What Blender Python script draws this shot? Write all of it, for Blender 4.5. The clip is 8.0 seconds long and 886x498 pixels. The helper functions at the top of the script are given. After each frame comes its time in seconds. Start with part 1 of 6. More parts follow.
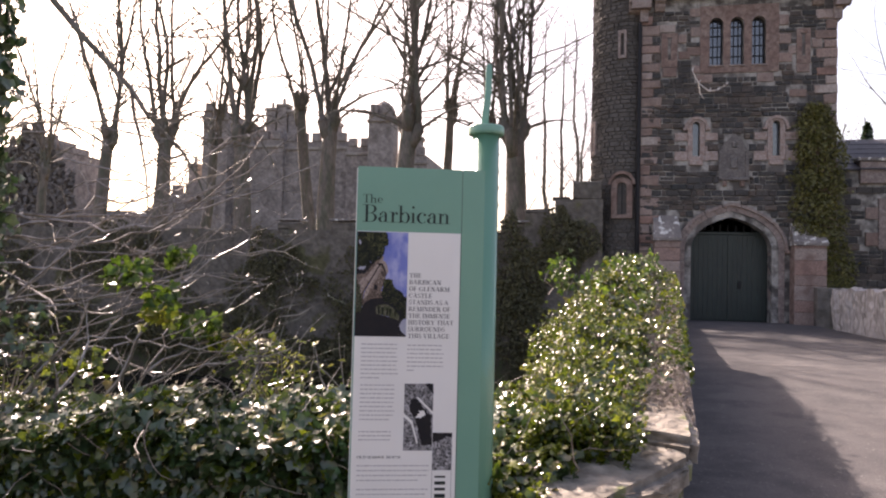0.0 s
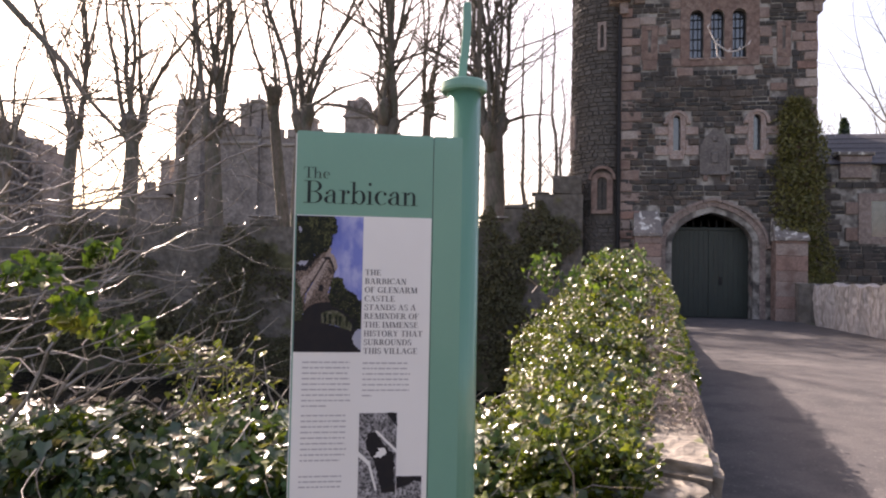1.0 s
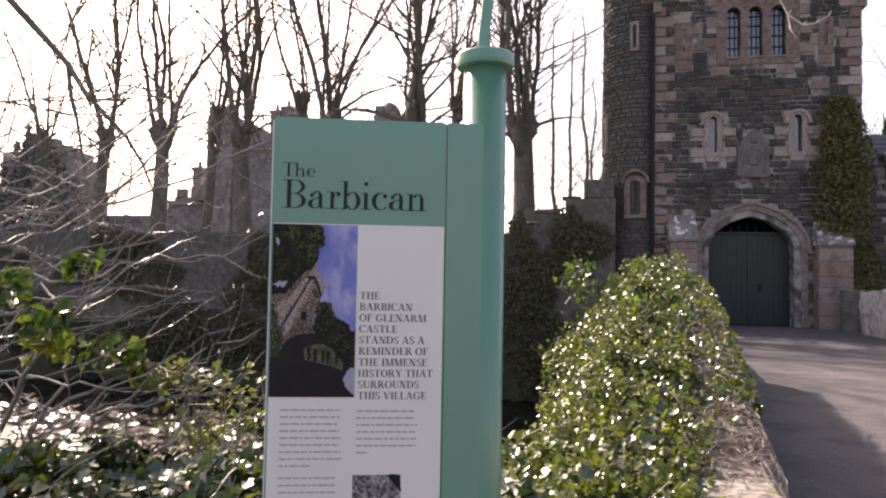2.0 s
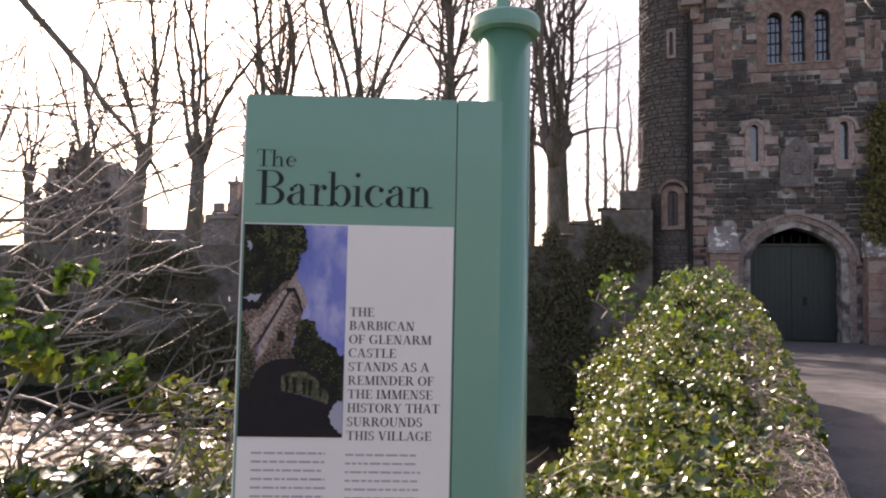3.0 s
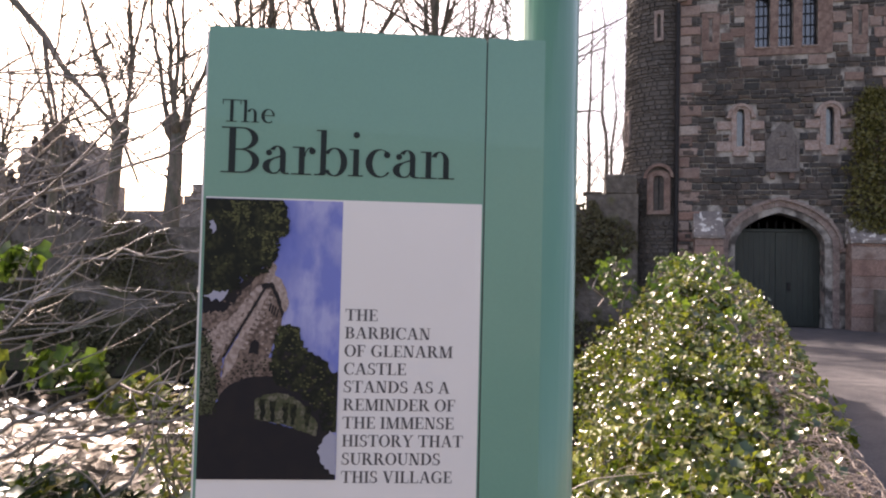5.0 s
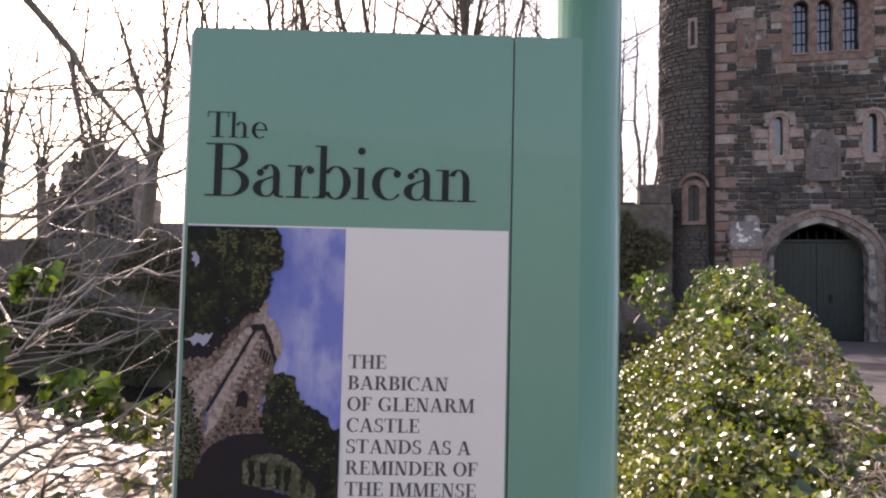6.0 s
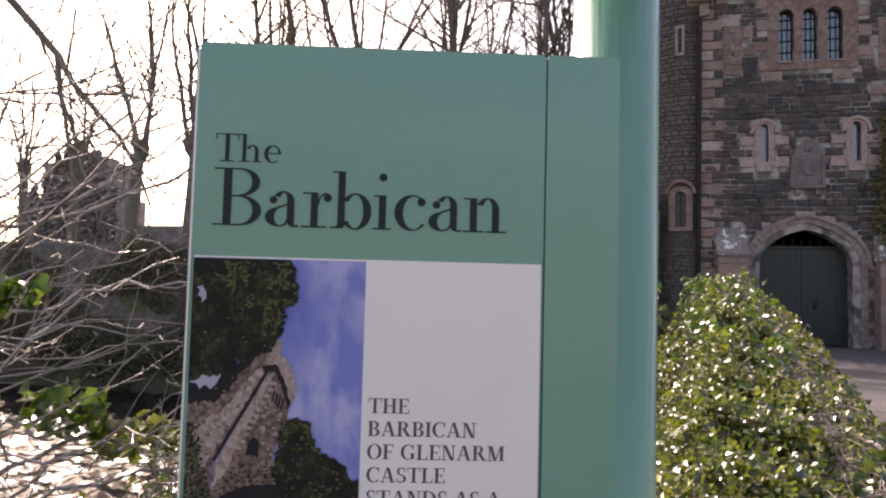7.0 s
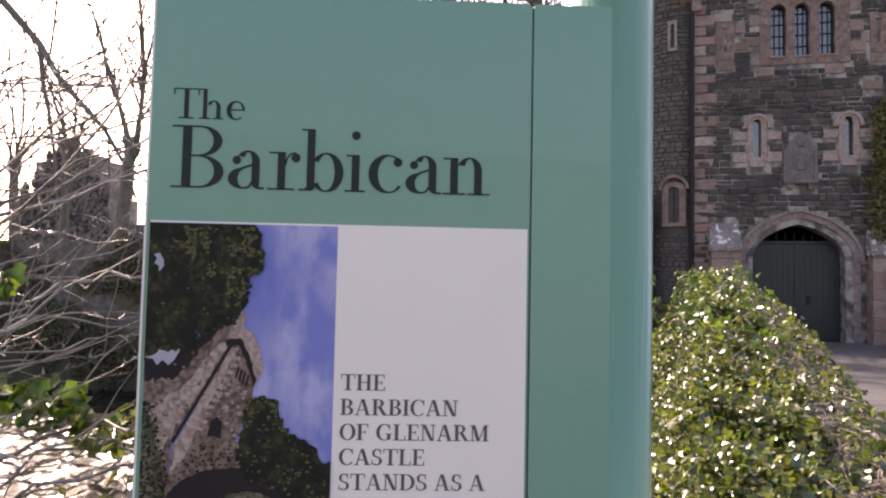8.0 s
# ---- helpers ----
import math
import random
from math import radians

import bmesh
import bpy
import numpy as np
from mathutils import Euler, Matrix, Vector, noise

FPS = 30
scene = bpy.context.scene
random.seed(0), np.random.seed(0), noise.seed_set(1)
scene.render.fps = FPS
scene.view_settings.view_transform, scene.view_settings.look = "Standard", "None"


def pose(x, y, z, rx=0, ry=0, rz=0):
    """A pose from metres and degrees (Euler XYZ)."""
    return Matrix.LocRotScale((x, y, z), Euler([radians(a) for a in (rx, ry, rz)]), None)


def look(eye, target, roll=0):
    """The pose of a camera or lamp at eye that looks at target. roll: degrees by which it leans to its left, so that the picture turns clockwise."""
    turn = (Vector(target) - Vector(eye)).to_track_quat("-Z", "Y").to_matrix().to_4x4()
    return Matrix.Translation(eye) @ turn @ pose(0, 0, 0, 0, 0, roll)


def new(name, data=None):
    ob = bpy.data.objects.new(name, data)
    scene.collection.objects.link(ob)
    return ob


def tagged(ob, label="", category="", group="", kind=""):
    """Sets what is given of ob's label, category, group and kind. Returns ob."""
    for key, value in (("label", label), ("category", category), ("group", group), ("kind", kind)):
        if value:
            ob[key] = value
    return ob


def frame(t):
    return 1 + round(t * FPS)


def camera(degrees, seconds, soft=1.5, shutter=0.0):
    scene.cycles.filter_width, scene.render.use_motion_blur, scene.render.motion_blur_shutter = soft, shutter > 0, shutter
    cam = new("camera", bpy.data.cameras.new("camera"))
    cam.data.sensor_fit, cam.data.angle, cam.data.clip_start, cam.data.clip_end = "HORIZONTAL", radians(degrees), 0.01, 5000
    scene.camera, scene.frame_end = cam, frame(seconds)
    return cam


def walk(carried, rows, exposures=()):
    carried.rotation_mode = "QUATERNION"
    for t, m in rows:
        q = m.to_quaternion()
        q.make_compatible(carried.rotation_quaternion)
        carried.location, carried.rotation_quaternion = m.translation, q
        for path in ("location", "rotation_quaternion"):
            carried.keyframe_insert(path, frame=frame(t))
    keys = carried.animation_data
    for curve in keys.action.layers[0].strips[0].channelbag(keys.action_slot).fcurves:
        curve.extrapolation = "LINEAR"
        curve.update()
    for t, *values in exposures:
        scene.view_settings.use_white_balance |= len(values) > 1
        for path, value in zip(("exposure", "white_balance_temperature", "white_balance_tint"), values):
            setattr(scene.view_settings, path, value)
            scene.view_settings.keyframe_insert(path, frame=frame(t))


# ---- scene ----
cam = camera(65.1, 8.0, soft=2.1)
PATH = [
    (0, (1.261, 0.102, 1.651), (0.931, 2.073, 1.731), 1.4),
    (0.5, (1.181, 0.361, 1.674), (0.906, 2.341, 1.728), 1.6),
    (1, (1.201, 0.68, 1.651), (0.933, 2.661, 1.725), 1.1),
    (1.5, (1.201, 0.929, 1.67), (0.81, 2.889, 1.738), 1.0),
    (1.7, (1.173, 0.998, 1.691), (0.821, 2.965, 1.763), 1.0),
    (2.8, (1.183, 1.363, 1.694), (0.803, 3.322, 1.826), 0.8),
    (3, (1.167, 1.404, 1.693), (0.719, 3.349, 1.816), 1.1),
    (3.5, (1.072, 1.454, 1.706), (0.673, 3.411, 1.812), 1.5),
    (4, (1.07, 1.566, 1.696), (0.682, 3.526, 1.775), 1.4),
    (5.5, (1.029, 1.749, 1.723), (0.614, 3.704, 1.8), 1.2),
    (6, (1.025, 1.826, 1.745), (0.541, 3.764, 1.851), 1.3),
    (6.5, (0.969, 1.808, 1.784), (0.495, 3.747, 1.905), 1.4),
    (7, (0.965, 1.872, 1.781), (0.52, 3.818, 1.899), 1.5),
    (7.5, (0.963, 1.908, 1.769), (0.524, 3.856, 1.888), 1.4),
    (8, (0.968, 1.934, 1.75), (0.54, 3.885, 1.862), 1.2),
]
walk(cam, [(t, look(eye, target, roll)) for t, eye, target, roll in PATH], exposures=[(0.0, 1.2, 7750, 26), (3.5, 1.08, 7750, 26), (4.0, 1.2, 7750, 26), (5.5, 1.28, 7700, 27), (7.0, 1.22, 7750, 27), (8.0, 1.42, 7750, 28)])

# ---- light ----
SUN_AZ, SUN_EL = 43.0, 38.5          # degrees left of +y, and above the horizon
sun_dir = Vector((-math.sin(radians(SUN_AZ)) * math.cos(radians(SUN_EL)), math.cos(radians(SUN_AZ)) * math.cos(radians(SUN_EL)), math.sin(radians(SUN_EL))))
world = bpy.data.worlds.new("sky")
scene.world = world
world.use_nodes = True
wt = world.node_tree
sky = wt.nodes.new("ShaderNodeTexSky")
sky.sky_type = 'NISHITA'
sky.sun_disc = False
sky.sun_elevation, sky.sun_rotation = radians(SUN_EL), radians(-SUN_AZ)
sky.air_density, sky.dust_density, sky.ozone_density = 1.0, 3.5, 0.7
wt.links.new(sky.outputs[0], wt.nodes["Background"].inputs[0])
wt.nodes["Background"].inputs[1].default_value = 0.16
sun = new("sun", bpy.data.lights.new("sun", 'SUN'))
sun.data.energy, sun.data.angle, sun.data.color = 5.0, radians(0.5), (1.0, 0.985, 0.965)
sun.matrix_world = look(sun_dir * 50, (0, 0, 0))


# ---- helpers of this scene ----
class Bag:
    """Collects vertices and faces of one mesh."""

    def __init__(self):
        self.v, self.f = [], []

    def add(self, verts, faces):
        n = len(self.v)
        self.v.extend(verts)
        self.f.extend([tuple(i + n for i in f) for f in faces])
        return self

    def box(self, x0, x1, y0, y1, z0, z1):
        return self.add([(x0, y0, z0), (x1, y0, z0), (x1, y1, z0), (x0, y1, z0), (x0, y0, z1), (x1, y0, z1), (x1, y1, z1), (x0, y1, z1)],
                        [(3, 2, 1, 0), (4, 5, 6, 7), (0, 1, 5, 4), (1, 2, 6, 5), (2, 3, 7, 6), (3, 0, 4, 7)])

    def chamfer(self, x0, x1, y0, y1, z0, z1, c, j=0.0, rng=random):
        """A block whose front (-y) is chamfered by c, corners shaken by j."""
        q = lambda: rng.uniform(-j, j)
        a = [(x0, y1, z0), (x1, y1, z0), (x1, y1, z1), (x0, y1, z1)]
        b = [(x0 + q(), y0 + c, z0 + q()), (x1 + q(), y0 + c, z0 + q()), (x1 + q(), y0 + c, z1 + q()), (x0 + q(), y0 + c, z1 + q())]
        d = [(x0 + c + q(), y0 + q(), z0 + c + q()), (x1 - c + q(), y0 + q(), z0 + c + q()), (x1 - c + q(), y0 + q(), z1 - c + q()), (x0 + c + q(), y0 + q(), z1 - c + q())]
        return self.add(a + b + d, [(0, 1, 5, 4), (1, 2, 6, 5), (2, 3, 7, 6), (3, 0, 4, 7), (4, 5, 9, 8), (5, 6, 10, 9), (6, 7, 11, 10), (7, 4, 8, 11), (8, 9, 10, 11), (3, 2, 1, 0)])

    def tube(self, pts, radii, sides=5, cap=True):
        pts = [Vector(p) for p in pts]
        rings, up = [], None
        for i, p in enumerate(pts):
            d = (pts[min(i + 1, len(pts) - 1)] - pts[max(i - 1, 0)])
            d = d.normalized() if d.length > 1e-9 else Vector((0, 0, 1))
            if up is None:
                up = d.orthogonal().normalized()
            up = (up - d * up.dot(d))
            up = up.normalized() if up.length > 1e-6 else d.orthogonal().normalized()
            w = d.cross(up)
            rings.append([tuple(p + (up * math.cos(2 * math.pi * k / sides) + w * math.sin(2 * math.pi * k / sides)) * radii[i]) for k in range(sides)])
        faces = []
        for i in range(len(pts) - 1):
            for k in range(sides):
                k2 = (k + 1) % sides
                faces.append((i * sides + k, i * sides + k2, (i + 1) * sides + k2, (i + 1) * sides + k))
        if cap:
            faces.append(tuple(range(sides - 1, -1, -1)))
            faces.append(tuple((len(pts) - 1) * sides + k for k in range(sides)))
        return self.add([v for r in rings for v in r], faces)

    def lathe(self, profile, sides=24, at=(0, 0, 0)):
        """Turns (radius, z) pairs about the upright axis through at."""
        vs = [(at[0] + r * math.cos(2 * math.pi * k / sides), at[1] + r * math.sin(2 * math.pi * k / sides), at[2] + z) for r, z in profile for k in range(sides)]
        fs = [(i * sides + k, i * sides + (k + 1) % sides, (i + 1) * sides + (k + 1) % sides, (i + 1) * sides + k) for i in range(len(profile) - 1) for k in range(sides)]
        fs.append(tuple(range(sides - 1, -1, -1)))
        fs.append(tuple((len(profile) - 1) * sides + k for k in range(sides)))
        return self.add(vs, fs)

    def leaf(self, c, n, size, spin, kind=0):
        """One leaf at c, its upper face along n: kind 0 ivy-shaped, 1 oval, folded along the midrib."""
        n = Vector(n).normalized()
        a = n.orthogonal().normalized()
        b = n.cross(a)
        u = a * math.cos(spin) + b * math.sin(spin)
        w = n.cross(u)
        shape = IVY if kind == 0 else OVAL
        self.add([tuple(Vector(c) + (u * x + w * y + n * (abs(y) * 0.35 - x * x * 0.25)) * size) for x, y in shape], IVYF if kind == 0 else OVALF)
        return self

    def mesh(self, name, smooth=False):
        me = bpy.data.meshes.new(name)
        me.from_pydata(self.v, [], self.f)
        if smooth:
            me.shade_smooth()
        return me


IVY = [(-0.35, 0), (-0.5, 0.32), (-0.1, 0.5), (0.08, 0.26), (0.6, 0), (0.08, -0.26), (-0.1, -0.5), (-0.5, -0.32)]
IVYF = [(0, 3, 2, 1), (0, 4, 3), (0, 5, 4), (0, 7, 6, 5)]
OVAL = [(-0.5, 0), (-0.1, 0.26), (0.5, 0), (-0.1, -0.26)]
OVALF = [(0, 2, 1), (0, 3, 2)]


# the whole site, apart from the sign, lies on this gently turned and tilted base
SITE = Matrix.Translation((1.2, 0.8, 0)) @ Matrix.Rotation(radians(-1.2), 4, 'Z') @ Matrix.Rotation(radians(0.45), 4, 'X') @ Matrix.Diagonal((1, 0.97, 1, 1)) @ Matrix.Translation((-1.2, -0.8, 0))


def part(name, bag, material, parent=None, label="", smooth=False):
    """Links a bag, bmesh or mesh as one object, under a parent if given."""
    if isinstance(bag, Bag):
        me = bag.mesh(name, smooth)
    elif isinstance(bag, bmesh.types.BMesh):
        me = bpy.data.meshes.new(name)
        bag.to_mesh(me)
        bag.free()
        if smooth:
            me.shade_smooth()
    else:
        me = bag
    if material and not me.materials:
        me.materials.append(material)
    ob = new(name, me)
    if parent:
        ob.parent = parent
    else:
        ob.matrix_world = SITE
    if label:
        tagged(ob, label)
    return ob


def thing(name, at=(0, 0, 0), label="", category="", group="", kind="", parent=None):
    ob = new(name)
    ob.empty_display_size = 0.2
    if parent:
        ob.parent = parent
    else:
        ob.matrix_world = SITE @ Matrix.Translation(at)
    return tagged(ob, label, category, group, kind)


def holed(outline, holes, y0, y1):
    """An upright slab in x and z between y0 and y1, with holes through it."""
    bm = bmesh.new()
    edges = []
    for loop in [outline] + holes:
        vs = [bm.verts.new((x, y0, z)) for x, z in loop]
        edges += [bm.edges.new((vs[i], vs[(i + 1) % len(vs)])) for i in range(len(vs))]
    bmesh.ops.triangle_fill(bm, use_beauty=True, use_dissolve=False, edges=edges)
    faces = bm.faces[:]
    out = bmesh.ops.extrude_face_region(bm, geom=faces)
    bmesh.ops.translate(bm, verts=[g for g in out["geom"] if isinstance(g, bmesh.types.BMVert)], vec=(0, y1 - y0, 0))
    bmesh.ops.recalc_face_normals(bm, faces=bm.faces[:])
    return bm


def arch(x0, x1, z0, zs, zt, n=14, p=2.0, point=0.0):
    """The outline of an arched opening: sill z0, springing zs, crown zt; point gives a pointed crown."""
    c, a = (x0 + x1) / 2, (x1 - x0) / 2
    pts = [(x0, z0), (x1, z0)]
    for i in range(n + 1):
        co = math.cos(math.pi * i / n)
        pts.append((c + a * co, zs + (zt - zs) * rise_at(co, p, point)))
    return pts


def rise_at(u, p, point):
    """The height of an arch, 0 to 1, at u from -1 to 1 across it."""
    u = min(1.0, abs(u))
    return (1 - point) * (1 - u ** p) ** (1 / p) + point * (1 - u)


# ---- materials ----
def mat(name, base, rough=0.8, metal=0.0, vary=(), scale=4.0, bump=0.3, bump_scale=30.0, rand=None, spots=None, spec=0.5, grain=0.25, trans=0.0, coat=0.0, stretch=(1, 1, 1)):
    """A procedural material: base colour mixed with the colours in vary by noise, pieces told apart by rand ('object' or 'island'),
    spots (colour, scale, threshold) of wear, and fine relief."""
    m = bpy.data.materials.new(name)
    m.use_nodes = True
    t = m.node_tree
    nd, ln = t.nodes, t.links
    b = nd["Principled BSDF"]
    b.inputs["Roughness"].default_value, b.inputs["Metallic"].default_value = rough, metal
    b.inputs["Specular IOR Level"].default_value = spec
    b.inputs["Coat Weight"].default_value = coat
    co = nd.new("ShaderNodeTexCoord")
    mp = nd.new("ShaderNodeMapping")
    mp.inputs["Scale"].default_value = stretch
    geo = nd.new("ShaderNodeNewGeometry")
    ln.new(geo.outputs["Position"], mp.inputs["Vector"])

    def noise_at(s, detail=5.0):
        n = nd.new("ShaderNodeTexNoise")
        n.inputs["Scale"].default_value, n.inputs["Detail"].default_value = s, detail
        ln.new(mp.outputs[0], n.inputs["Vector"])
        return n.outputs["Fac"]

    def mix(fac, a, bb):
        x = nd.new("ShaderNodeMix")
        x.data_type = 'RGBA'
        ln.new(fac, x.inputs[0])
        for s, val in ((x.inputs[6], a), (x.inputs[7], bb)):
            if isinstance(val, tuple):
                s.default_value = (*val, 1)
            else:
                ln.new(val, s)
        return x.outputs[2]

    def ramp(fac, lo, hi):
        r = nd.new("ShaderNodeMapRange")
        r.inputs[1].default_value, r.inputs[2].default_value = lo, hi
        ln.new(fac, r.inputs[0])
        return r.outputs[0]

    col = tuple(base)
    if rand:
        src = nd.new("ShaderNodeObjectInfo").outputs["Random"] if rand == 'object' else geo.outputs["Random Per Island"]
        cr = nd.new("ShaderNodeValToRGB")
        cols = [tuple(base)] + [tuple(c) for c in vary]
        cr.color_ramp.elements[0].color = (*cols[0], 1)
        cr.color_ramp.elements[1].color = (*cols[-1], 1)
        for i, c in enumerate(cols[1:-1]):
            e = cr.color_ramp.elements.new((i + 1) / (len(cols) - 1))
            e.color = (*c, 1)
        ln.new(src, cr.inputs[0])
        dark = tuple(0.6 * c for c in base)
        col = mix(ramp(noise_at(scale), 0.5, 0.75), cr.outputs[0], dark)
    else:
        for i, c in enumerate(vary):
            col = mix(ramp(noise_at(scale * (1 + 2.3 * i)), 0.42, 0.62), col, tuple(c))
    if spots:
        col = mix(ramp(noise_at(spots[1], 3.0), spots[2], spots[2] + 0.06), col, tuple(spots[0]))
    # fine grain
    hs = nd.new("ShaderNodeHueSaturation")
    if isinstance(col, tuple):
        hs.inputs["Color"].default_value = (*col, 1)
    else:
        ln.new(col, hs.inputs["Color"])
    g = nd.new("ShaderNodeMapRange")
    g.inputs[3].default_value, g.inputs[4].default_value = 1 - grain, 1 + grain
    g.inputs[1].default_value, g.inputs[2].default_value = 0.3, 0.7
    ln.new(noise_at(bump_scale, 4.0), g.inputs[0])
    if bump > 0:
        ln.new(g.outputs[0], hs.inputs["Value"])
        bp = nd.new("ShaderNodeBump")
        bp.inputs["Strength"].default_value = bump
        bp.inputs["Distance"].default_value = 0.5 / bump_scale
        ln.new(noise_at(bump_scale), bp.inputs["Height"])
        ln.new(bp.outputs[0], b.inputs["Normal"])
    ln.new(hs.outputs[0], b.inputs["Base Color"])
    if trans > 0:
        tr = nd.new("ShaderNodeBsdfTranslucent")
        ln.new(hs.outputs[0], tr.inputs[0])
        mx = nd.new("ShaderNodeMixShader")
        mx.inputs[0].default_value = trans
        ln.new(b.outputs[0], mx.inputs[1])
        ln.new(tr.outputs[0], mx.inputs[2])
        ln.new(mx.outputs[0], nd["Material Output"].inputs[0])
    return m


M_ROAD = mat("worn_asphalt", (0.072, 0.066, 0.066), 0.9, vary=[(0.092, 0.084, 0.082), (0.052, 0.049, 0.050)], scale=0.8, bump=0.5, bump_scale=60, spots=((0.14, 0.13, 0.125), 25, 0.64))
M_EARTH = mat("leaf_litter_earth", (0.05, 0.04, 0.03), 1.0, vary=[(0.09, 0.075, 0.05), (0.05, 0.06, 0.025)], scale=1.5, bump=0.8, bump_scale=20)
M_PANEL = mat("dark_carved_stone", (0.14, 0.125, 0.115), 0.9, vary=[(0.10, 0.09, 0.085), (0.18, 0.16, 0.15)], scale=4, bump=0.5, bump_scale=18)
M_MORTAR = mat("grey_mortar", (0.13, 0.115, 0.105), 0.95, vary=[(0.075, 0.068, 0.062), (0.36, 0.34, 0.31)], scale=0.9, bump=0.5, bump_scale=25)
DARKS = [(0.040, 0.038, 0.038), (0.082, 0.071, 0.064), (0.032, 0.034, 0.034), (0.125, 0.096, 0.078), (0.055, 0.053, 0.051), (0.098, 0.072, 0.058), (0.044, 0.044, 0.045), (0.070, 0.062, 0.056)]
M_RUBBLE_O = mat("dark_basalt_block", DARKS[0], 0.85, vary=DARKS[1:], scale=2.0, bump=0.6, bump_scale=14, rand='object', spots=((0.24, 0.23, 0.21), 9, 0.68))
M_RUBBLE_I = mat("dark_basalt_rubble", DARKS[0], 0.85, vary=DARKS[1:], scale=2.0, bump=0.6, bump_scale=14, rand='island', spots=((0.24, 0.23, 0.21), 9, 0.68))
TURRETS = [(0.098, 0.088, 0.080), (0.110, 0.098, 0.088), (0.088, 0.080, 0.073), (0.104, 0.093, 0.084)]
M_TURRET = mat("grey_turret_rubble", TURRETS[0], 0.85, vary=TURRETS[1:], scale=1.2, bump=0.6, bump_scale=16, rand='island', spots=((0.20, 0.19, 0.175), 7, 0.68))
REDS = [(0.26, 0.155, 0.125), (0.31, 0.235, 0.205), (0.18, 0.12, 0.10), (0.38, 0.32, 0.285), (0.22, 0.15, 0.125), (0.34, 0.27, 0.24)]
M_RED_O = mat("red_sandstone_block", REDS[0], 0.85, vary=REDS[1:], scale=2.5, bump=0.45, bump_scale=20, rand='object')
M_RED = mat("red_sandstone", (0.22, 0.145, 0.12), 0.85, vary=[(0.27, 0.20, 0.17), (0.155, 0.10, 0.082)], scale=1.8, bump=0.4, bump_scale=22)
M_CROSS = mat("pale_pink_sandstone", (0.33, 0.245, 0.215), 0.85, vary=[(0.26, 0.185, 0.16), (0.37, 0.30, 0.27)], scale=3.0, bump=0.4, bump_scale=20)
M_PALE = mat("pinkish_grey_sandstone", (0.25, 0.19, 0.17), 0.85, vary=[(0.205, 0.155, 0.138), (0.30, 0.245, 0.22)], scale=2.4, bump=0.4, bump_scale=20)
M_LICHEN = mat("lichened_coping", (0.17, 0.15, 0.14), 0.9, vary=[(0.24, 0.21, 0.19)], scale=3, bump=0.5, bump_scale=20, spots=((0.62, 0.60, 0.55), 6, 0.56))
M_DOOR = mat("dark_green_paint", (0.012, 0.021, 0.018), 0.5, vary=[(0.016, 0.028, 0.023)], scale=2, bump=0.25, bump_scale=18, stretch=(6, 1, 0.6))
M_IRON = mat("black_iron", (0.02, 0.02, 0.022), 0.6, metal=0.6, bump=0.2)
M_WALLDARK = mat("weathered_dark_wall", (0.128, 0.112, 0.098), 0.95, vary=[(0.15, 0.132, 0.115), (0.105, 0.093, 0.078)], scale=0.9, bump=0.8, bump_scale=5, spots=((0.085, 0.082, 0.042), 0.8, 0.58))
M_WHITEWALL = mat("limewashed_rubble", (0.34, 0.31, 0.29), 0.95, vary=[(0.20, 0.18, 0.165), (0.42, 0.39, 0.37)], scale=3.0, bump=1.0, bump_scale=9, stretch=(1, 1, 0.35))
M_SLATE = mat("dark_slate", (0.045, 0.045, 0.055), 0.6, vary=[(0.065, 0.062, 0.07)], scale=3, bump=0.3, bump_scale=12, rand='island')
M_CASTLE = mat("castle_stone", (0.235, 0.205, 0.19), 0.95, vary=[(0.165, 0.143, 0.132), (0.29, 0.255, 0.235)], scale=0.35, bump=0.5, bump_scale=3)
M_CASTLE_DRESS = mat("castle_dressing", (0.30, 0.27, 0.24), 0.95, vary=[(0.24, 0.21, 0.19)], scale=0.5, bump=0.4, bump_scale=4)
M_GLASSDARK = mat("old_window_glass", (0.05, 0.06, 0.08), 0.12, vary=[(0.07, 0.08, 0.10)], scale=5, bump=0.05, bump_scale=8, spec=1.0, coat=0.6)
M_BARK = mat("lime_bark", (0.135, 0.115, 0.10), 0.9, vary=[(0.18, 0.155, 0.135), (0.10, 0.10, 0.075)], scale=1.2, bump=0.8, bump_scale=12, stretch=(1, 1, 0.35))
M_TWIG = mat("bare_twig_bark", (0.25, 0.215, 0.195), 0.27, vary=[(0.11, 0.092, 0.082)], scale=5, bump=0.3, bump_scale=60, spec=0.9)
# hanging twig: strong sunlight on it is put into this near-white colour
M_PALETWIG = mat("sunlit_tone_twig", (0.62, 0.58, 0.54), 0.4, vary=[(0.50, 0.46, 0.42)], scale=20, bump=0.2, bump_scale=80)
M_FARTWIG = mat("fine_twigs", (0.20, 0.175, 0.17), 0.95, vary=[(0.26, 0.235, 0.23)], scale=0.6, bump=0.0)
M_STEM = mat("dead_ivy_stem", (0.29, 0.24, 0.21), 0.45, vary=[(0.16, 0.13, 0.107)], scale=8, bump=0.4, bump_scale=50)
M_IVY = mat("ivy_leaf", (0.085, 0.125, 0.012), 0.23, vary=[(0.030, 0.055, 0.008), (0.15, 0.18, 0.018), (0.060, 0.085, 0.014), (0.125, 0.155, 0.012), (0.13, 0.10, 0.05)], scale=3, bump=0.15, bump_scale=40, rand='island', trans=0.42, spec=0.8)
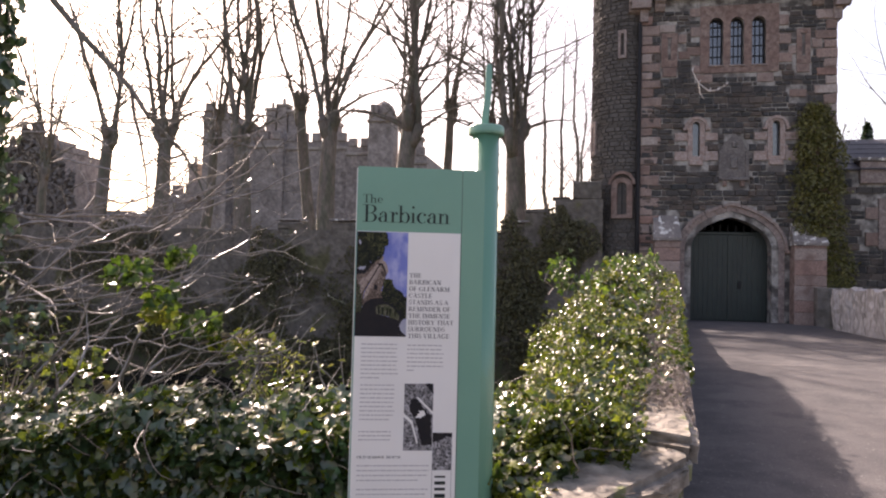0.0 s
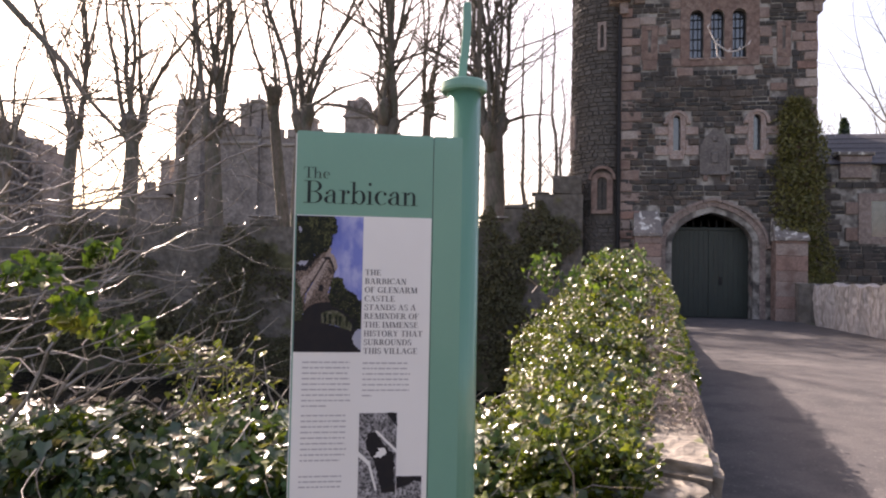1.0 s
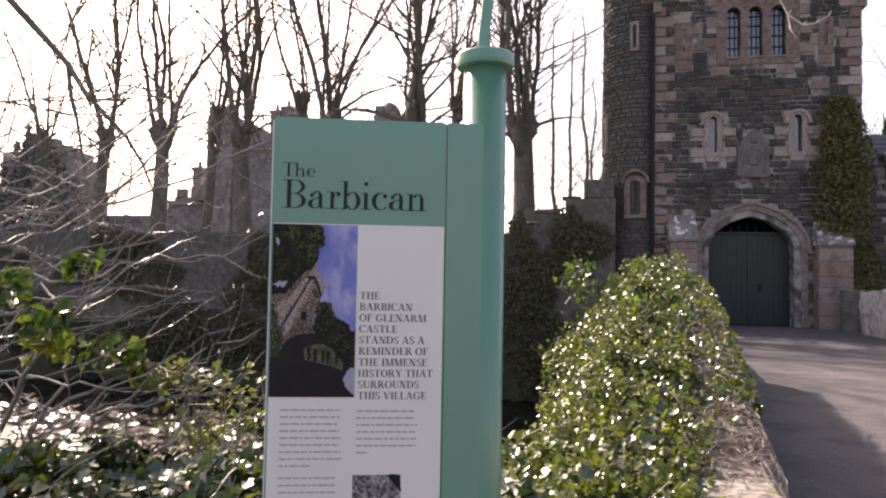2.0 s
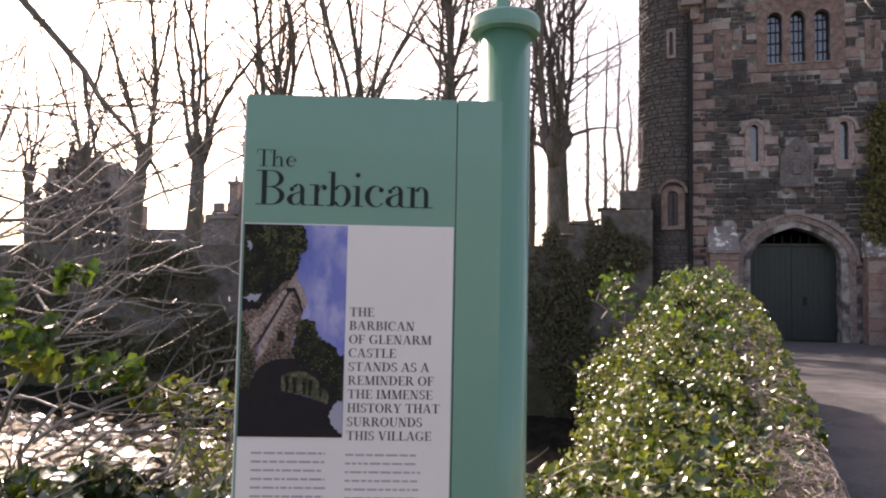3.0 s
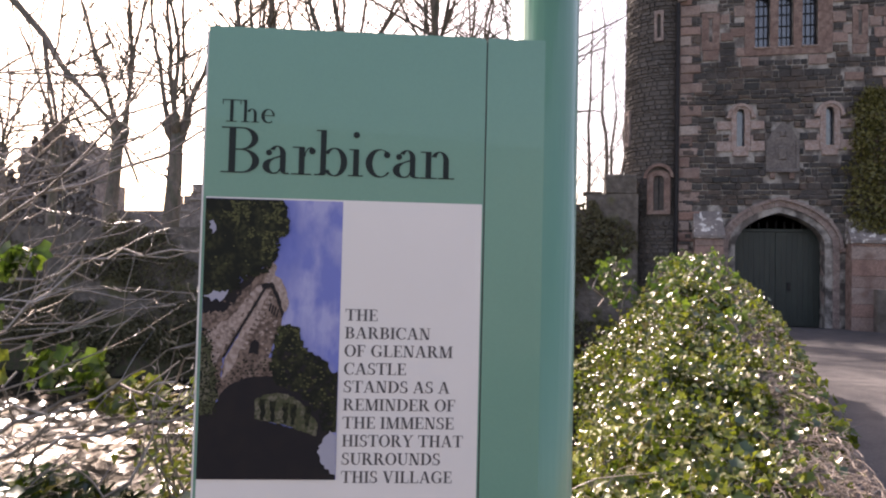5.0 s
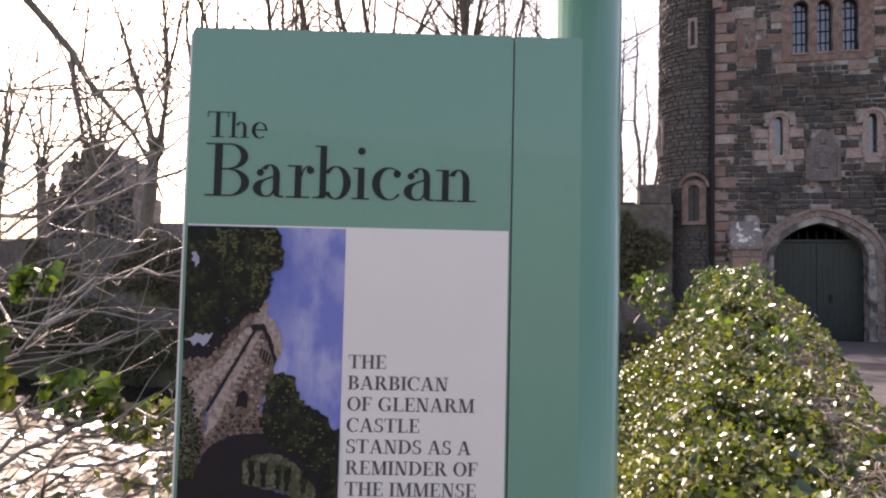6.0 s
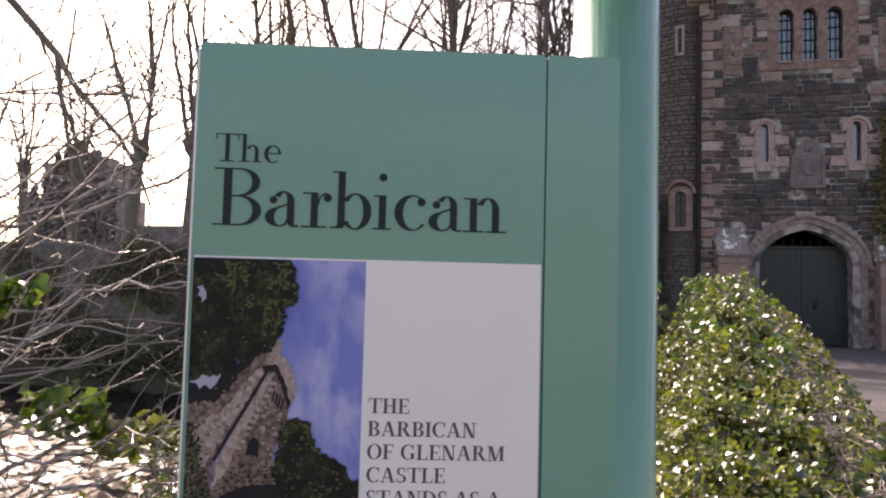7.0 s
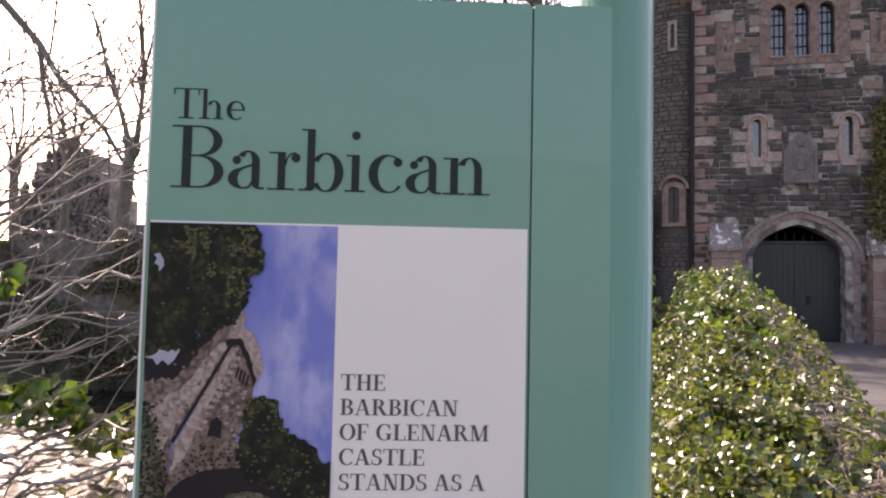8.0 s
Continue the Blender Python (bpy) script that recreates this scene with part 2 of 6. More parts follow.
# darker copy of the ivy green, with shade put into the leaf colour
M_IVYDARK = mat("shade_toned_ivy_leaf", (0.030, 0.058, 0.016), 0.32, vary=[(0.035, 0.07, 0.03), (0.05, 0.085, 0.026)], scale=3, bump=0.15, bump_scale=40, rand='island', trans=0.2, spec=0.9)
M_IVYOLD = mat("olive_ivy_leaf", (0.135, 0.13, 0.034), 0.5, vary=[(0.10, 0.10, 0.03), (0.20, 0.185, 0.045)], scale=2, bump=0.1, rand='island', trans=0.2)
M_IVYWALL = mat("dull_wall_ivy", (0.075, 0.070, 0.030), 0.7, vary=[(0.055, 0.052, 0.024), (0.10, 0.092, 0.036)], scale=2, bump=0.0, rand='island', trans=0.1)
# ivy on the ruin: the haze before it is put into this grey-brown
M_RUINIVY = mat("hazed_ivy", (0.19, 0.165, 0.15), 0.8, vary=[(0.15, 0.13, 0.115), (0.24, 0.21, 0.19)], scale=1, bump=0.0, rand='island')
M_LIME = mat("fresh_leaf", (0.075, 0.135, 0.014), 0.32, vary=[(0.035, 0.075, 0.012), (0.12, 0.18, 0.018), (0.055, 0.10, 0.014)], scale=3, bump=0.1, bump_scale=40, rand='island', trans=0.45)
M_YELLOW = mat("yellow_green_leaf", (0.22, 0.23, 0.02), 0.4, vary=[(0.16, 0.20, 0.02), (0.28, 0.26, 0.03)], scale=3, bump=0.1, bump_scale=40, rand='island', trans=0.4)
M_STONE = mat("pale_rubble_stone", (0.20, 0.175, 0.145), 0.9, vary=[(0.12, 0.105, 0.085), (0.27, 0.24, 0.20)], scale=3, bump=0.6, bump_scale=18, spots=((0.14, 0.15, 0.07), 5, 0.6))
M_WATER = mat("river_water", (0.012, 0.012, 0.011), 0.13, vary=[(0.018, 0.016, 0.012)], scale=1, bump=0.0, spec=0.34)

# ---- ground, river and road ----
def road_z(y):
    """The road climbs gently onto the bridge."""
    return 0.25 * min(max((y - 2.5) / 9.0, 0.0), 1.0) ** 1.2 - 0.03 * min(max((y - 14) / 11.0, 0.0), 1.0)


def edge_x(y):
    """The road-side edge of the ivy-clad parapet."""
    return 1.40 + 0.118 * y


RIVER_Z = -2.4


def ground_z(x, y):
    base = road_z(y) - 0.02
    left = edge_x(y) - 0.75
    if x < left and 4.0 < y < 24.6:
        fall = min(1.0, (left - x) / 1.2) * min(1.0, (y - 4.0) / 4.5)
        base = base * (1 - fall) + (RIVER_Z - 0.5) * fall
    if y >= 24.6 and x < 1.8:
        base = 1.2 + 0.05 * min(y - 24.6, 60)
    return base


xs = [-700, -300, -150, -90, -60, -45, -35, -28] + [-24 + 0.8 * i for i in range(57)] + [24, 30, 40, 60, 100, 200, 400, 700]
ys = [-300, -100, -40, -15, -6, -2, 0, 1, 2, 3] + [3.6 + 0.6 * i for i in range(35)] + [24.58, 24.62, 26, 28, 31, 35, 42, 50, 60, 75, 90, 130, 200, 350, 700]
bag = Bag()
bag.add([(x, y, ground_z(x, y) + 0.04 * noise.noise((x * 0.7, y * 0.7, 0)) * (1 if x < edge_x(y) - 0.8 else 0)) for y in ys for x in xs],
        [(j * len(xs) + i, j * len(xs) + i + 1, (j + 1) * len(xs) + i + 1, (j + 1) * len(xs) + i) for j in range(len(ys) - 1) for i in range(len(xs) - 1)])
tagged(part("ground", bag, M_EARTH, smooth=False), "dark earth and leaf litter on the river bank", "ground", kind="structure")

bag = Bag()
rows = [-30 + 1.0 * i for i in range(56)]
across = 12
for y in rows:
    x0, x1 = (edge_x(y) - 0.02 if y > 3 else -14 + 15.7 * max(0, (y + 2)) / 5), 8.75
    for i in range(across + 1):
        u = i / across
        bag.v.append((x0 + (x1 - x0) * u, y, road_z(y) + 0.02 * math.sin(math.pi * u)))
bag.f = [(j * (across + 1) + i, j * (across + 1) + i + 1, (j + 1) * (across + 1) + i + 1, (j + 1) * (across + 1) + i) for j in range(len(rows) - 1) for i in range(across)]
tagged(part("road", bag, M_ROAD, smooth=True), "worn grey tarmac road with a gritty surface over the bridge", "road", kind="structure")

# river: a sheet of water broken by small real waves
bag = Bag()
wx = [-40 + 0.16 * i for i in range(262)]
wy = [7.0 + 0.16 * i for i in range(110)]


def wave(x, y):
    p = Vector((x * 1.1, y * 2.0, 0.3))
    return 0.12 * noise.noise(p) + 0.13 * noise.noise(p * 2.7) + 0.075 * noise.noise(p * 6.1)


bag.add([(x, y, RIVER_Z + wave(x, y)) for y in wy for x in wx],
        [(j * len(wx) + i, j * len(wx) + i + 1, (j + 1) * len(wx) + i + 1, (j + 1) * len(wx) + i) for j in range(len(wy) - 1) for i in range(len(wx) - 1)])
tagged(part("water", bag, M_WATER, smooth=True), "dark rippled river glittering in the sun", "river", kind="structure")


# ---- stone walls of single pieces ----
def courses(x0, x1, z0, z1, hmin, hmax, lmin, lmax, rng):
    """Coursed rubble: yields the rectangle of each stone."""
    z = z0
    while z < z1 - 0.04:
        h = min(rng.uniform(hmin, hmax), z1 - z)
        if z1 - z - h < 0.08:
            h = z1 - z
        x = x0 - rng.uniform(0, lmax * 0.5)
        while x < x1:
            w = rng.uniform(lmin, lmax)
            a, b = max(x, x0), min(x + w, x1)
            if b - a > 0.07:
                if h > 0.24 and rng.random() < 0.25:
                    yield a, b, z, z + h * 0.5
                    yield a, b, z + h * 0.5, z + h
                else:
                    yield a, b, z, z + h
            x += w
        z += h


def unit_stones(count, rng):
    """A few unit blocks (x, z from -0.5 to 0.5, front at y -1) that many stones share."""
    out = []
    for _ in range(count):
        b = Bag()
        q = lambda s: rng.uniform(-s, s)
        back = [(-0.5, 0.6, -0.5), (0.5, 0.6, -0.5), (0.5, 0.6, 0.5), (-0.5, 0.6, 0.5)]
        mid = [(-0.5 + q(.03), -0.45, -0.47 + q(.08)), (0.5 + q(.03), -0.45, -0.47 + q(.08)), (0.5 + q(.03), -0.45, 0.47 + q(.08)), (-0.5 + q(.03), -0.45, 0.47 + q(.08))]
        fr = [(-0.45 + q(.03), -1 + q(.25), -0.40 + q(.05)), (0.45 + q(.03), -1 + q(.25), -0.40 + q(.05)), (0.45 + q(.03), -1 + q(.25), 0.40 + q(.05)), (-0.45 + q(.03), -1 + q(.25), 0.40 + q(.05))]
        b.add(back + mid + fr, [(0, 1, 5, 4), (1, 2, 6, 5), (2, 3, 7, 6), (3, 0, 4, 7), (4, 5, 9, 8), (5, 6, 10, 9), (6, 7, 11, 10), (7, 4, 8, 11), (8, 9, 10, 11)])
        out.append(b)
    return out


def place_stone(parent, name, mesh, x0, x1, z0, z1, y, proud):
    ob = new(name, mesh)
    ob.parent = parent
    ob.matrix_local = Matrix.Translation(((x0 + x1) / 2, y, (z0 + z1) / 2)) @ Matrix.Diagonal((x1 - x0, proud, z1 - z0, 1))
    return ob

# ---- gatehouse ----
GY = 25.0                       # plane of its front
GX0, GX1 = 3.41, 9.50
GB = 0.2                        # road level at the gate
DOOR = arch(5.08, 7.60, GB - 0.3, 2.55, 3.66, 22, 2.3, 0.25)
LIGHTS = [(5.60, 6.03), (6.26, 6.68), (6.93, 7.36)]
SLITS = [5.21, 7.70]
gate = thing("gatehouse", (0, 0, 0), "tall dark basalt gatehouse tower with red sandstone dressings", "gatehouse")
win_holes = [arch(a, b, 8.72, 10.10, 10.32, 8) for a, b in LIGHTS]
slit_holes = [arch(c - 0.115, c + 0.115, 5.68, 6.72, 6.84, 6) for c in SLITS]
front = part("front_wall", holed([(GX0, -0.6), (GX1, -0.6), (GX1, 13.0), (GX0, 13.0)], [DOOR] + win_holes + slit_holes, GY, GY + 0.6), M_MORTAR, gate, "pale mortar bed between dark stones")
sides = Bag()
sides.box(GX0, GX0 + 0.6, GY + 0.6, 31.0, -0.6, 13.0).box(GX1 - 0.6, GX1, GY + 0.6, 31.0, -0.6, 13.0).box(GX0, GX1, 31.0, 31.6, -0.6, 13.0)
part("side_wall", sides, M_RUBBLE_I, gate)
part("roof", Bag().box(GX0 + 0.6, GX1 - 0.6, GY + 0.6, 31.0, 12.4, 12.7), M_SLATE, gate)
part("upper_floor", Bag().box(GX0 + 0.6, GX1 - 0.6, GY + 0.75, 31.0, 7.4, 7.6), M_WALLDARK, gate)

# corbelled head of the tower
head = Bag().box(GX0 - 0.35, GX1 + 0.35, GY - 0.35, 31.9, 11.05, 13.4)
part("parapet", head, M_RUBBLE_I, gate, "projecting dark stone parapet")
for i in range(9):
    x = GX0 - 0.25 + i * (GX1 - GX0 + 0.5) / 8
    b = Bag()
    prof = [(0.05, 10.55), (-0.10, 10.60), (-0.20, 10.72), (-0.22, 10.80), (-0.34, 10.88), (-0.35, 11.05), (0.05, 11.05)]
    w = 0.17
    b.add([(x + s * w, GY + y, z) for s in (-1, 1) for y, z in prof], [tuple(range(6, -1, -1)), tuple(range(7, 14))] + [(k, (k + 1) % 7, 7 + (k + 1) % 7, 7 + k) for k in range(7)])
    if i in (0, 1, 7, 8):
        part("corbel", b, M_PALE, gate)
corner = Bag().box(GX1 - 0.1, GX1 + 0.3, GY - 0.3, GY + 0.6, 10.5, 11.05).box(GX1 - 0.1, GX1 + 0.14, GY - 0.14, GY + 0.6, 10.1, 10.5)
part("corner_corbel", corner, M_PALE, gate)
corner = Bag().box(GX0 - 0.35, GX0 + 0.28, GY - 0.35, GY + 0.6, 10.66, 11.05).box(GX0 - 0.06, GX0 + 0.2, GY - 0.16, GY + 0.6, 10.25, 10.66)
part("corner_corbel", corner, M_PALE, gate)

def hood_ring(cx, zc, r0, r1, y0, y1, n=10, k=1.0):
    """A half-round hood mould in one piece."""
    bag = Bag()
    for i in range(n + 1):
        t = math.pi * i / n
        for r, y in ((r0, y0), (r1, y0), (r1, y1), (r0, y1)):
            bag.v.append((cx + r * math.cos(t), y, zc + r * math.sin(t) * k))
    bag.f = [(4 * i + j, 4 * i + (j + 1) % 4, 4 * i + 4 + (j + 1) % 4, 4 * i + 4 + j) for i in range(n) for j in range(4)] + [(0, 1, 2, 3), (4 * n + 3, 4 * n + 2, 4 * n + 1, 4 * n)]
    return bag


# three-light window
surround = part("window_surround", holed([(5.30, 8.46), (7.76, 8.46), (7.76, 10.72), (5.30, 10.72)], win_holes, GY - 0.035, GY + 0.003), M_RED, gate, "red sandstone surround with three round-headed lights")
for a, b in LIGHTS:
    w = part("window", holed(arch(a, b, 8.72, 10.10, 10.32, 8), [arch(a + 0.035, b - 0.035, 8.755, 10.10, 10.285, 8)], GY + 0.17, GY + 0.23), M_IRON, gate, "round-headed leaded window with dark iron frame")
    part("pane", Bag().add([(x, GY + 0.21, z) for x, z in arch(a + 0.03, b - 0.03, 8.75, 10.10, 10.29, 8)], [tuple(range(11))]), M_GLASSDARK, w)
    for k in (0.33, 0.67):
        x = a + (b - a) * k
        part("upright_bar", Bag().box(x - 0.014, x + 0.014, GY + 0.18, GY + 0.205, 8.74, 10.26), M_IRON, w)
    for z in (9.05, 9.40, 9.75, 10.05):
        part("cross_bar", Bag().box(a + 0.02, b - 0.02, GY + 0.175, GY + 0.20, z - 0.014, z + 0.014), M_IRON, w)
    part("sill", Bag().chamfer(a - 0.03, b + 0.03, GY - 0.07, GY + 0.18, 8.66, 8.72, 0.015), M_PALE, w)

# two narrow windows with cross-shaped dressings
for c in SLITS:
    w = part("slit_window", holed(arch(c - 0.27, c + 0.27, 5.55, 6.68, 6.95, 8), [arch(c - 0.115, c + 0.115, 5.68, 6.72, 6.84, 6)], GY - 0.05, GY + 0.003), M_CROSS, gate, "narrow round-headed window in pinkish sandstone")
    part("pane", Bag().add([(x, GY + 0.16, z) for x, z in arch(c - 0.12, c + 0.12, 5.66, 6.72, 6.85, 6)], [tuple(range(9))]), M_GLASSDARK, w)
    for s in (-1, 1):
        for z0, z1, l in ((6.20, 6.46, 0.68), (5.53, 5.84, 0.69), (5.84, 6.02, 0.36)):
            xa, xb = sorted((c + s * 0.272, c + s * l))
            part("dressing_block", Bag().chamfer(xa, xb, GY - 0.04, GY + 0.02, z0, z1, 0.012, 0.006), M_CROSS, w)
    part("hood_mould", hood_ring(c, 6.62, 0.29, 0.38, GY - 0.10, GY), M_CROSS, w)
    for x in (c - 0.42, c + 0.29):
        part("hood_stop", Bag().chamfer(x, x + 0.13, GY - 0.11, GY, 6.54, 6.62, 0.01), M_CROSS, w)
    part("sill", Bag().chamfer(c - 0.22, c + 0.22, GY - 0.06, GY, 5.38, 5.548, 0.015), M_CROSS, w)

# toothed sandstone blocks at the sides of the big window, and odd rusty blocks set among the dark stones
TEETH = []
rng = random.Random(91)
for side in (-1, 1):
    z, k = 8.46, 0
    while z < 10.6:
        h = rng.uniform(0.27, 0.36)
        if k % 2 == (0 if side < 0 else 1):
            l = rng.uniform(0.2, 0.42)
            TEETH.append((5.30 - l, 5.297, z, z + h) if side < 0 else (7.763, 7.76 + l, z, z + h))
        z, k = z + h, k + 1
for x0, x1, z0, z1 in ((4.10, 4.56, 8.36, 8.69), (4.62, 4.98, 8.95, 9.22), (4.60, 4.86, 9.5, 9.80), (8.05, 8.28, 9.0, 9.3), (8.3, 8.7, 8.40, 8.69), (8.76, 9.06, 9.2, 9.5), (4.0, 4.5, 9.88, 10.15), (5.2, 5.7, 8.14, 8.42), (7.1, 7.6, 8.12, 8.42), (8.1, 8.6, 7.6, 7.86)):
    TEETH.append((x0, x1, z0, z1))
for x0, x1, z0, z1 in TEETH:
    part("dressing_block", Bag().chamfer(x0, x1, GY - 0.036, GY + 0.02, z0 + 0.008, z1 - 0.008, 0.012, 0.006, rng), M_RED_O, gate)

# carved panel over the arch
panel = part("carved_panel", Bag().add([(x, y, z) for y in (GY - 0.05, GY) for x, z in [(5.97, 4.95), (6.82, 4.95), (6.82, 5.85), (6.70, 6.12), (6.52, 6.28), (6.40, 6.42), (6.27, 6.28), (6.10, 6.12), (5.97, 5.85)]],
               [tuple(range(8, -1, -1))[::-1], tuple(range(9, 18))] + [(k, 9 + k, 9 + (k + 1) % 9, (k + 1) % 9) for k in range(9)]), M_PANEL, gate, "worn grey carved stone panel with a pointed head")
frame_b = Bag().box(5.93, 6.02, GY - 0.09, GY - 0.045, 4.95, 5.86).box(6.77, 6.86, GY - 0.09, GY - 0.045, 4.95, 5.86).chamfer(5.92, 6.87, GY - 0.11, GY - 0.04, 4.86, 4.96, 0.02)
part("panel_frame", frame_b, M_PANEL, panel)
for x in (6.05, 6.60):
    part("bracket", Bag().chamfer(x, x + 0.13, GY - 0.09, GY, 4.68, 4.86, 0.02), M_RED, panel)
relief = Bag()
relief.chamfer(6.28, 6.52, GY - 0.095, GY - 0.05, 5.25, 5.6, 0.03)
relief.chamfer(6.32, 6.48, GY - 0.09, GY - 0.05, 5.95, 6.15, 0.03)
tagged(part("relief", relief, M_PANEL, panel), kind="stuff")

# blind slits high up
for a, b in ((4.06, 4.58), (8.30, 8.72)):
    c = (a + b) / 2
    part("blind_slit", holed([(a, 8.70), (b, 8.70), (b, 9.85), (a, 9.85)], [[(c - 0.05, 8.95), (c + 0.05, 8.95), (c + 0.05, 9.62), (c + 0.10, 9.70), (c - 0.10, 9.70), (c - 0.05, 9.62)]], GY - 0.03, GY + 0.003), M_RED, gate, "blind arrow slit in rusty red sandstone")

# arch of the gateway: jamb blocks and arch stones in two orders
gateway = thing("gateway_arch", parent=gate)


def arch_pt(t, grow):
    """A point of the arch's line at angle t, pushed out by grow."""
    a, r = 1.26 + grow, 1.11 + grow
    co = math.cos(t)
    return 6.34 + a * co, 2.55 + r * rise_at(co, 2.3, 0.25)


for order, (g0, g1, yf, yb) in enumerate(((0.0, 0.20, 0.12, 0.5), (0.20, 0.38, -0.04, 0.3), (0.38, 0.47, -0.12, 0.1))):
    n = (13, 15, 9)[order]
    for i in range(n):
        t0, t1 = math.pi * (i + 0.012) / n, math.pi * (i + 0.988) / n
        b = Bag()
        ring = []
        for s in range(5):
            t = t0 + (t1 - t0) * s / 4
            ring.append((arch_pt(t, g0 + (0.012 if order == 0 else 0)), arch_pt(t, g1)))
        vs = [(p[0], GY + y, p[1]) for y in (yf, yb) for pair in ring for p in pair]
        fs = []
        for s in range(4):
            k = 2 * s
            fs += [(k, k + 1, k + 3, k + 2), (10 + k + 2, 10 + k + 3, 10 + k + 1, 10 + k), (k + 1, 11 + k, 13 + k, k + 3), (k, k + 2, 12 + k, 10 + k)]
        fs += [(0, 10, 11, 1), (8, 9, 19, 18)]
        part("hood_stone" if order == 2 else "arch_stone", b.add(vs, fs), M_PALE, gateway)
    if order < 2:
        rng = random.Random(5 + order)
        for s in (-1, 1):
            z = GB - 0.15
            while z < 2.55:
                h = min(rng.uniform(0.26, 0.42), 2.55 - z)
                if 2.55 - z - h < 0.12:
                    h = 2.55 - z
                xa, xb = sorted((6.34 + s * (1.26 + g0), 6.34 + s * (1.26 + g1)))
                part("jamb_stone", Bag().chamfer(xa, xb, GY + yf, GY + yb, z + 0.004, z + h - 0.004, 0.008, 0.003, rng), M_PALE, gateway)
                z += h
for x in (4.54, 7.98):
    part("hood_stop", Bag().chamfer(x, x + 0.16, GY - 0.13, GY, 2.48, 2.62, 0.03), M_RED, gateway)

# two-leaf gate set back in the arch
for s, hx in ((-1, 6.34 - 1.24), (1, 6.34 + 1.24)):
    leaf = thing("gate_leaf", parent=gate)
    xa, xb = (hx, 6.335) if s < 0 else (6.345, hx)
    n = 8
    for i in range(n):
        x0, x1 = xa + (xb - xa) * i / n, xa + (xb - xa) * (i + 1) / n
        part("plank", Bag().chamfer(x0 + 0.0008, x1 - 0.0008, GY + 0.52, GY + 0.58, GB + 0.03, 3.10, 0.003), M_DOOR, leaf)
    for z in (0.75, 1.75, 2.80):
        part("rail", Bag().chamfer(xa + 0.02, xb - 0.02, GY + 0.585, GY + 0.64, z, z + 0.18, 0.01), M_DOOR, leaf)
    if s > 0:
        part("latch", Bag().chamfer(xa + 0.32, xa + 0.42, GY + 0.49, GY + 0.52, 1.30, 1.55, 0.01).box(xa + 0.35, xa + 0.39, GY + 0.47, GY + 0.49, 1.36, 1.40), M_IRON, leaf)
transom = part("transom", Bag().chamfer(5.08, 7.60, GY + 0.48, GY + 0.62, 3.10, 3.20, 0.015), M_DOOR, gate, "dark timber beam with spikes over the gate")
for i in range(9):
    x = 5.35 + i * 0.25
    part("spike", Bag().tube([(x, GY + 0.55, 3.20), (x, GY + 0.55, 3.38), (x, GY + 0.55, 3.46)], [0.022, 0.03, 0.003], 5), M_IRON, transom)
part("passage_wall", Bag().box(4.9, 5.05, GY + 0.64, 31.0, -0.4, 4.2).box(7.63, 7.8, GY + 0.64, 31.0, -0.4, 4.2).box(4.9, 7.8, GY + 0.75, 31.0, 4.0, 4.2), M_WALLDARK, gate)

# buttress plinths with sloped, lichened caps
for name, x0, x1, zt, zc in (("buttress", 3.87, 4.66, 2.84, 3.70), ("buttress", 8.14, 9.06, 2.74, 3.48)):
    bt = part(name, Bag().chamfer(x0, x1, GY - 0.55, GY - 0.003, GB - 0.3, zt, 0.02), M_RED, gate, "stepped red sandstone buttress")
    rng = random.Random(int(x0 * 10))
    z = GB
    while z < zt - 0.05:
        h = min(rng.uniform(0.32, 0.5), zt - z)
        part("block", Bag().chamfer(x0 - 0.012, x1 + 0.012, GY - 0.575, GY - 0.545, z + 0.006, z + h - 0.006, 0.012, 0.004, rng), M_RED_O, bt)
        z += h
    cap = Bag().add([(x0 - 0.05, GY - 0.64, zt), (x1 + 0.05, GY - 0.64, zt), (x1 + 0.05, GY - 0.003, zt), (x0 - 0.05, GY - 0.003, zt), (x0 - 0.05, GY - 0.64, zt + 0.09), (x1 + 0.05, GY - 0.64, zt + 0.09), (x1, GY - 0.003, zc), (x0, GY - 0.003, zc)],
                    [(3, 2, 1, 0), (4, 5, 6, 7), (0, 1, 5, 4), (1, 2, 6, 5), (3, 0, 4, 7)])
    part("sloped_cap", cap, M_LICHEN, bt, "sloping stone cap spotted with white lichen")

# drainpipe at the corner
pipe = Bag().tube([(GX0 - 0.06, GY - 0.10, 0.2), (GX0 - 0.06, GY - 0.10, 10.2)], [0.068, 0.068], 8)
dp = part("drainpipe", pipe, M_IRON, gate, "black iron drainpipe")
for z in (2.0, 4.2, 6.4, 8.6):
    part("pipe_collar", Bag().tube([(GX0 - 0.06, GY - 0.10, z), (GX0 - 0.06, GY - 0.10, z + 0.1)], [0.072, 0.072], 8), M_IRON, dp)

# ---- round stair turret ----
TX, TY, TR = 3.05, 26.25, 1.22
turret = thing("round_turret", (0, 0, 0), "slim round stair turret of grey rubble stone", "turret")
part("core", Bag().lathe([(TR - 0.03, -2.0), (TR - 0.03, 14.0)], 32, (TX, TY, 0)), M_TURRET, turret, smooth=False)
rng = random.Random(11)
shell = Bag()


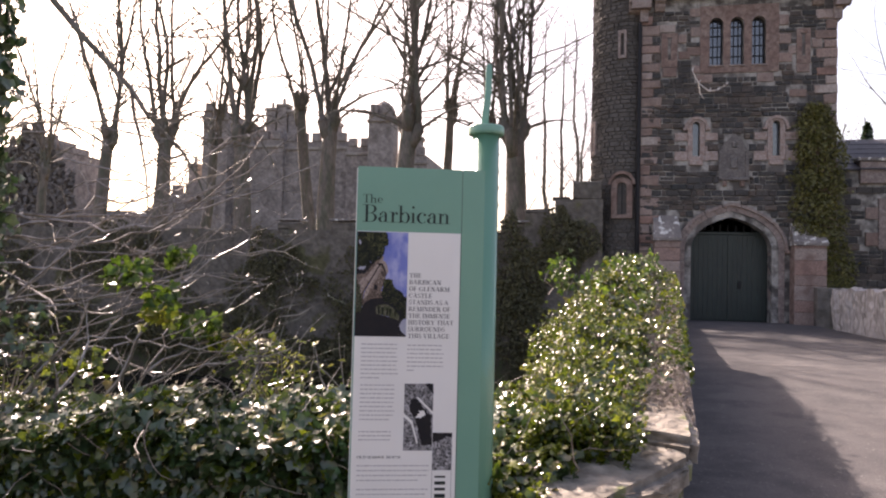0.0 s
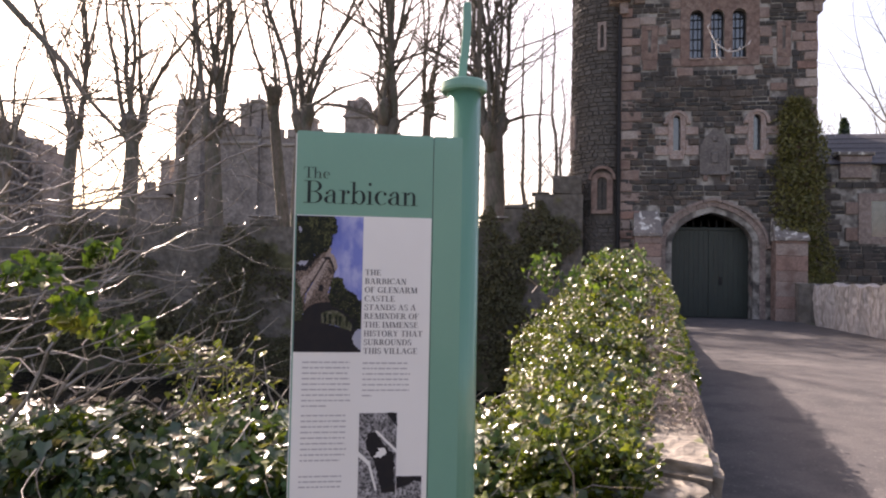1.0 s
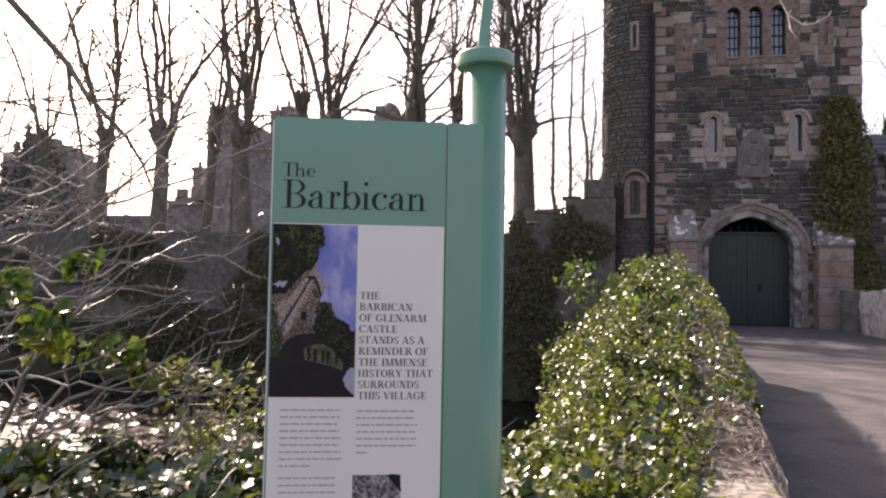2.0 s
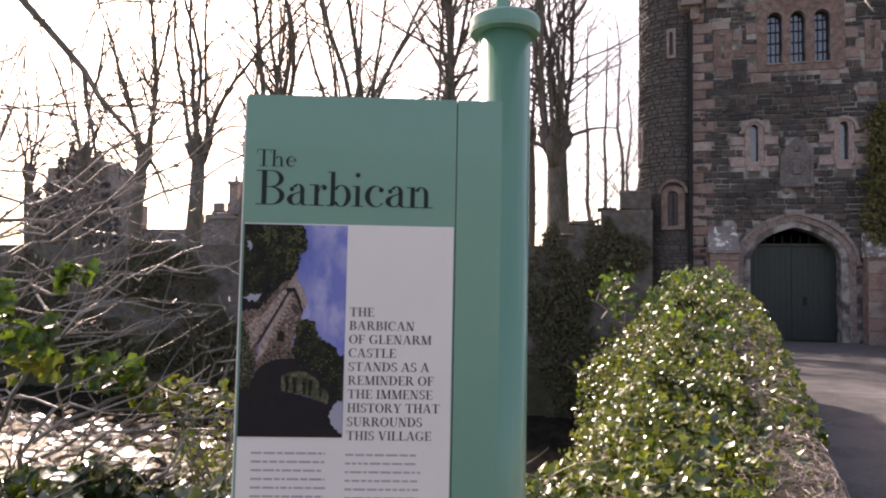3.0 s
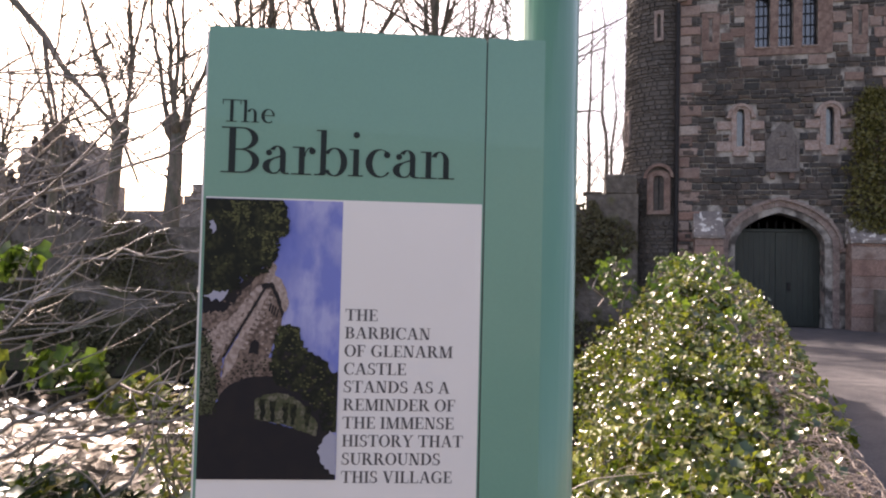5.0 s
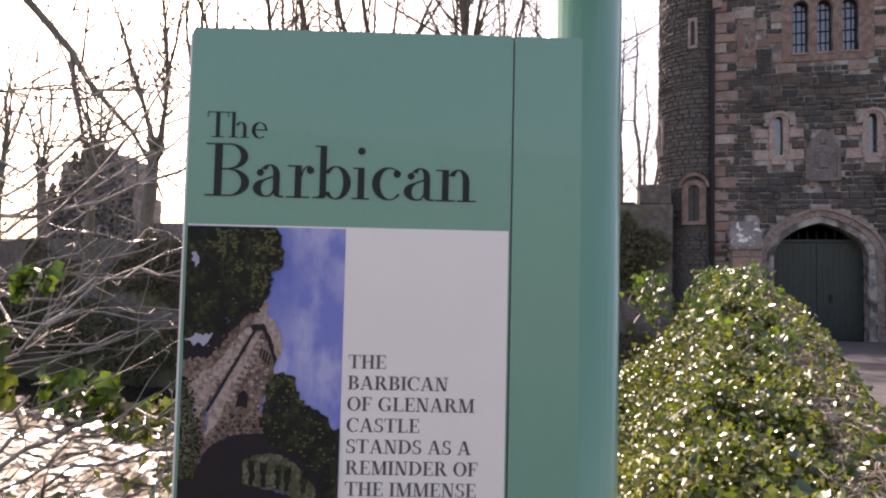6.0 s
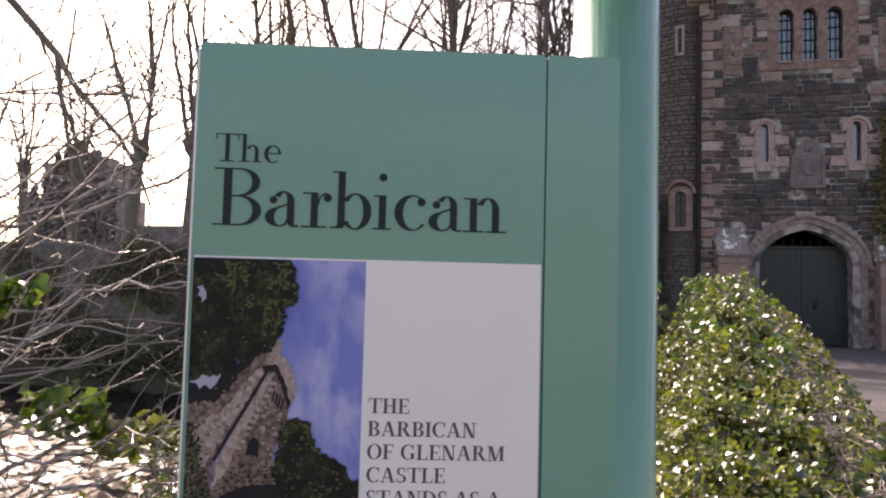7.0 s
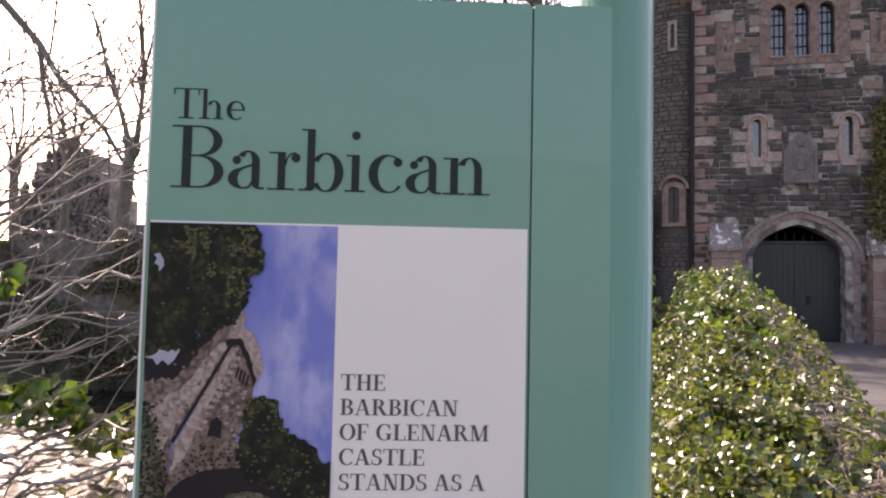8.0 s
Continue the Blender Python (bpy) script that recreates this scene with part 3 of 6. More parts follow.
def turret_stone(bag, a0, a1, z0, z1, r0, r1, rng):
    q = lambda: rng.uniform(-0.012, 0.012)
    vs = []
    for r, g in ((r0, 0.0), (r1, 0.012)):
        for a, z in ((a0 + g, z0 + g), (a1 - g, z0 + g), (a1 - g, z1 - g), (a0 + g, z1 - g)):
            rr = r + q()
            vs.append((TX + rr * math.cos(a), TY + rr * math.sin(a), z + q() * 0.5))
    bag.add(vs, [(4, 5, 6, 7), (0, 1, 5, 4), (1, 2, 6, 5), (2, 3, 7, 6), (3, 0, 4, 7)])


z = -0.5
while z < 13.8:
    h = rng.uniform(0.08, 0.17)
    a = math.radians(150)
    while a < math.radians(318):
        w = rng.uniform(0.12, 0.36) / TR
        zc, xc = z + h / 2, TX + TR * math.cos(a + w / 2)
        skip = (3.45 < zc < 5.15 and 2.42 < xc < 3.25 and math.sin(a) < 0) or (8.95 < zc < 10.1 and 2.62 < xc < 2.95 and math.sin(a) < 0)
        if not skip:
            turret_stone(shell, a, a + w - 0.008, z, z + h - 0.008, TR - 0.05, TR + rng.uniform(-0.005, 0.028), rng)
        a += w
    z += h
tagged(part("rubble", shell, M_TURRET, turret), kind="stuff")
# red-framed window and slits of the turret
for cx, z0, z1, wd, m, nm in ((2.84, 3.72, 4.82, 0.16, M_RED, "turret_window"), (2.79, 9.18, 9.95, 0.06, M_PALE, "arrow_slit")):
    ang = math.asin(max(-1, min(1, (cx - TX) / TR)))
    yy = TY - TR * math.cos(ang)
    fr = holed(arch(-wd - 0.19, wd + 0.19, z0 - 0.12, z1 - 0.05, z1 + 0.16, 8) if wd > 0.1 else [(-0.14, z0 - 0.1), (0.14, z0 - 0.1), (0.14, z1 + 0.1), (-0.14, z1 + 0.1)], [arch(-wd, wd, z0, z1 - 0.12, z1, 6)], -0.06, 0.22)
    w = part(nm, fr, m, turret, "round-headed window framed in red sandstone" if wd > 0.1 else "narrow arrow slit")
    w.matrix_local = Matrix.Translation((cx, yy, 0)) @ Matrix.Rotation(ang, 4, 'Z')
    part("dark_pane", Bag().box(-wd - 0.05, wd + 0.05, 0.05, 0.07, z0 - 0.05, z1 + 0.05), M_GLASSDARK, w)
    if wd > 0.1:
        part("hood_mould", hood_ring(0.0, z1 - 0.08, 0.36, 0.45, -0.13, 0.0), M_RED, w)
        part("bar", Bag().box(-0.012, 0.012, 0.0, 0.03, z0, z1), M_IRON, w)
ang = math.radians(-70)
w = part("arrow_slit", holed([(-0.2, 5.85), (0.2, 5.85), (0.2, 7.05), (-0.2, 7.05)], [[(-0.05, 6.0), (0.05, 6.0), (0.05, 6.9), (-0.05, 6.9)]], -0.05, 0.2), M_PALE, turret, "narrow arrow slit in pale stone")
w.matrix_local = Matrix.Translation((TX + TR * math.sin(ang), TY - TR * math.cos(ang), 0)) @ Matrix.Rotation(ang, 4, 'Z')

# ---- low wing beside the gatehouse ----
wing = thing("gate_lodge", (0, 0, 0), "low dark stone lodge with a slate roof", "lodge")
WY = 26.6
part("wall", Bag().box(9.52, 24.0, WY, WY + 0.5, -0.4, 5.45).box(23.5, 24.0, WY + 0.5, 34, -0.4, 5.45), M_MORTAR, wing)
slope = Bag()
for j in range(6):
    for i in range(40):
        x = 9.45 + i * 0.37 + (0.18 if j % 2 else 0)
        y0, z0 = WY - 0.2 + j * 0.42, 5.42 + j * 0.24
        slope.add([(x, y0, z0 + 0.03), (x + 0.36, y0, z0 + 0.03), (x + 0.36, y0 + 0.5, z0 + 0.29), (x, y0 + 0.5, z0 + 0.29), (x, y0, z0), (x + 0.36, y0, z0)], [(0, 1, 2, 3), (4, 5, 1, 0)])
part("roof", slope, M_SLATE, wing, "dark slates")
part("roof_back", Bag().add([(9.5, WY - 0.1, 5.40), (24.2, WY - 0.1, 5.40), (24.2, WY + 2.4, 6.85), (9.5, WY + 2.4, 6.85), (24.2, 34, 6.85), (9.5, 34, 6.85)], [(0, 1, 2, 3), (3, 2, 4, 5)]), M_SLATE, wing)
blk = part("gablet", Bag().chamfer(10.75, 11.75, WY - 0.12, WY + 0.6, 4.95, 5.72, 0.03), M_PALE, wing, "pale sandstone block rising through the eaves")
part("coping", Bag().chamfer(10.68, 11.82, WY - 0.2, WY + 0.65, 5.72, 5.84, 0.02), M_LICHEN, blk)
lw = part("lodge_window", holed([(11.35, 2.75), (12.6, 2.75), (12.6, 4.45), (11.35, 4.45)], [[(11.75, 3.0), (12.3, 3.0), (12.3, 4.2), (11.75, 4.2)]], WY - 0.06, WY - 0.003), M_PALE, wing, "sandstone-framed lodge window")
part("dark_pane", Bag().box(11.7, 12.35, WY - 0.02, WY - 0.006, 2.95, 4.25), M_GLASSDARK, lw)
for z0, z1 in ((2.85, 3.3), (3.75, 4.15)):
    part("dressing_block", Bag().chamfer(10.95, 11.347, WY - 0.05, WY, z0, z1, 0.015), M_RED_O, lw)
# grey forecourt wall next to the buttress
tagged(part("forecourt_wall", Bag().chamfer(9.08, 11.0, GY - 0.75, GY - 0.25, -0.2, 1.42, 0.03).chamfer(8.70, 9.08, GY - 0.85, GY - 0.57, -0.2, 1.42, 0.03), M_WALLDARK), "low grey rendered wall beside the buttress", "wall", kind="structure")

# ---- curtain wall across the river ----
CW = 24.6
wall = thing("curtain_wall", (0, 0, 0), "dark weathered battlemented river wall with patches of ivy", "wall", kind="structure")
part("wall_body", Bag().box(-60, -0.4, CW, CW + 0.8, -3.2, 3.05).box(-0.4, 0.62, CW, CW + 0.8, -3.2, 3.72).box(0.62, 2.2, CW, CW + 0.8, -3.2, 4.2), M_WALLDARK, wall)
rng = random.Random(31)
merlon_x = [-9.4 + 2.05 * i for i in range(5)]
for x in merlon_x:
    w = rng.uniform(0.85, 1.1)
    m = part("merlon", Bag().chamfer(x, x + w, CW + 0.02, CW + 0.75, 3.05, 3.05 + rng.uniform(0.22, 0.36), 0.03, 0.03, rng), M_WALLDARK, wall)
    part("cap_stone", Bag().chamfer(x - 0.05, x + w + 0.05, CW - 0.05, CW + 0.8, 3.38, 3.46, 0.02, 0.015, rng), M_LICHEN, m)
for x0, x1, z0, z1 in ((-0.40, 0.44, 3.72, 3.86), (0.50, 1.12, 4.2, 4.30), (1.20, 2.12, 4.2, 4.80)):
    part("merlon", Bag().chamfer(x0, x1, CW - 0.02, CW + 0.75, z0, z1, 0.04, 0.03, rng), M_WALLDARK, wall)


def leaf_mass(name, material, inside, count, size, out, parent=None, kind=0, seed=1, spread=0.6):
    """Leaves scattered by inside(rng), which gives a place and an outward way."""
    rng = random.Random(seed)
    bag = Bag()
    for _ in range(count):
        got = inside(rng)
        if got is None:
            continue
        c, n = got
        n = Vector(n) + Vector((rng.gauss(0, spread), rng.gauss(0, spread), rng.gauss(0, spread) + out))
        bag.leaf(c, n, size * rng.uniform(0.6, 1.3), rng.uniform(0, 6.28), kind)
    return part(name, bag, material, parent, smooth=True)


def wall_ivy(cx, cz, rx, rz, y):
    def f(rng):
        a, r = rng.uniform(0, 6.28), rng.random() ** 0.6
        x, z = cx + rx * r * math.cos(a) * (1 + 0.3 * math.sin(3 * a + cx)), cz + rz * r * math.sin(a) * (1 + 0.25 * math.sin(4 * a))
        return (x, y - 0.08 - 0.35 * (1 - r) * rng.random() - 0.06 * rng.random(), z), (0, -1, 0.3)
    return f


for i, (cx, cz, rx, rz, n) in enumerate(((-0.6, 1.2, 1.3, 2.2, 1500), (1.0, 2.6, 0.9, 1.2, 900), (0.2, -1.0, 1.6, 1.8, 1000), (-3.4, 2.2, 1.1, 1.2, 700), (-9.5, 1.4, 1.6, 1.5, 900), (-15.5, 2.0, 2.4, 1.3, 1200), (-21, 1.0, 2.2, 1.8, 1000), (-12.6, -0.6, 2.4, 1.3, 900), (-6.0, 0.2, 1.4, 2.0, 800))):
    tagged(leaf_mass("wall_ivy", M_IVYWALL, wall_ivy(cx, cz, rx, rz, CW), int(n * 2.2), 0.10, 0.1, seed=40 + i), "olive ivy hanging on the river wall", "ivy", "ivy on the river wall", "stuff")


rng = random.Random(55)
for i in range(12):
    cx = -22 + i * 1.75 + rng.uniform(-0.6, 0.6)
    tagged(leaf_mass("wall_ivy", M_IVYWALL, wall_ivy(cx, rng.uniform(-1.9, -0.4), rng.uniform(0.9, 1.7), rng.uniform(0.6, 1.5), CW), 1300, 0.10, 0.1, seed=140 + i), "dull ivy and growth at the foot of the river wall", "ivy", "ivy on the river wall", "stuff")


# ---- bare trees ----
def branch(bag, rng, p, d, length, r, depth, upward, sides=5, curl=0.0):
    """A tapered limb with its side shoots."""
    n = max(3, int(length / (0.55 if depth < 2 else 0.4)))
    pts, radii = [p.copy()], [r]
    d = d.normalized()
    for i in range(n):
        d = (d + Vector((rng.gauss(0, 0.07 + curl), rng.gauss(0, 0.07 + curl), rng.gauss(0, 0.05) + upward))).normalized()
        p = p + d * (length / n)
        pts.append(p.copy())
        radii.append(max(r * (1 - 0.8 * (i + 1) / n), 0.006))
        if depth > 0 and i > 0 and rng.random() < (0.75 if depth > 1 else 0.6):
            side = Vector((rng.gauss(0, 1), rng.gauss(0, 1), rng.gauss(0.2, 0.5))).normalized()
            branch(bag, rng, p, (d * 0.5 + side * 0.8), length * rng.uniform(0.18, 0.42), radii[-1] * rng.uniform(0.4, 0.65), depth - 1, upward * 1.3, 4 if depth > 1 else 3, curl)
    bag.tube(pts, radii, sides, cap=False)


def pollard(x, y, z0, head, r, shoots, tall, seed, lean=0.0, arcs=2):
    """A pollarded tree: bare trunk, knobby head, a broom of upright shoots."""
    rng = random.Random(seed)
    tree = thing("bare_tree", (x, y, z0), "leafless pollarded tree with a knobby head and upright shoots", "tree", "bare trees behind the river wall")
    t = Bag()
    pts, rad = [], []
    n = 8
    for i in range(n + 1):
        u = i / n
        pts.append((lean * u + 0.12 * math.sin(3 * u + seed), 0.1 * math.sin(2.3 * u + seed), (head - z0) * u))
        rad.append(r * (1.1 - 0.4 * u))
    t.tube(pts, rad, 10)
    top = Vector(pts[-1])
    # gnarled head: short thick arms ending in knuckles
    knuckles = []
    arms = 3 + seed % 3
    for k in range(arms):
        a = 2 * math.pi * k / arms + rng.uniform(-0.5, 0.5)
        low = top - Vector((0, 0, rng.uniform(0.1, 1.1)))
        q = low + Vector((math.cos(a) * rng.uniform(0.25, 0.75), math.sin(a) * 0.6, rng.uniform(0.7, 1.3))) * r * 1.5
        mid = low.lerp(q, 0.5) + Vector((math.cos(a), math.sin(a), -0.5)) * r * 0.3
        t.tube([low - Vector((0, 0, 0.2)), mid, q, q + Vector((0, 0, 0.25))], [r * 0.62, r * 0.52, r * 0.56, r * 0.2], 7)
        knuckles.append(q)
        for _ in range(4):
            w = Vector((rng.gauss(0, 1), rng.gauss(0, 1), rng.gauss(0, 0.7))).normalized() * r * 0.45
            t.tube([q, q + w, q + w * 1.5], [r * 0.35, r * 0.26, r * 0.06], 5)
    part("trunk", t, M_BARK, tree, smooth=True)
    c = Bag()
    for k in range(shoots):
        a = 2 * math.pi * k / shoots + rng.uniform(-0.4, 0.4)
        s = rng.uniform(0.03, 0.36)
        d = Vector((math.cos(a) * s * 0.55, math.sin(a) * s * 0.5, 1.0))
        branch(c, rng, knuckles[k % arms].copy(), d, tall * rng.uniform(0.95, 1.5), r * rng.uniform(0.16, 0.36), 3 if k < 2 else 2, 0.02)
    for k in range(arcs):
        a = rng.uniform(0, 6.28)
        d = Vector((math.cos(a), math.sin(a) * 0.6, 0.7))
        branch(c, rng, top - Vector((0, 0, rng.uniform(0, 0.8))), d, rng.uniform(2.5, 4.5), r * 0.2, 2, -0.10)
    for k in range(16):
        a = rng.uniform(0, 6.28)
        branch(c, rng, knuckles[k % arms] + Vector((0, 0, rng.uniform(-0.6, 0.2))), Vector((math.cos(a), math.sin(a), 0.9)), rng.uniform(1.0, 3.2), 0.026, 1, rng.uniform(-0.14, 0.12))
    part("crown", c, M_BARK, tree)
    return tree


for i, (x, y, head, r, shoots, tall, lean, arcs) in enumerate((
        (-24.5, 31.0, 6.6, 0.24, 4, 7.5, 0.0, 2), (-20.6, 30.0, 7.9, 0.34, 5, 8.5, 0.1, 2), (-17.6, 30.0, 7.9, 0.40, 5, 9.0, 0.0, 1), (-16.2, 31.0, 7.6, 0.26, 5, 6.0, 0.7, 3),
        (-13.6, 30.0, 8.0, 0.44, 6, 9.5, 0.1, 3), (-10.6, 31.5, 9.6, 0.30, 3, 8.0, -0.7, 1), (-9.4, 30.0, 8.4, 0.42, 6, 9.5, 0.1, 3), (-5.9, 29.5, 7.9, 0.46, 7, 10.0, 0.1, 3),
        (-4.6, 32.0, 9.5, 0.24, 4, 8.0, 0.1, 2), (-2.6, 31.0, 8.0, 0.30, 5, 9.5, 0.1, 2), (-1.3, 29.5, 7.6, 0.50, 7, 10.5, 0.2, 4), (-29.5, 33, 7.5, 0.30, 5, 8.0, 0.0, 2), (-33.5, 34, 7.0, 0.30, 5, 8.0, 0.0, 2))):
    pollard(x, y, 1.0, head, r, shoots, tall, 60 + i, lean, arcs)


def thin_tree(x, y, z0, height, r, seed, material, label, group):
    rng = random.Random(seed)
    tree = thing("slender_tree", (x, y, z0), label, "tree", group)
    b = Bag()
    p, pts, rad = Vector((0, 0, 0)), [], []
    n = 12
    for i in range(n + 1):
        pts.append(p.copy())
        rad.append(r * (1 - 0.85 * i / n))
        p = p + Vector((rng.gauss(0, 0.10), rng.gauss(0, 0.10), height / n))
    part("trunk", Bag().tube(pts, rad, 7), M_BARK, tree)
    for i in range(3, n):
        for k in range(3):
            a = rng.uniform(0, 6.28)
            branch(b, rng, pts[i], Vector((math.cos(a), math.sin(a), 1.1)), height * rng.uniform(0.14, 0.30), r * 0.22 * (1.2 - i / n), 2, 0.05, 4)
    part("crown", b, material, tree)


for i, (x, y, h, r) in enumerate(((-0.2, 42, 15, 0.16), (1.2, 46, 17, 0.18), (2.6, 44, 14, 0.15), (0.2, 52, 18, 0.2), (3.6, 50, 18, 0.2), (-2.5, 50, 16, 0.2), (1.8, 38, 11, 0.12), (-4.5, 48, 15, 0.18), (3.0, 40, 12, 0.12))):
    thin_tree(x, y, 1.5, h, r, 90 + i, M_FARTWIG, "slender leafless tree with a haze of fine twigs", "slender trees behind the turret")
for i, (x, y, h, r) in enumerate(((16.2, 44, 9.5, 0.2), (18.4, 47, 10.5, 0.22), (20.5, 45, 9.5, 0.2), (22.5, 47, 11, 0.2))):
    thin_tree(x, y, 1.0, h, r, 110 + i, M_FARTWIG, "leafless tree behind the slate roof", "trees behind the lodge")
thin_tree(14.4, 30.5, 0.5, 17.0, 0.22, 131, M_BARK, "tall leafless tree beside the lodge", "trees behind the lodge")


def conifer(x, y, z0, h, r, seed):
    """A dark evergreen of upright, ragged sprays."""
    def f(rng):
        u = rng.random() ** 0.8
        a = rng.uniform(0, 6.28)
        rr = r * (1 - u) ** 0.7 * (0.75 + 0.35 * math.sin(5 * a + 9 * u)) * rng.uniform(0.6, 1.05)
        return (x + rr * math.cos(a), y + rr * math.sin(a), z0 + h * u), (math.cos(a), math.sin(a), 0.4)
    tree = thing("dark_conifer", (0, 0, 0), "dark ragged evergreen behind the slate roof", "tree", "evergreens")
    leaf_mass("foliage", M_IVYDARK, f, 2600, 0.34, 0.3, tree, 1, seed)
    part("trunk", Bag().tube([(x, y, z0 - 1), (x, y, z0 + h * 0.9)], [0.25, 0.05], 7), M_BARK, tree)


conifer(15.2, 38, 1.0, 8.3, 1.5, 5)


# ---- castle beyond the trees ----
castle = thing("castle", (0, 0, 0), "large grey stone castle with battlements and chimneys, half hidden by trees", "castle")


def tower(x0, x1, z1, y=70.0, deep=9.0, merlons=True, windows=0):
    t = part("tower", Bag().box(x0, x1, y, y + deep, 2.0, z1), M_CASTLE, castle)
    if merlons:
        n = max(2, int((x1 - x0) / 1.3))
        for i in range(n):
            a = x0 + (x1 - x0) * (i + 0.15) / n
            b = x0 + (x1 - x0) * (i + 0.8) / n
            part("merlon", Bag().chamfer(a, b, y - 0.15, y + 0.5, z1, z1 + 0.9, 0.05), M_CASTLE, t)
        part("string_course", Bag().chamfer(x0 - 0.12, x1 + 0.12, y - 0.18, y, z1 - 0.9, z1 - 0.6, 0.05), M_CASTLE_DRESS, t)
    for k in range(windows):
        zc = z1 - 2.8 - 3.2 * k
        for xc in ([(x0 + x1) / 2] if x1 - x0 < 4 else [x0 + (x1 - x0) * 0.3, x0 + (x1 - x0) * 0.7]):
            w = part("window", holed([(xc - 0.7, zc - 1.0), (xc + 0.7, zc - 1.0), (xc + 0.7, zc + 1.0), (xc - 0.7, zc + 1.0)], [[(xc - 0.5, zc - 0.8), (xc - 0.06, zc - 0.8), (xc - 0.06, zc + 0.8), (xc - 0.5, zc + 0.8)], [(xc + 0.06, zc - 0.8), (xc + 0.5, zc - 0.8), (xc + 0.5, zc + 0.8), (xc + 0.06, zc + 0.8)]], y - 0.1, y - 0.005), M_CASTLE_DRESS, t)
            part("pane", Bag().box(xc - 0.55, xc + 0.55, y - 0.04, y - 0.02, zc - 0.85, zc + 0.85), M_GLASSDARK, w)
    return t


tower(-37.4, -34.6, 17.9, 69.0)
tower(-34.6, -29.0, 15.2, 70.5)
tower(-29.0, -22.0, 15.0, 71.0)
tower(-22.0, -19.4, 14.3, 70.5)
tower(-19.3, -16.9, 17.4, 69.0, 3.0)
tower(-16.2, -13.6, 13.4, 71.0)
tower(-42.5, -37.4, 9.6, 71.5, windows=0)
tower(-45.0, -42.5, 8.4, 72.0)
tower(-54.0, -45.0, 7.7, 72.5, merlons=False)
for x, z0, z1 in ((-31.2, 15.2, 18.6), (-29.9, 15.2, 19.0), (-28.6, 15.0, 18.3), (-40.2, 9.6, 12.6), (-24.0, 15.0, 16.9), (-15.0, 13.4, 15.2)):
    c = part("chimney", Bag().chamfer(x - 0.55, x + 0.55, 72.0, 73.2, z0 - 0.2, z1, 0.06), M_CASTLE, castle)
    part("chimney_cap", Bag().chamfer(x - 0.7, x + 0.7, 71.85, 73.35, z1, z1 + 0.35, 0.08), M_CASTLE_DRESS, c)
    part("pot", Bag().lathe([(0.22, 0), (0.18, 0.7)], 8, (x, 72.6, z1 + 0.35)), M_CASTLE_DRESS, c)
part("dome", Bag().lathe([(1.25, 0), (1.2, 0.5), (0.95, 1.0), (0.5, 1.4), (0.1, 1.6)], 12, (-18.1, 70.5, 17.4)), M_CASTLE, castle)
gable = Bag().add([(x, y, z) for y in (69.5, 78) for x, z in ((-39.2, 9.0), (-34.6, 9.0), (-36.9, 12.4))], [(0, 1, 2), (5, 4, 3), (0, 2, 5, 3), (1, 4, 5, 2)])
part("gable", gable, M_CASTLE, castle)

# ivy-grown ruin further along
ruin = thing("ruined_tower", (0, 0, 0), "dark ivy-grown tower with a broken battlemented top", "tower")
rng = random.Random(77)
for x0, x1, z1 in ((-61.5, -58.6, 13.2), (-58.6, -56.4, 15.6), (-56.4, -54.6, 14.8), (-54.6, -53.2, 13.8), (-60.5, -52.5, 10.5)):
    t = part("wall", Bag().box(x0, x1, 68.0, 74.0, 1.0, z1), M_CASTLE, ruin)
    for k in range(2):
        a = x0 + (x1 - x0) * (k * 0.55 + 0.05)
        part("merlon", Bag().chamfer(a, a + (x1 - x0) * 0.35, 67.9, 69.0, z1, z1 + rng.uniform(0.5, 1.3), 0.05), M_CASTLE, t)


def ruin_ivy(rng):
    x = rng.uniform(-62.5, -51.5)
    top = 9.0 + 6.2 * math.exp(-((x + 57) / 3.2) ** 2) + 1.5 * abs(math.sin(x * 2.1)) ** 3 * 1.6
    return (x, 67.8 - rng.random() * 0.8, rng.uniform(1.5, top)), (0, -1, 0.3)


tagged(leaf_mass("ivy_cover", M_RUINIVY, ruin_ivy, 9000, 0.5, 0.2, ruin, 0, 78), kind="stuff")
# distant wooded rise closes the view
bag = Bag()
for i in range(60):
    x = -160 + i * 6
    bag.v += [(x, 150, 0), (x, 150, 6 + 3 * noise.noise((x * 0.05, 0, 0)) + 1.5 * noise.noise((x * 0.3, 2, 0)))]
bag.f = [(2 * i, 2 * i + 2, 2 * i + 3, 2 * i + 1) for i in range(59)]
tagged(part("backdrop", bag, M_FARTWIG), "hazy wooded rise in the far distance", "backdrop", kind="structure")

# unseen plain wall, added behind the viewer to shape light on the sign
M_BOUNCEGREY = mat("grey_bounce_wall", (0.17, 0.175, 0.18), 0.95, vary=[(0.14, 0.145, 0.15), (0.20, 0.205, 0.21)], scale=0.6, bump=0.4, bump_scale=14)
tagged(part("wall_south", Bag().box(-22, 24, -11.4, -11.0, -0.3, 4.8), M_BOUNCEGREY), "plain grey unseen wall, added to shape light on the sign", "wall", kind="structure")
# second unseen wall, added at the right for warm reflections on the post
M_BOUNCEBUFF = mat("buff_bounce_wall", (0.33, 0.29, 0.245), 0.95, vary=[(0.28, 0.245, 0.205), (0.37, 0.33, 0.28)], scale=0.6, bump=0.4, bump_scale=14)
tagged(part("wall_east", Bag().box(27.0, 27.4, -11.0, 20.0, -0.3, 5.2), M_BOUNCEBUFF), "plain buff unseen wall, added for warm reflections on the post", "wall", kind="structure")

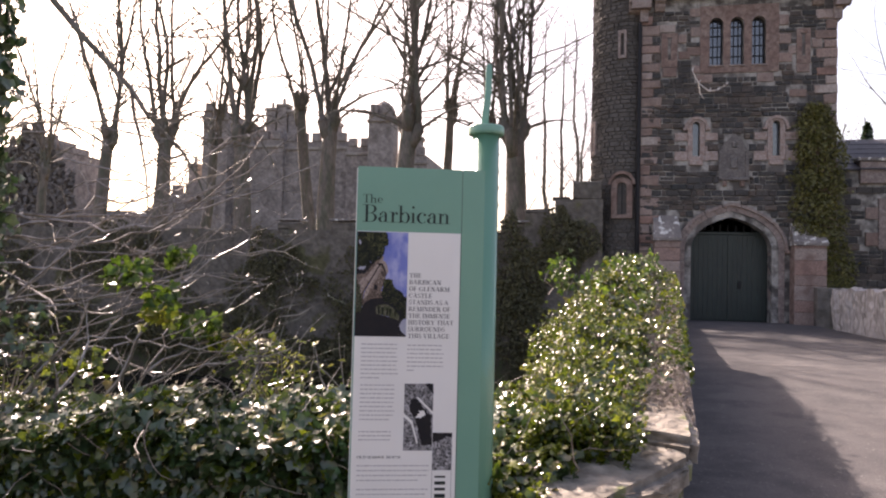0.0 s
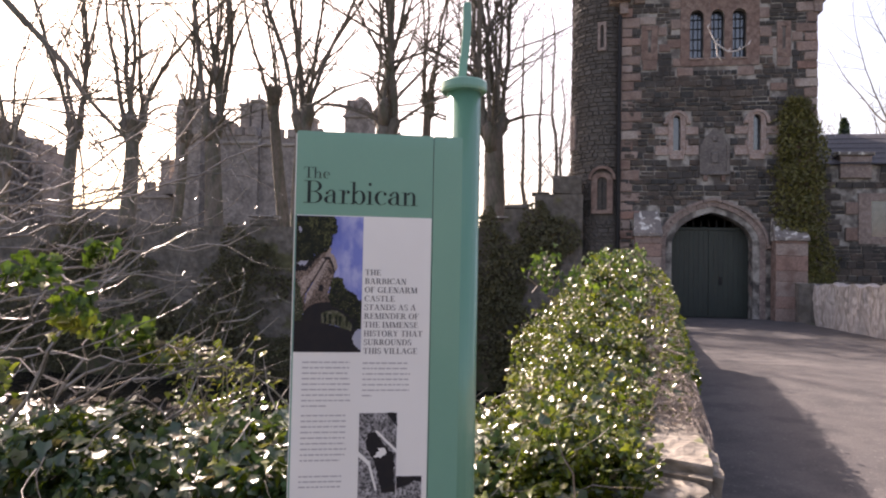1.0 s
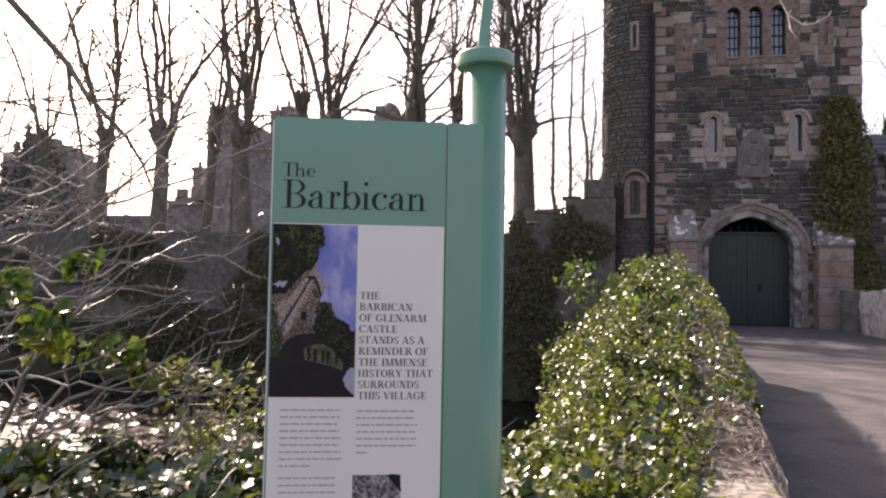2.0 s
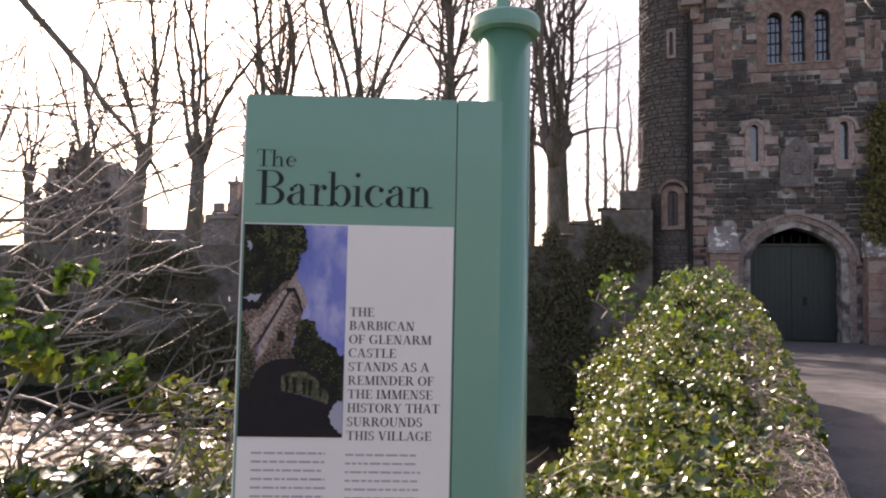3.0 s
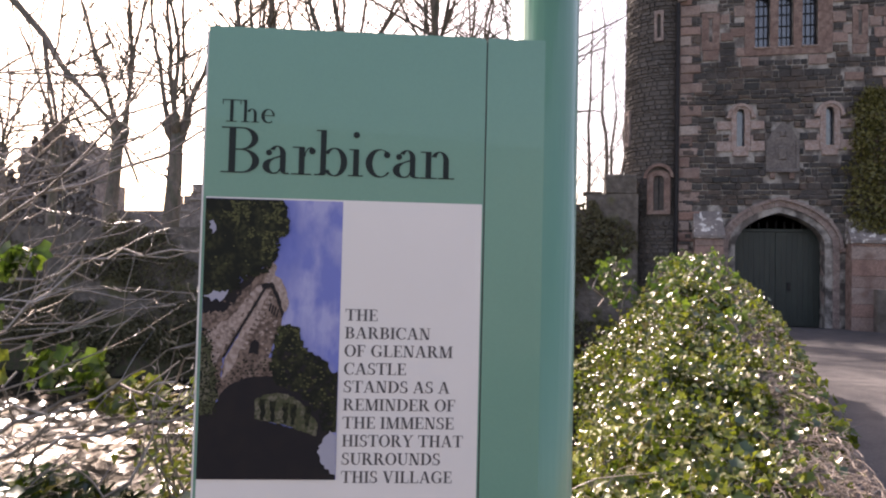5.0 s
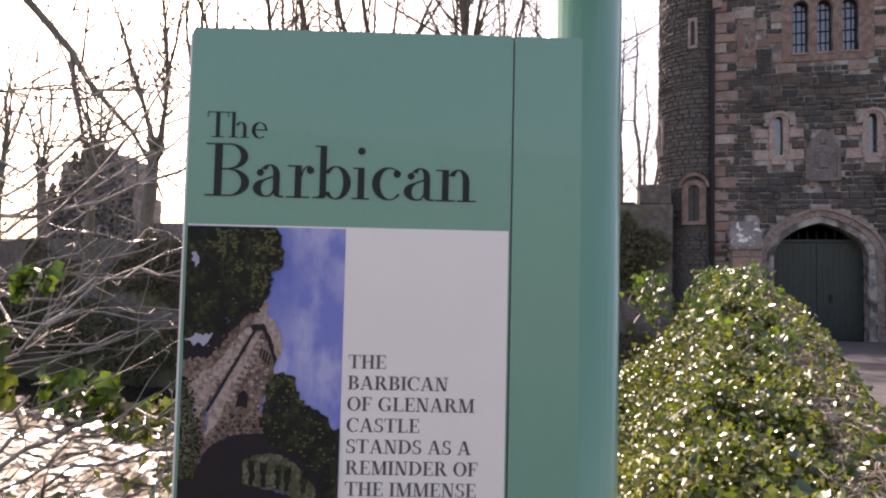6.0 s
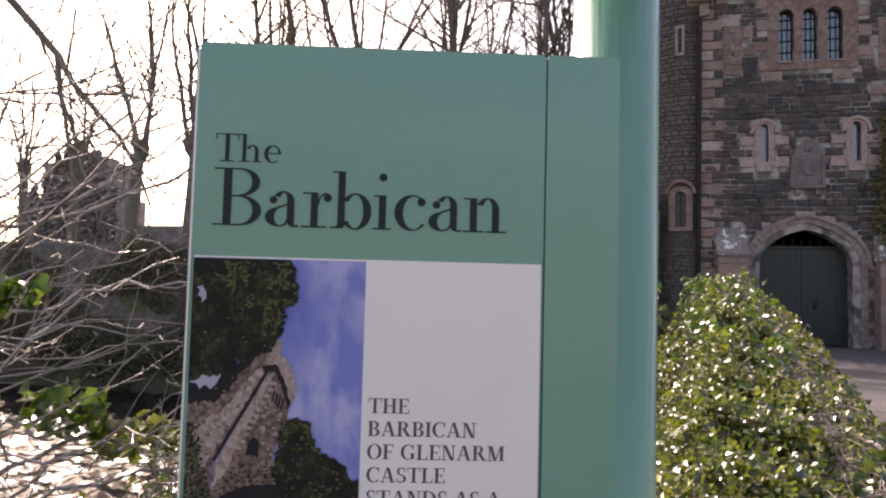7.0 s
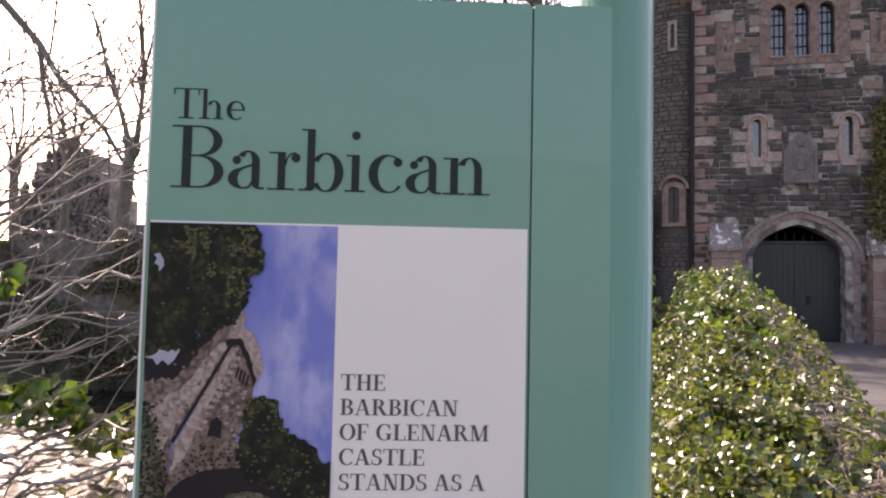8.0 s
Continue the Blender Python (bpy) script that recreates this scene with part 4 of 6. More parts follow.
# ---- right-hand parapet ----
def lumpy_wall(name, x0, x1, y0, y1, z0f, z1, material, seed, step=0.14):
    """A rough upright wall with lumpy faces, its long side along y."""
    bag = Bag()
    ny, nz, nx = int((y1 - y0) / step), 9, 4
    ring = [("l", k) for k in range(nz)] + [("t", k) for k in range(nx)] + [("r", k) for k in range(nz + 1)]
    for j in range(ny + 1):
        y = y0 + (y1 - y0) * j / ny
        for s, k in ring:
            if s == "l":
                x, z = x0, z0f(y) + (z1 - z0f(y)) * k / nz
            elif s == "t":
                x, z = x0 + (x1 - x0) * k / nx, z1
            else:
                x, z = x1, z1 - (z1 - z0f(y)) * k / nz
            p = Vector((x * 2.2, y * 2.2, z * 2.2 + seed))
            o = noise.noise(Vector((p.x, p.y, p.z * 0.5))) * 0.12 + noise.noise(p * 2.6) * 0.06
            bag.v.append((x + (o if s != "t" else 0.3 * o), y + 0.4 * o, z + (o if s == "t" else 0.25 * o)))
    m = len(ring)
    bag.f = [(j * m + k, j * m + k + 1, (j + 1) * m + k + 1, (j + 1) * m + k) for j in range(ny) for k in range(m - 1)]
    bag.f += [tuple(range(m)), tuple(ny * m + k for k in range(m - 1, -1, -1))]
    return part(name, bag, material, smooth=False)


tagged(lumpy_wall("bridge_parapet", 8.72, 9.15, 1.0, 22.9, lambda y: road_z(y) - 0.1, 1.42, M_WHITEWALL, 3.0), "rough limewashed bridge parapet lit by the sun", "wall", kind="structure")

# ---- ivy-clad parapet ----
TOPS = [(2.6, 0.80), (3.4, 0.93), (4.5, 1.02), (5.5, 1.14), (7.0, 1.34), (9.0, 1.50), (12.5, 1.64), (13.0, 1.2)]


def top_z(y):
    for (a, za), (b, zb) in zip(TOPS, TOPS[1:]):
        if y <= b:
            return za + (zb - za) * max(0.0, (y - a)) / (b - a)
    return TOPS[-1][1]


stone_wall = thing("ivy_parapet", (0, 0, 0), "old rubble bridge parapet smothered in glossy ivy", "wall", kind="structure")
core = Bag()
ny = 40
for j in range(ny + 1):
    y = 3.5 + (12.7 - 3.5) * j / ny
    xe, zt = edge_x(y), top_z(y) - 0.06
    for x, z in ((xe - 0.55, -2.9 if y > 5 else -0.3), (xe - 0.55, zt - 0.04), (xe - 0.28, zt), (xe - 0.03, zt - 0.03), (xe - 0.02, road_z(y) - 0.1)):
        o = 0.03 * noise.noise((x * 4, y * 3, z * 4))
        core.v.append((x + o, y, z + o))
core.f = [(j * 5 + k, (j + 1) * 5 + k, (j + 1) * 5 + k + 1, j * 5 + k + 1) for j in range(ny) for k in range(4)]
core.f += [(0, 1, 2, 3, 4), tuple(ny * 5 + k for k in (4, 3, 2, 1, 0))]
part("masonry", core, M_STONE, stone_wall)
# the wall runs on, lower, to the gatehouse
run = Bag()
nr = 24
for j in range(nr + 1):
    y = 12.65 + (24.4 - 12.65) * j / nr
    xe, zt = edge_x(y) - 0.03, road_z(y) + 0.98
    for x, z in ((xe - 0.5, -2.9), (xe - 0.5, zt - 0.04), (xe - 0.25, zt), (xe - 0.03, zt - 0.03), (xe, road_z(y) - 0.1)):
        o = 0.03 * noise.noise((x * 4, y * 3, z * 4))
        run.v.append((x + o, y, z + o))
run.f = [(j * 5 + k, (j + 1) * 5 + k, (j + 1) * 5 + k + 1, j * 5 + k + 1) for j in range(nr) for k in range(4)]
run.f += [(0, 1, 2, 3, 4), tuple(nr * 5 + k for k in (4, 3, 2, 1, 0))]
part("far_masonry", run, M_STONE, stone_wall)
# coping stones, bare along the near end and the road edge
rng = random.Random(8)
y = 3.55
while y < 12.6:
    l = rng.uniform(0.28, 0.55)
    xe, zt = edge_x(y + l / 2), top_z(y + l / 2)
    s = bmesh.new()
    bmesh.ops.create_icosphere(s, subdivisions=2, radius=0.5)
    for v in s.verts:
        v.co = Vector((max(-0.36, min(0.36, v.co.x)) * 1.2, max(-0.36, min(0.36, v.co.y)) * 1.28, max(-0.3, min(0.3, v.co.z)) * 1.5))
        v.co += Vector((1, 1, 1)) * 0.07 * noise.noise(v.co * 3 + Vector((y, 0, 0)))
    ob = part("coping_stone", s, M_STONE, stone_wall)
    ob.matrix_local = Matrix.Translation((xe - 0.26, y + l / 2, zt - 0.11)) @ Matrix.Rotation(rng.uniform(-0.1, 0.1) - 0.118, 4, 'Z') @ Matrix.Diagonal((rng.uniform(0.42, 0.52), l * 1.02, 0.22, 1))
    y += l
# squared end of the wall: a pale coping slab over a rough block
def rough_prism(name, plan, z0, z1, tilt, material, parent, amp, seed):
    """A block on a plan polygon, finely divided and roughened."""
    bm = bmesh.new()
    f = bm.faces.new([bm.verts.new((x, y, z0)) for x, y in plan])
    ext = bmesh.ops.extrude_face_region(bm, geom=[f])
    for v in [g for g in ext["geom"] if isinstance(g, bmesh.types.BMVert)]:
        v.co.z = z1 + tilt * (v.co.y - 3.2)
    bmesh.ops.recalc_face_normals(bm, faces=bm.faces[:])
    bmesh.ops.bevel(bm, geom=bm.edges[:], offset=0.035, segments=2, affect='EDGES')
    bmesh.ops.triangulate(bm, faces=bm.faces[:])
    for _ in range(4):
        long = [e for e in bm.edges if e.calc_length() > 0.07]
        if long:
            bmesh.ops.subdivide_edges(bm, edges=long, cuts=1)
            bmesh.ops.triangulate(bm, faces=[f for f in bm.faces if len(f.verts) > 3])
    bm.normal_update()
    for v in bm.verts:
        p = v.co * 5 + Vector((seed, 0, 0))
        v.co += v.normal * amp * (noise.noise(p) + 0.5 * noise.noise(p * 2.7))
    return part(name, bm, material, parent)


rough_prism("end_block", [(1.30, 2.72), (1.76, 3.42), (1.76, 4.0), (1.15, 4.0), (0.98, 3.05)], -0.3, 0.74, 0.06, M_STONE, stone_wall, 0.035, 1.0)
rough_prism("end_slab", [(1.28, 2.66), (1.80, 3.38), (1.78, 3.72), (1.42, 3.80), (1.00, 3.02)], 0.73, 0.85, 0.10, M_STONE, stone_wall, 0.03, 4.0)
rough_prism("end_slab", [(1.42, 3.60), (1.82, 3.40), (1.88, 4.05), (1.45, 4.15)], 0.80, 0.93, 0.06, M_STONE, stone_wall, 0.03, 8.0)


def hedge(rng, ya=3.2, yb=12.7):
    """A place on the ivy that spills over the wall's river side; the road edge stays mostly bare."""
    y = ya + (yb - ya) * rng.random() ** 1.15
    xe, zt = edge_x(y), top_z(y)
    hump = 0.10 * noise.noise((y * 1.7, 0, 3)) + 0.07 * noise.noise((y * 4, 1, 3))
    u = rng.random()
    mound = math.exp(-((y - 7.8) / 1.1) ** 2)
    wide = 1.28 + 0.15 * mound + 0.25 * noise.noise((y * 0.9, 5, 0)) - 0.35 * max(0, (y - 8) / 4.5)
    if y < 4.2:
        u = 0.30 + 0.70 * u
    if rng.random() < 0.25:
        u = rng.uniform(0.15, 0.5)
    bare = 0.20 + 0.09 * noise.noise((y * 2.3, 9, 0))
    if u < bare and rng.random() < 0.82:
        u = bare + rng.random() * 0.4
    x = xe + 0.0 - wide * u
    crest = zt + 0.02 + hump + 0.19 * math.exp(-((u - 0.50) / 0.27) ** 2) * min(1.0, max(0.2, (y - 3.2) / 4.0))
    z = crest - (1.35 * max(0, u - 0.45) / 0.55) ** 1.3 * 0.75 * (1 - 0.55 * mound * (1.0 if rng.random() < 0.7 else 0.0)) - 0.30 * (1 if u < 0.05 else 0) * rng.random()
    # lumps and hollows as wide as a hand or two
    lump = noise.noise((x * 4.2, y * 4.2, z * 4.2)) + 0.5 * noise.noise((x * 9, y * 9, z * 9))
    n = Vector((-0.25 - 0.9 * max(0, u - 0.3), -0.35, 1.0 - 0.6 * u))
    o = rng.gauss(0.0, 0.05) + 0.075 * lump
    if rng.random() < 0.10:
        o += rng.random() * 0.12
    if lump < -0.35 and rng.random() < 0.6:
        return None
    return (x + n.x * o, y - 0.3 * o, z + o - 0.04), n


ivy = thing("ivy_mass", (0, 0, 0), "thick sunlit ivy spilling over the parapet", "ivy", kind="stuff")
leaf_mass("leaves", M_IVY, lambda g: hedge(g, 7.0, 12.7), 30000, 0.042, 0.15, ivy, 0, 301, 0.85)
leaf_mass("near_leaves", M_IVY, lambda g: hedge(g, 3.2, 7.2), 46000, 0.032, 0.15, ivy, 0, 304, 0.85)
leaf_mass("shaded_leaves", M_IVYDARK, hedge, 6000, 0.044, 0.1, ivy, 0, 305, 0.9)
leaf_mass("yellow_leaves", M_YELLOW, hedge, 3000, 0.042, 0.2, ivy, 1, 302, 0.6)


def yellow_patch(rng):
    """Fresh yellow shoots low on the near river side."""
    got = hedge(rng, 3.4, 4.9)
    return got if got and got[0][0] < edge_x(got[0][1]) - 0.85 else None


def creeping(rng):
    """Ivy creeping over the inner half of the wall's end."""
    y = rng.uniform(2.75, 4.1)
    x = rng.uniform(0.45, 1.16 + 0.20 * (y - 2.75)) + rng.gauss(0, 0.03)
    return (x, y, 0.86 + 0.10 * (y - 3.0) + 0.10 * noise.noise((x * 4, y * 4, 2)) - 0.5 * max(0.0, 0.85 - x) + abs(rng.gauss(0, 0.035))), (-0.3, -0.4, 1.0)


def trailing(rng):
    """Ivy trailing over the road edge of the farther half."""
    y = rng.uniform(4.8, 12.5)
    drop = rng.random() ** 1.6 * (0.12 + 0.30 * max(0.0, noise.noise((y * 1.6, 4, 4))))
    return (edge_x(y) + rng.uniform(-0.16, 0.03) + 0.03 * rng.random(), y, top_z(y) + 0.04 - drop + rng.gauss(0, 0.03)), (0.6, -0.4, 0.7)


leaf_mass("trailing_leaves", M_IVY, trailing, 4200, 0.042, 0.1, ivy, 0, 308, 0.8)
leaf_mass("creeping_leaves", M_IVY, creeping, 3600, 0.042, 0.15, ivy, 0, 307, 0.7)
leaf_mass("yellow_patch", M_YELLOW, yellow_patch, 3200, 0.052, 0.2, ivy, 1, 306, 0.6)
# upright ivy sprays along the crest
spray, sleaf = Bag(), Bag()
rng = random.Random(303)
for k in range(46):
    y = rng.uniform(5.5, 12.4)
    p = Vector((edge_x(y) - rng.uniform(0.25, 0.95), y, top_z(y) + 0.12))
    h = rng.uniform(0.10, 0.26)
    if k < 9:
        y = 7.8 + rng.uniform(-0.3, 0.3)
        p = Vector((1.17 + rng.gauss(0.0, 0.05), y, top_z(y) + 0.06))
        h = rng.uniform(0.22, 0.40)
    elif k < 15:
        y = 10.5 + rng.uniform(-0.25, 0.25)
        p = Vector((2.33 + rng.gauss(0.0, 0.07), y, top_z(y) + 0.08))
        h = rng.uniform(0.15, 0.30)
    pts = [p + Vector((rng.gauss(0, 0.03), rng.gauss(0, 0.03), h * i / 4)) for i in range(5)]
    spray.tube(pts, [0.008] * 5, 4)
    for i in range(14):
        q = pts[rng.randrange(1, 5)]
        sleaf.leaf(q + Vector((rng.gauss(0, 0.05), rng.gauss(0, 0.05), rng.gauss(0, 0.05))), (rng.gauss(0, 1), -0.5, rng.uniform(0, 1)), rng.uniform(0.05, 0.08), rng.uniform(0, 6.28))
part("stems", spray, M_STEM, ivy)
part("spray_leaves", sleaf, M_LIME, ivy)
# dead stems tangled over the road edge
stems = Bag()
for k in range(5200):
    y = 3.9 + 8.3 * rng.random() ** 1.2
    p = Vector((edge_x(y) - abs(rng.gauss(0.0, 0.24)), y, top_z(y) + rng.uniform(-0.06, 0.06)))
    d = Vector((rng.uniform(-0.8, 0.45), rng.gauss(0, 0.8), rng.uniform(-0.4, 0.5))).normalized()
    pts = [p]
    for i in range(5):
        d = (d + Vector((rng.gauss(0, 0.4), rng.gauss(0, 0.4), rng.gauss(-0.2, 0.3)))).normalized()
        q = pts[-1] + d * rng.uniform(0.02, 0.065)
        over = q.x - edge_x(q.y)
        q.x -= max(0.0, over - 0.02) * 0.8
        q.z = min(q.z, top_z(q.y) + 0.07 - max(0.0, over) * 2)
        pts.append(q)
    stems.tube(pts, [rng.uniform(0.0014, 0.0038) * min(1.0, y / 7)] * 6, 4)
for k in range(1500):
    spot = hedge(rng)
    if not spot:
        continue
    p = Vector(spot[0]) + Vector(spot[1]) * 0.02
    d = Vector((rng.gauss(0, 1), rng.gauss(0, 1), rng.gauss(0, 0.6))).normalized()
    pts = [p]
    for i in range(4):
        d = (d + Vector((rng.gauss(0, 0.4), rng.gauss(0, 0.4), rng.gauss(0, 0.3)))).normalized()
        pts.append(pts[-1] + d * rng.uniform(0.02, 0.06))
    stems.tube(pts, [rng.uniform(0.0010, 0.0026) * min(1.0, p.y / 8)] * 5, 4)
part("dead_stems", stems, M_STEM, ivy, "tangle of pale dead ivy stems")


# ---- ivy bank behind the sign ----
def bank(rng):
    x, y = rng.uniform(-4.6, 1.3), 3.0 + 1.75 * rng.random() ** 1.3
    lump = 0.16 * noise.noise((x * 1.9, y * 1.6, 0)) + 0.20 * noise.noise((x * 0.8, y, 4))
    z = 0.68 + lump + (0.12 if y < 3.9 else 0.12 - 0.3 * (y - 3.9))
    n = (-0.35, -0.4, 1.0)
    if rng.random() < 0.35:
        y, z, n = 3.05 + 0.10 * rng.random() - 0.15 * lump, (0.80 + lump) * rng.random() ** 0.7, (0.0, -0.9, 0.5)
    if x < -1.0:
        z -= 0.10 * min(1, -1.0 - x)
    return (x, y, z + abs(rng.gauss(0, 0.05))), n


low = thing("ivy_bank", (0, 0, 0), "glossy dark ivy carpeting the bank behind the sign", "ivy", kind="stuff")
part("bank_body", Bag().box(-6.0, 1.2, 3.25, 4.5, -0.4, 0.5), M_EARTH, low)
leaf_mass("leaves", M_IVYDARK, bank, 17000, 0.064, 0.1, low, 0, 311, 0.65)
leaf_mass("bright_leaves", M_IVY, bank, 8500, 0.060, 0.2, low, 0, 312, 0.6)
# dry twigs and runners threaded through the ivy
rng = random.Random(313)
runners = Bag()
for k in range(420):
    got, _ = bank(rng)
    p = Vector(got) + Vector((0, -0.03, rng.uniform(-0.02, 0.08)))
    d = Vector((rng.gauss(0.5, 0.8), rng.gauss(0, 0.4), rng.gauss(0.15, 0.45))).normalized()
    pts = [p]
    for i in range(6):
        d = (d + Vector((rng.gauss(0, 0.25), rng.gauss(0, 0.25), rng.gauss(0, 0.25)))).normalized()
        pts.append(pts[-1] + d * rng.uniform(0.03, 0.08))
    r = rng.uniform(0.0012, 0.0034)
    runners.tube(pts, [r] * 5 + [r * 0.6, r * 0.4], 4)
part("runners", runners, M_STEM, low, "dry pale runners")


# ---- near shrub with bare arching branches ----
shrub = thing("bare_shrub", (-3.4, 4.3, 0.3), "sprawling bare shrub with pale arching twigs", "shrub")
tw = Bag()
rng = random.Random(401)


def arc(p0, p1, sag, r, twigs, rise=0.0, base=Vector((-3.4, 4.3, 0.3))):
    p0, p1 = Vector(p0) - base, Vector(p1) - base
    pts, rad = [], []
    n = 12
    w = Vector((0, rng.uniform(-0.12, 0.12), 0))
    for i in range(n + 1):
        u = i / n
        p = p0.lerp(p1, u) + Vector((0, 0, -sag * 4 * u * (1 - u) + rise * u ** 3)) + w * math.sin(u * 5) + Vector((rng.gauss(0, 0.016), rng.gauss(0, 0.016), rng.gauss(0, 0.018) + 0.035 * math.sin(u * 9 + p0.z * 7)))
        pts.append(p)
        rad.append(r * 1.1 * (1 - 0.8 * u) + 0.0017)
    tw.tube(pts, rad, 5)
    for k in range(int(twigs * 0.85)):
        i = rng.randrange(2, n)
        d = (pts[i] - pts[i - 1]).normalized() + Vector((rng.gauss(0, 0.35), rng.gauss(0, 0.45), rng.gauss(0.15, 0.55)))
        q, d = pts[i].copy(), d.normalized()
        tp = [q.copy()]
        for s in range(5):
            d = (d + Vector((rng.gauss(0.08, 0.28), rng.gauss(0, 0.25), rng.gauss(0.08, 0.28)))).normalized()
            q = q + d * rng.uniform(0.04, 0.12)
            tp.append(q.copy())
        rr = max(0.0016, rad[i] * 0.40)
        tw.tube(tp, [rr, rr * 0.9, rr * 0.8, rr * 0.7, rr * 0.6, 0.001], 4)
        for b in tp[2:]:
            if rng.random() < 0.35:
                tw.tube([b, b + Vector((rng.gauss(0, 0.012), rng.gauss(0, 0.012), 0.018))], [0.0045, 0.0012], 4)


for y0, a0, a1, sag, rise, r, n in (
        (4.2, (-2.5, 1.97), (-0.23, 2.20), 0.11, 0.05, 0.0105, 12), (4.3, (-2.6, 1.90), (-0.80, 2.36), 0.06, 0.04, 0.0100, 9), (4.1, (-2.5, 1.86), (-0.47, 2.28), 0.26, 0.08, 0.0095, 12),
        (4.2, (-1.6, 1.67), (-0.20, 1.80), 0.05, 0.05, 0.0060, 7), (4.0, (-2.5, 2.02), (-0.55, 2.02), 0.14, 0.10, 0.0075, 10), (4.4, (-2.8, 1.84), (-0.40, 2.42), 0.16, 0.08, 0.0080, 10),
        (4.4, (-3.2, 2.62), (-0.60, 2.48), 0.05, 0.10, 0.0050, 4), (4.4, (-3.2, 2.50), (-1.75, 2.86), 0.03, 0.10, 0.0090, 6), (4.1, (-2.6, 1.80), (-0.85, 1.82), 0.10, 0.06, 0.0060, 9),
        (4.0, (-2.5, 1.62), (-0.72, 1.55), 0.08, 0.10, 0.0060, 10), (4.3, (-2.5, 1.45), (-0.62, 1.50), 0.10, 0.08, 0.0060, 10)):
    arc((a0[0], y0 + 0.1, a0[1]), (a1[0], y0 - 0.1, a1[1]), sag, r, n, rise)
arc((-3.8, 4.2, 1.25), (-0.80, 4.15, 1.30), 0.10, 0.008, 10, 0.2)
arc((-3.6, 4.1, 0.80), (-0.95, 4.10, 1.55), -0.10, 0.010, 12, 0.1)
arc((-3.0, 4.0, 0.70), (-1.30, 4.10, 2.10), -0.05, 0.012, 12, 0.1)
arc((-2.2, 3.9, 0.65), (-1.15, 4.20, 1.95), -0.05, 0.010, 10, 0.05)
arc((-1.9, 4.0, 0.65), (-0.55, 4.20, 1.28), 0.02, 0.008, 10, 0.05)
for k in range(5):
    y0 = rng.uniform(3.7, 4.8)
    arc((-4.0 + rng.uniform(-0.5, 1.5), y0, rng.uniform(0.7, 2.2)), (rng.uniform(-1.9, -0.6), y0 + rng.uniform(-0.2, 0.2), rng.uniform(0.9, 2.2)), rng.uniform(-0.1, 0.2), rng.uniform(0.005, 0.009), 7, 0.15)
for p0, p1, r in (((-1.42, 3.75, 0.75), (-0.80, 3.92, 1.76), 0.012), ((-1.62, 3.7, 0.7), (-1.22, 3.7, 1.5), 0.010), ((-1.30, 3.9, 0.6), (-1.05, 3.9, 1.3), 0.013), ((-1.05, 3.9, 0.95), (-0.22, 4.1, 1.28), 0.006), ((-1.25, 4.0, 1.05), (-0.20, 4.15, 1.36), 0.007), ((-0.75, 3.95, 0.75), (-0.28, 4.0, 1.25), 0.007)):
    arc(p0, p1, rng.uniform(-0.03, 0.08), r, 9, 0.04)
# the fine outer twigs, all sweeping towards the light
for k in range(13):
    y0, z0 = rng.uniform(3.65, 4.7), rng.uniform(0.85, 2.25)
    x1 = rng.uniform(-0.95, -0.05)
    arc((x1 - rng.uniform(0.7, 1.8), y0 + rng.uniform(-0.15, 0.15), z0 + rng.uniform(-0.12, 0.05)), (x1, y0, z0 + rng.uniform(-0.08, 0.28)), rng.uniform(-0.03, 0.13), rng.uniform(0.0022, 0.0045), 5, 0.08)
for k in range(8):
    y0 = rng.uniform(4.3, 5.4)
    x1 = rng.uniform(-1.3, 0.25)
    arc((x1 - rng.uniform(0.4, 1.2), y0, rng.uniform(0.2, 0.6)), (x1, y0 + rng.uniform(-0.2, 0.2), rng.uniform(0.45, 1.05)), rng.uniform(-0.15, 0.08), rng.uniform(0.003, 0.006), 5, 0.06)
tagged(part("branch_tangle", tw, M_TWIG, shrub), kind="stuff")


def clump(cx, cy, cz, rx, rz):
    def f(rng):
        a, b, r = rng.uniform(0, 6.28), rng.uniform(-1, 1), rng.random() ** 0.4
        return (cx + rx * r * math.cos(a) + 3.4, cy + rx * 0.6 * r * math.sin(a) - 4.3, cz + rz * r * b - 0.3), (0.2 * math.cos(a), -0.5, 0.35)
    return f


for i, (c, n, m) in enumerate((((-1.01, 3.46, 1.61, 0.12, 0.09), 38, M_LIME), ((-0.88, 3.55, 1.48, 0.11, 0.08), 26, M_LIME), ((-0.93, 3.82, 1.71, 0.07, 0.05), 16, M_LIME), ((-0.98, 3.7, 1.36, 0.10, 0.07), 20, M_YELLOW), ((-0.96, 4.08, 1.29, 0.16, 0.09), 46, M_LIME), ((-0.80, 4.24, 1.20, 0.16, 0.08), 40, M_IVY), ((-1.6, 3.8, 1.05, 0.25, 0.12), 50, M_IVY),
                               ((-0.75, 4.4, 1.15, 0.2, 0.10), 30, M_IVY), ((-2.1, 3.9, 1.25, 0.25, 0.2), 40, M_IVYDARK))):
    tagged(leaf_mass("leaf_clump", m, clump(*c), int(n * 1.5), 0.060, 0.0, shrub, 0, 420 + i, 0.5), kind="stuff")


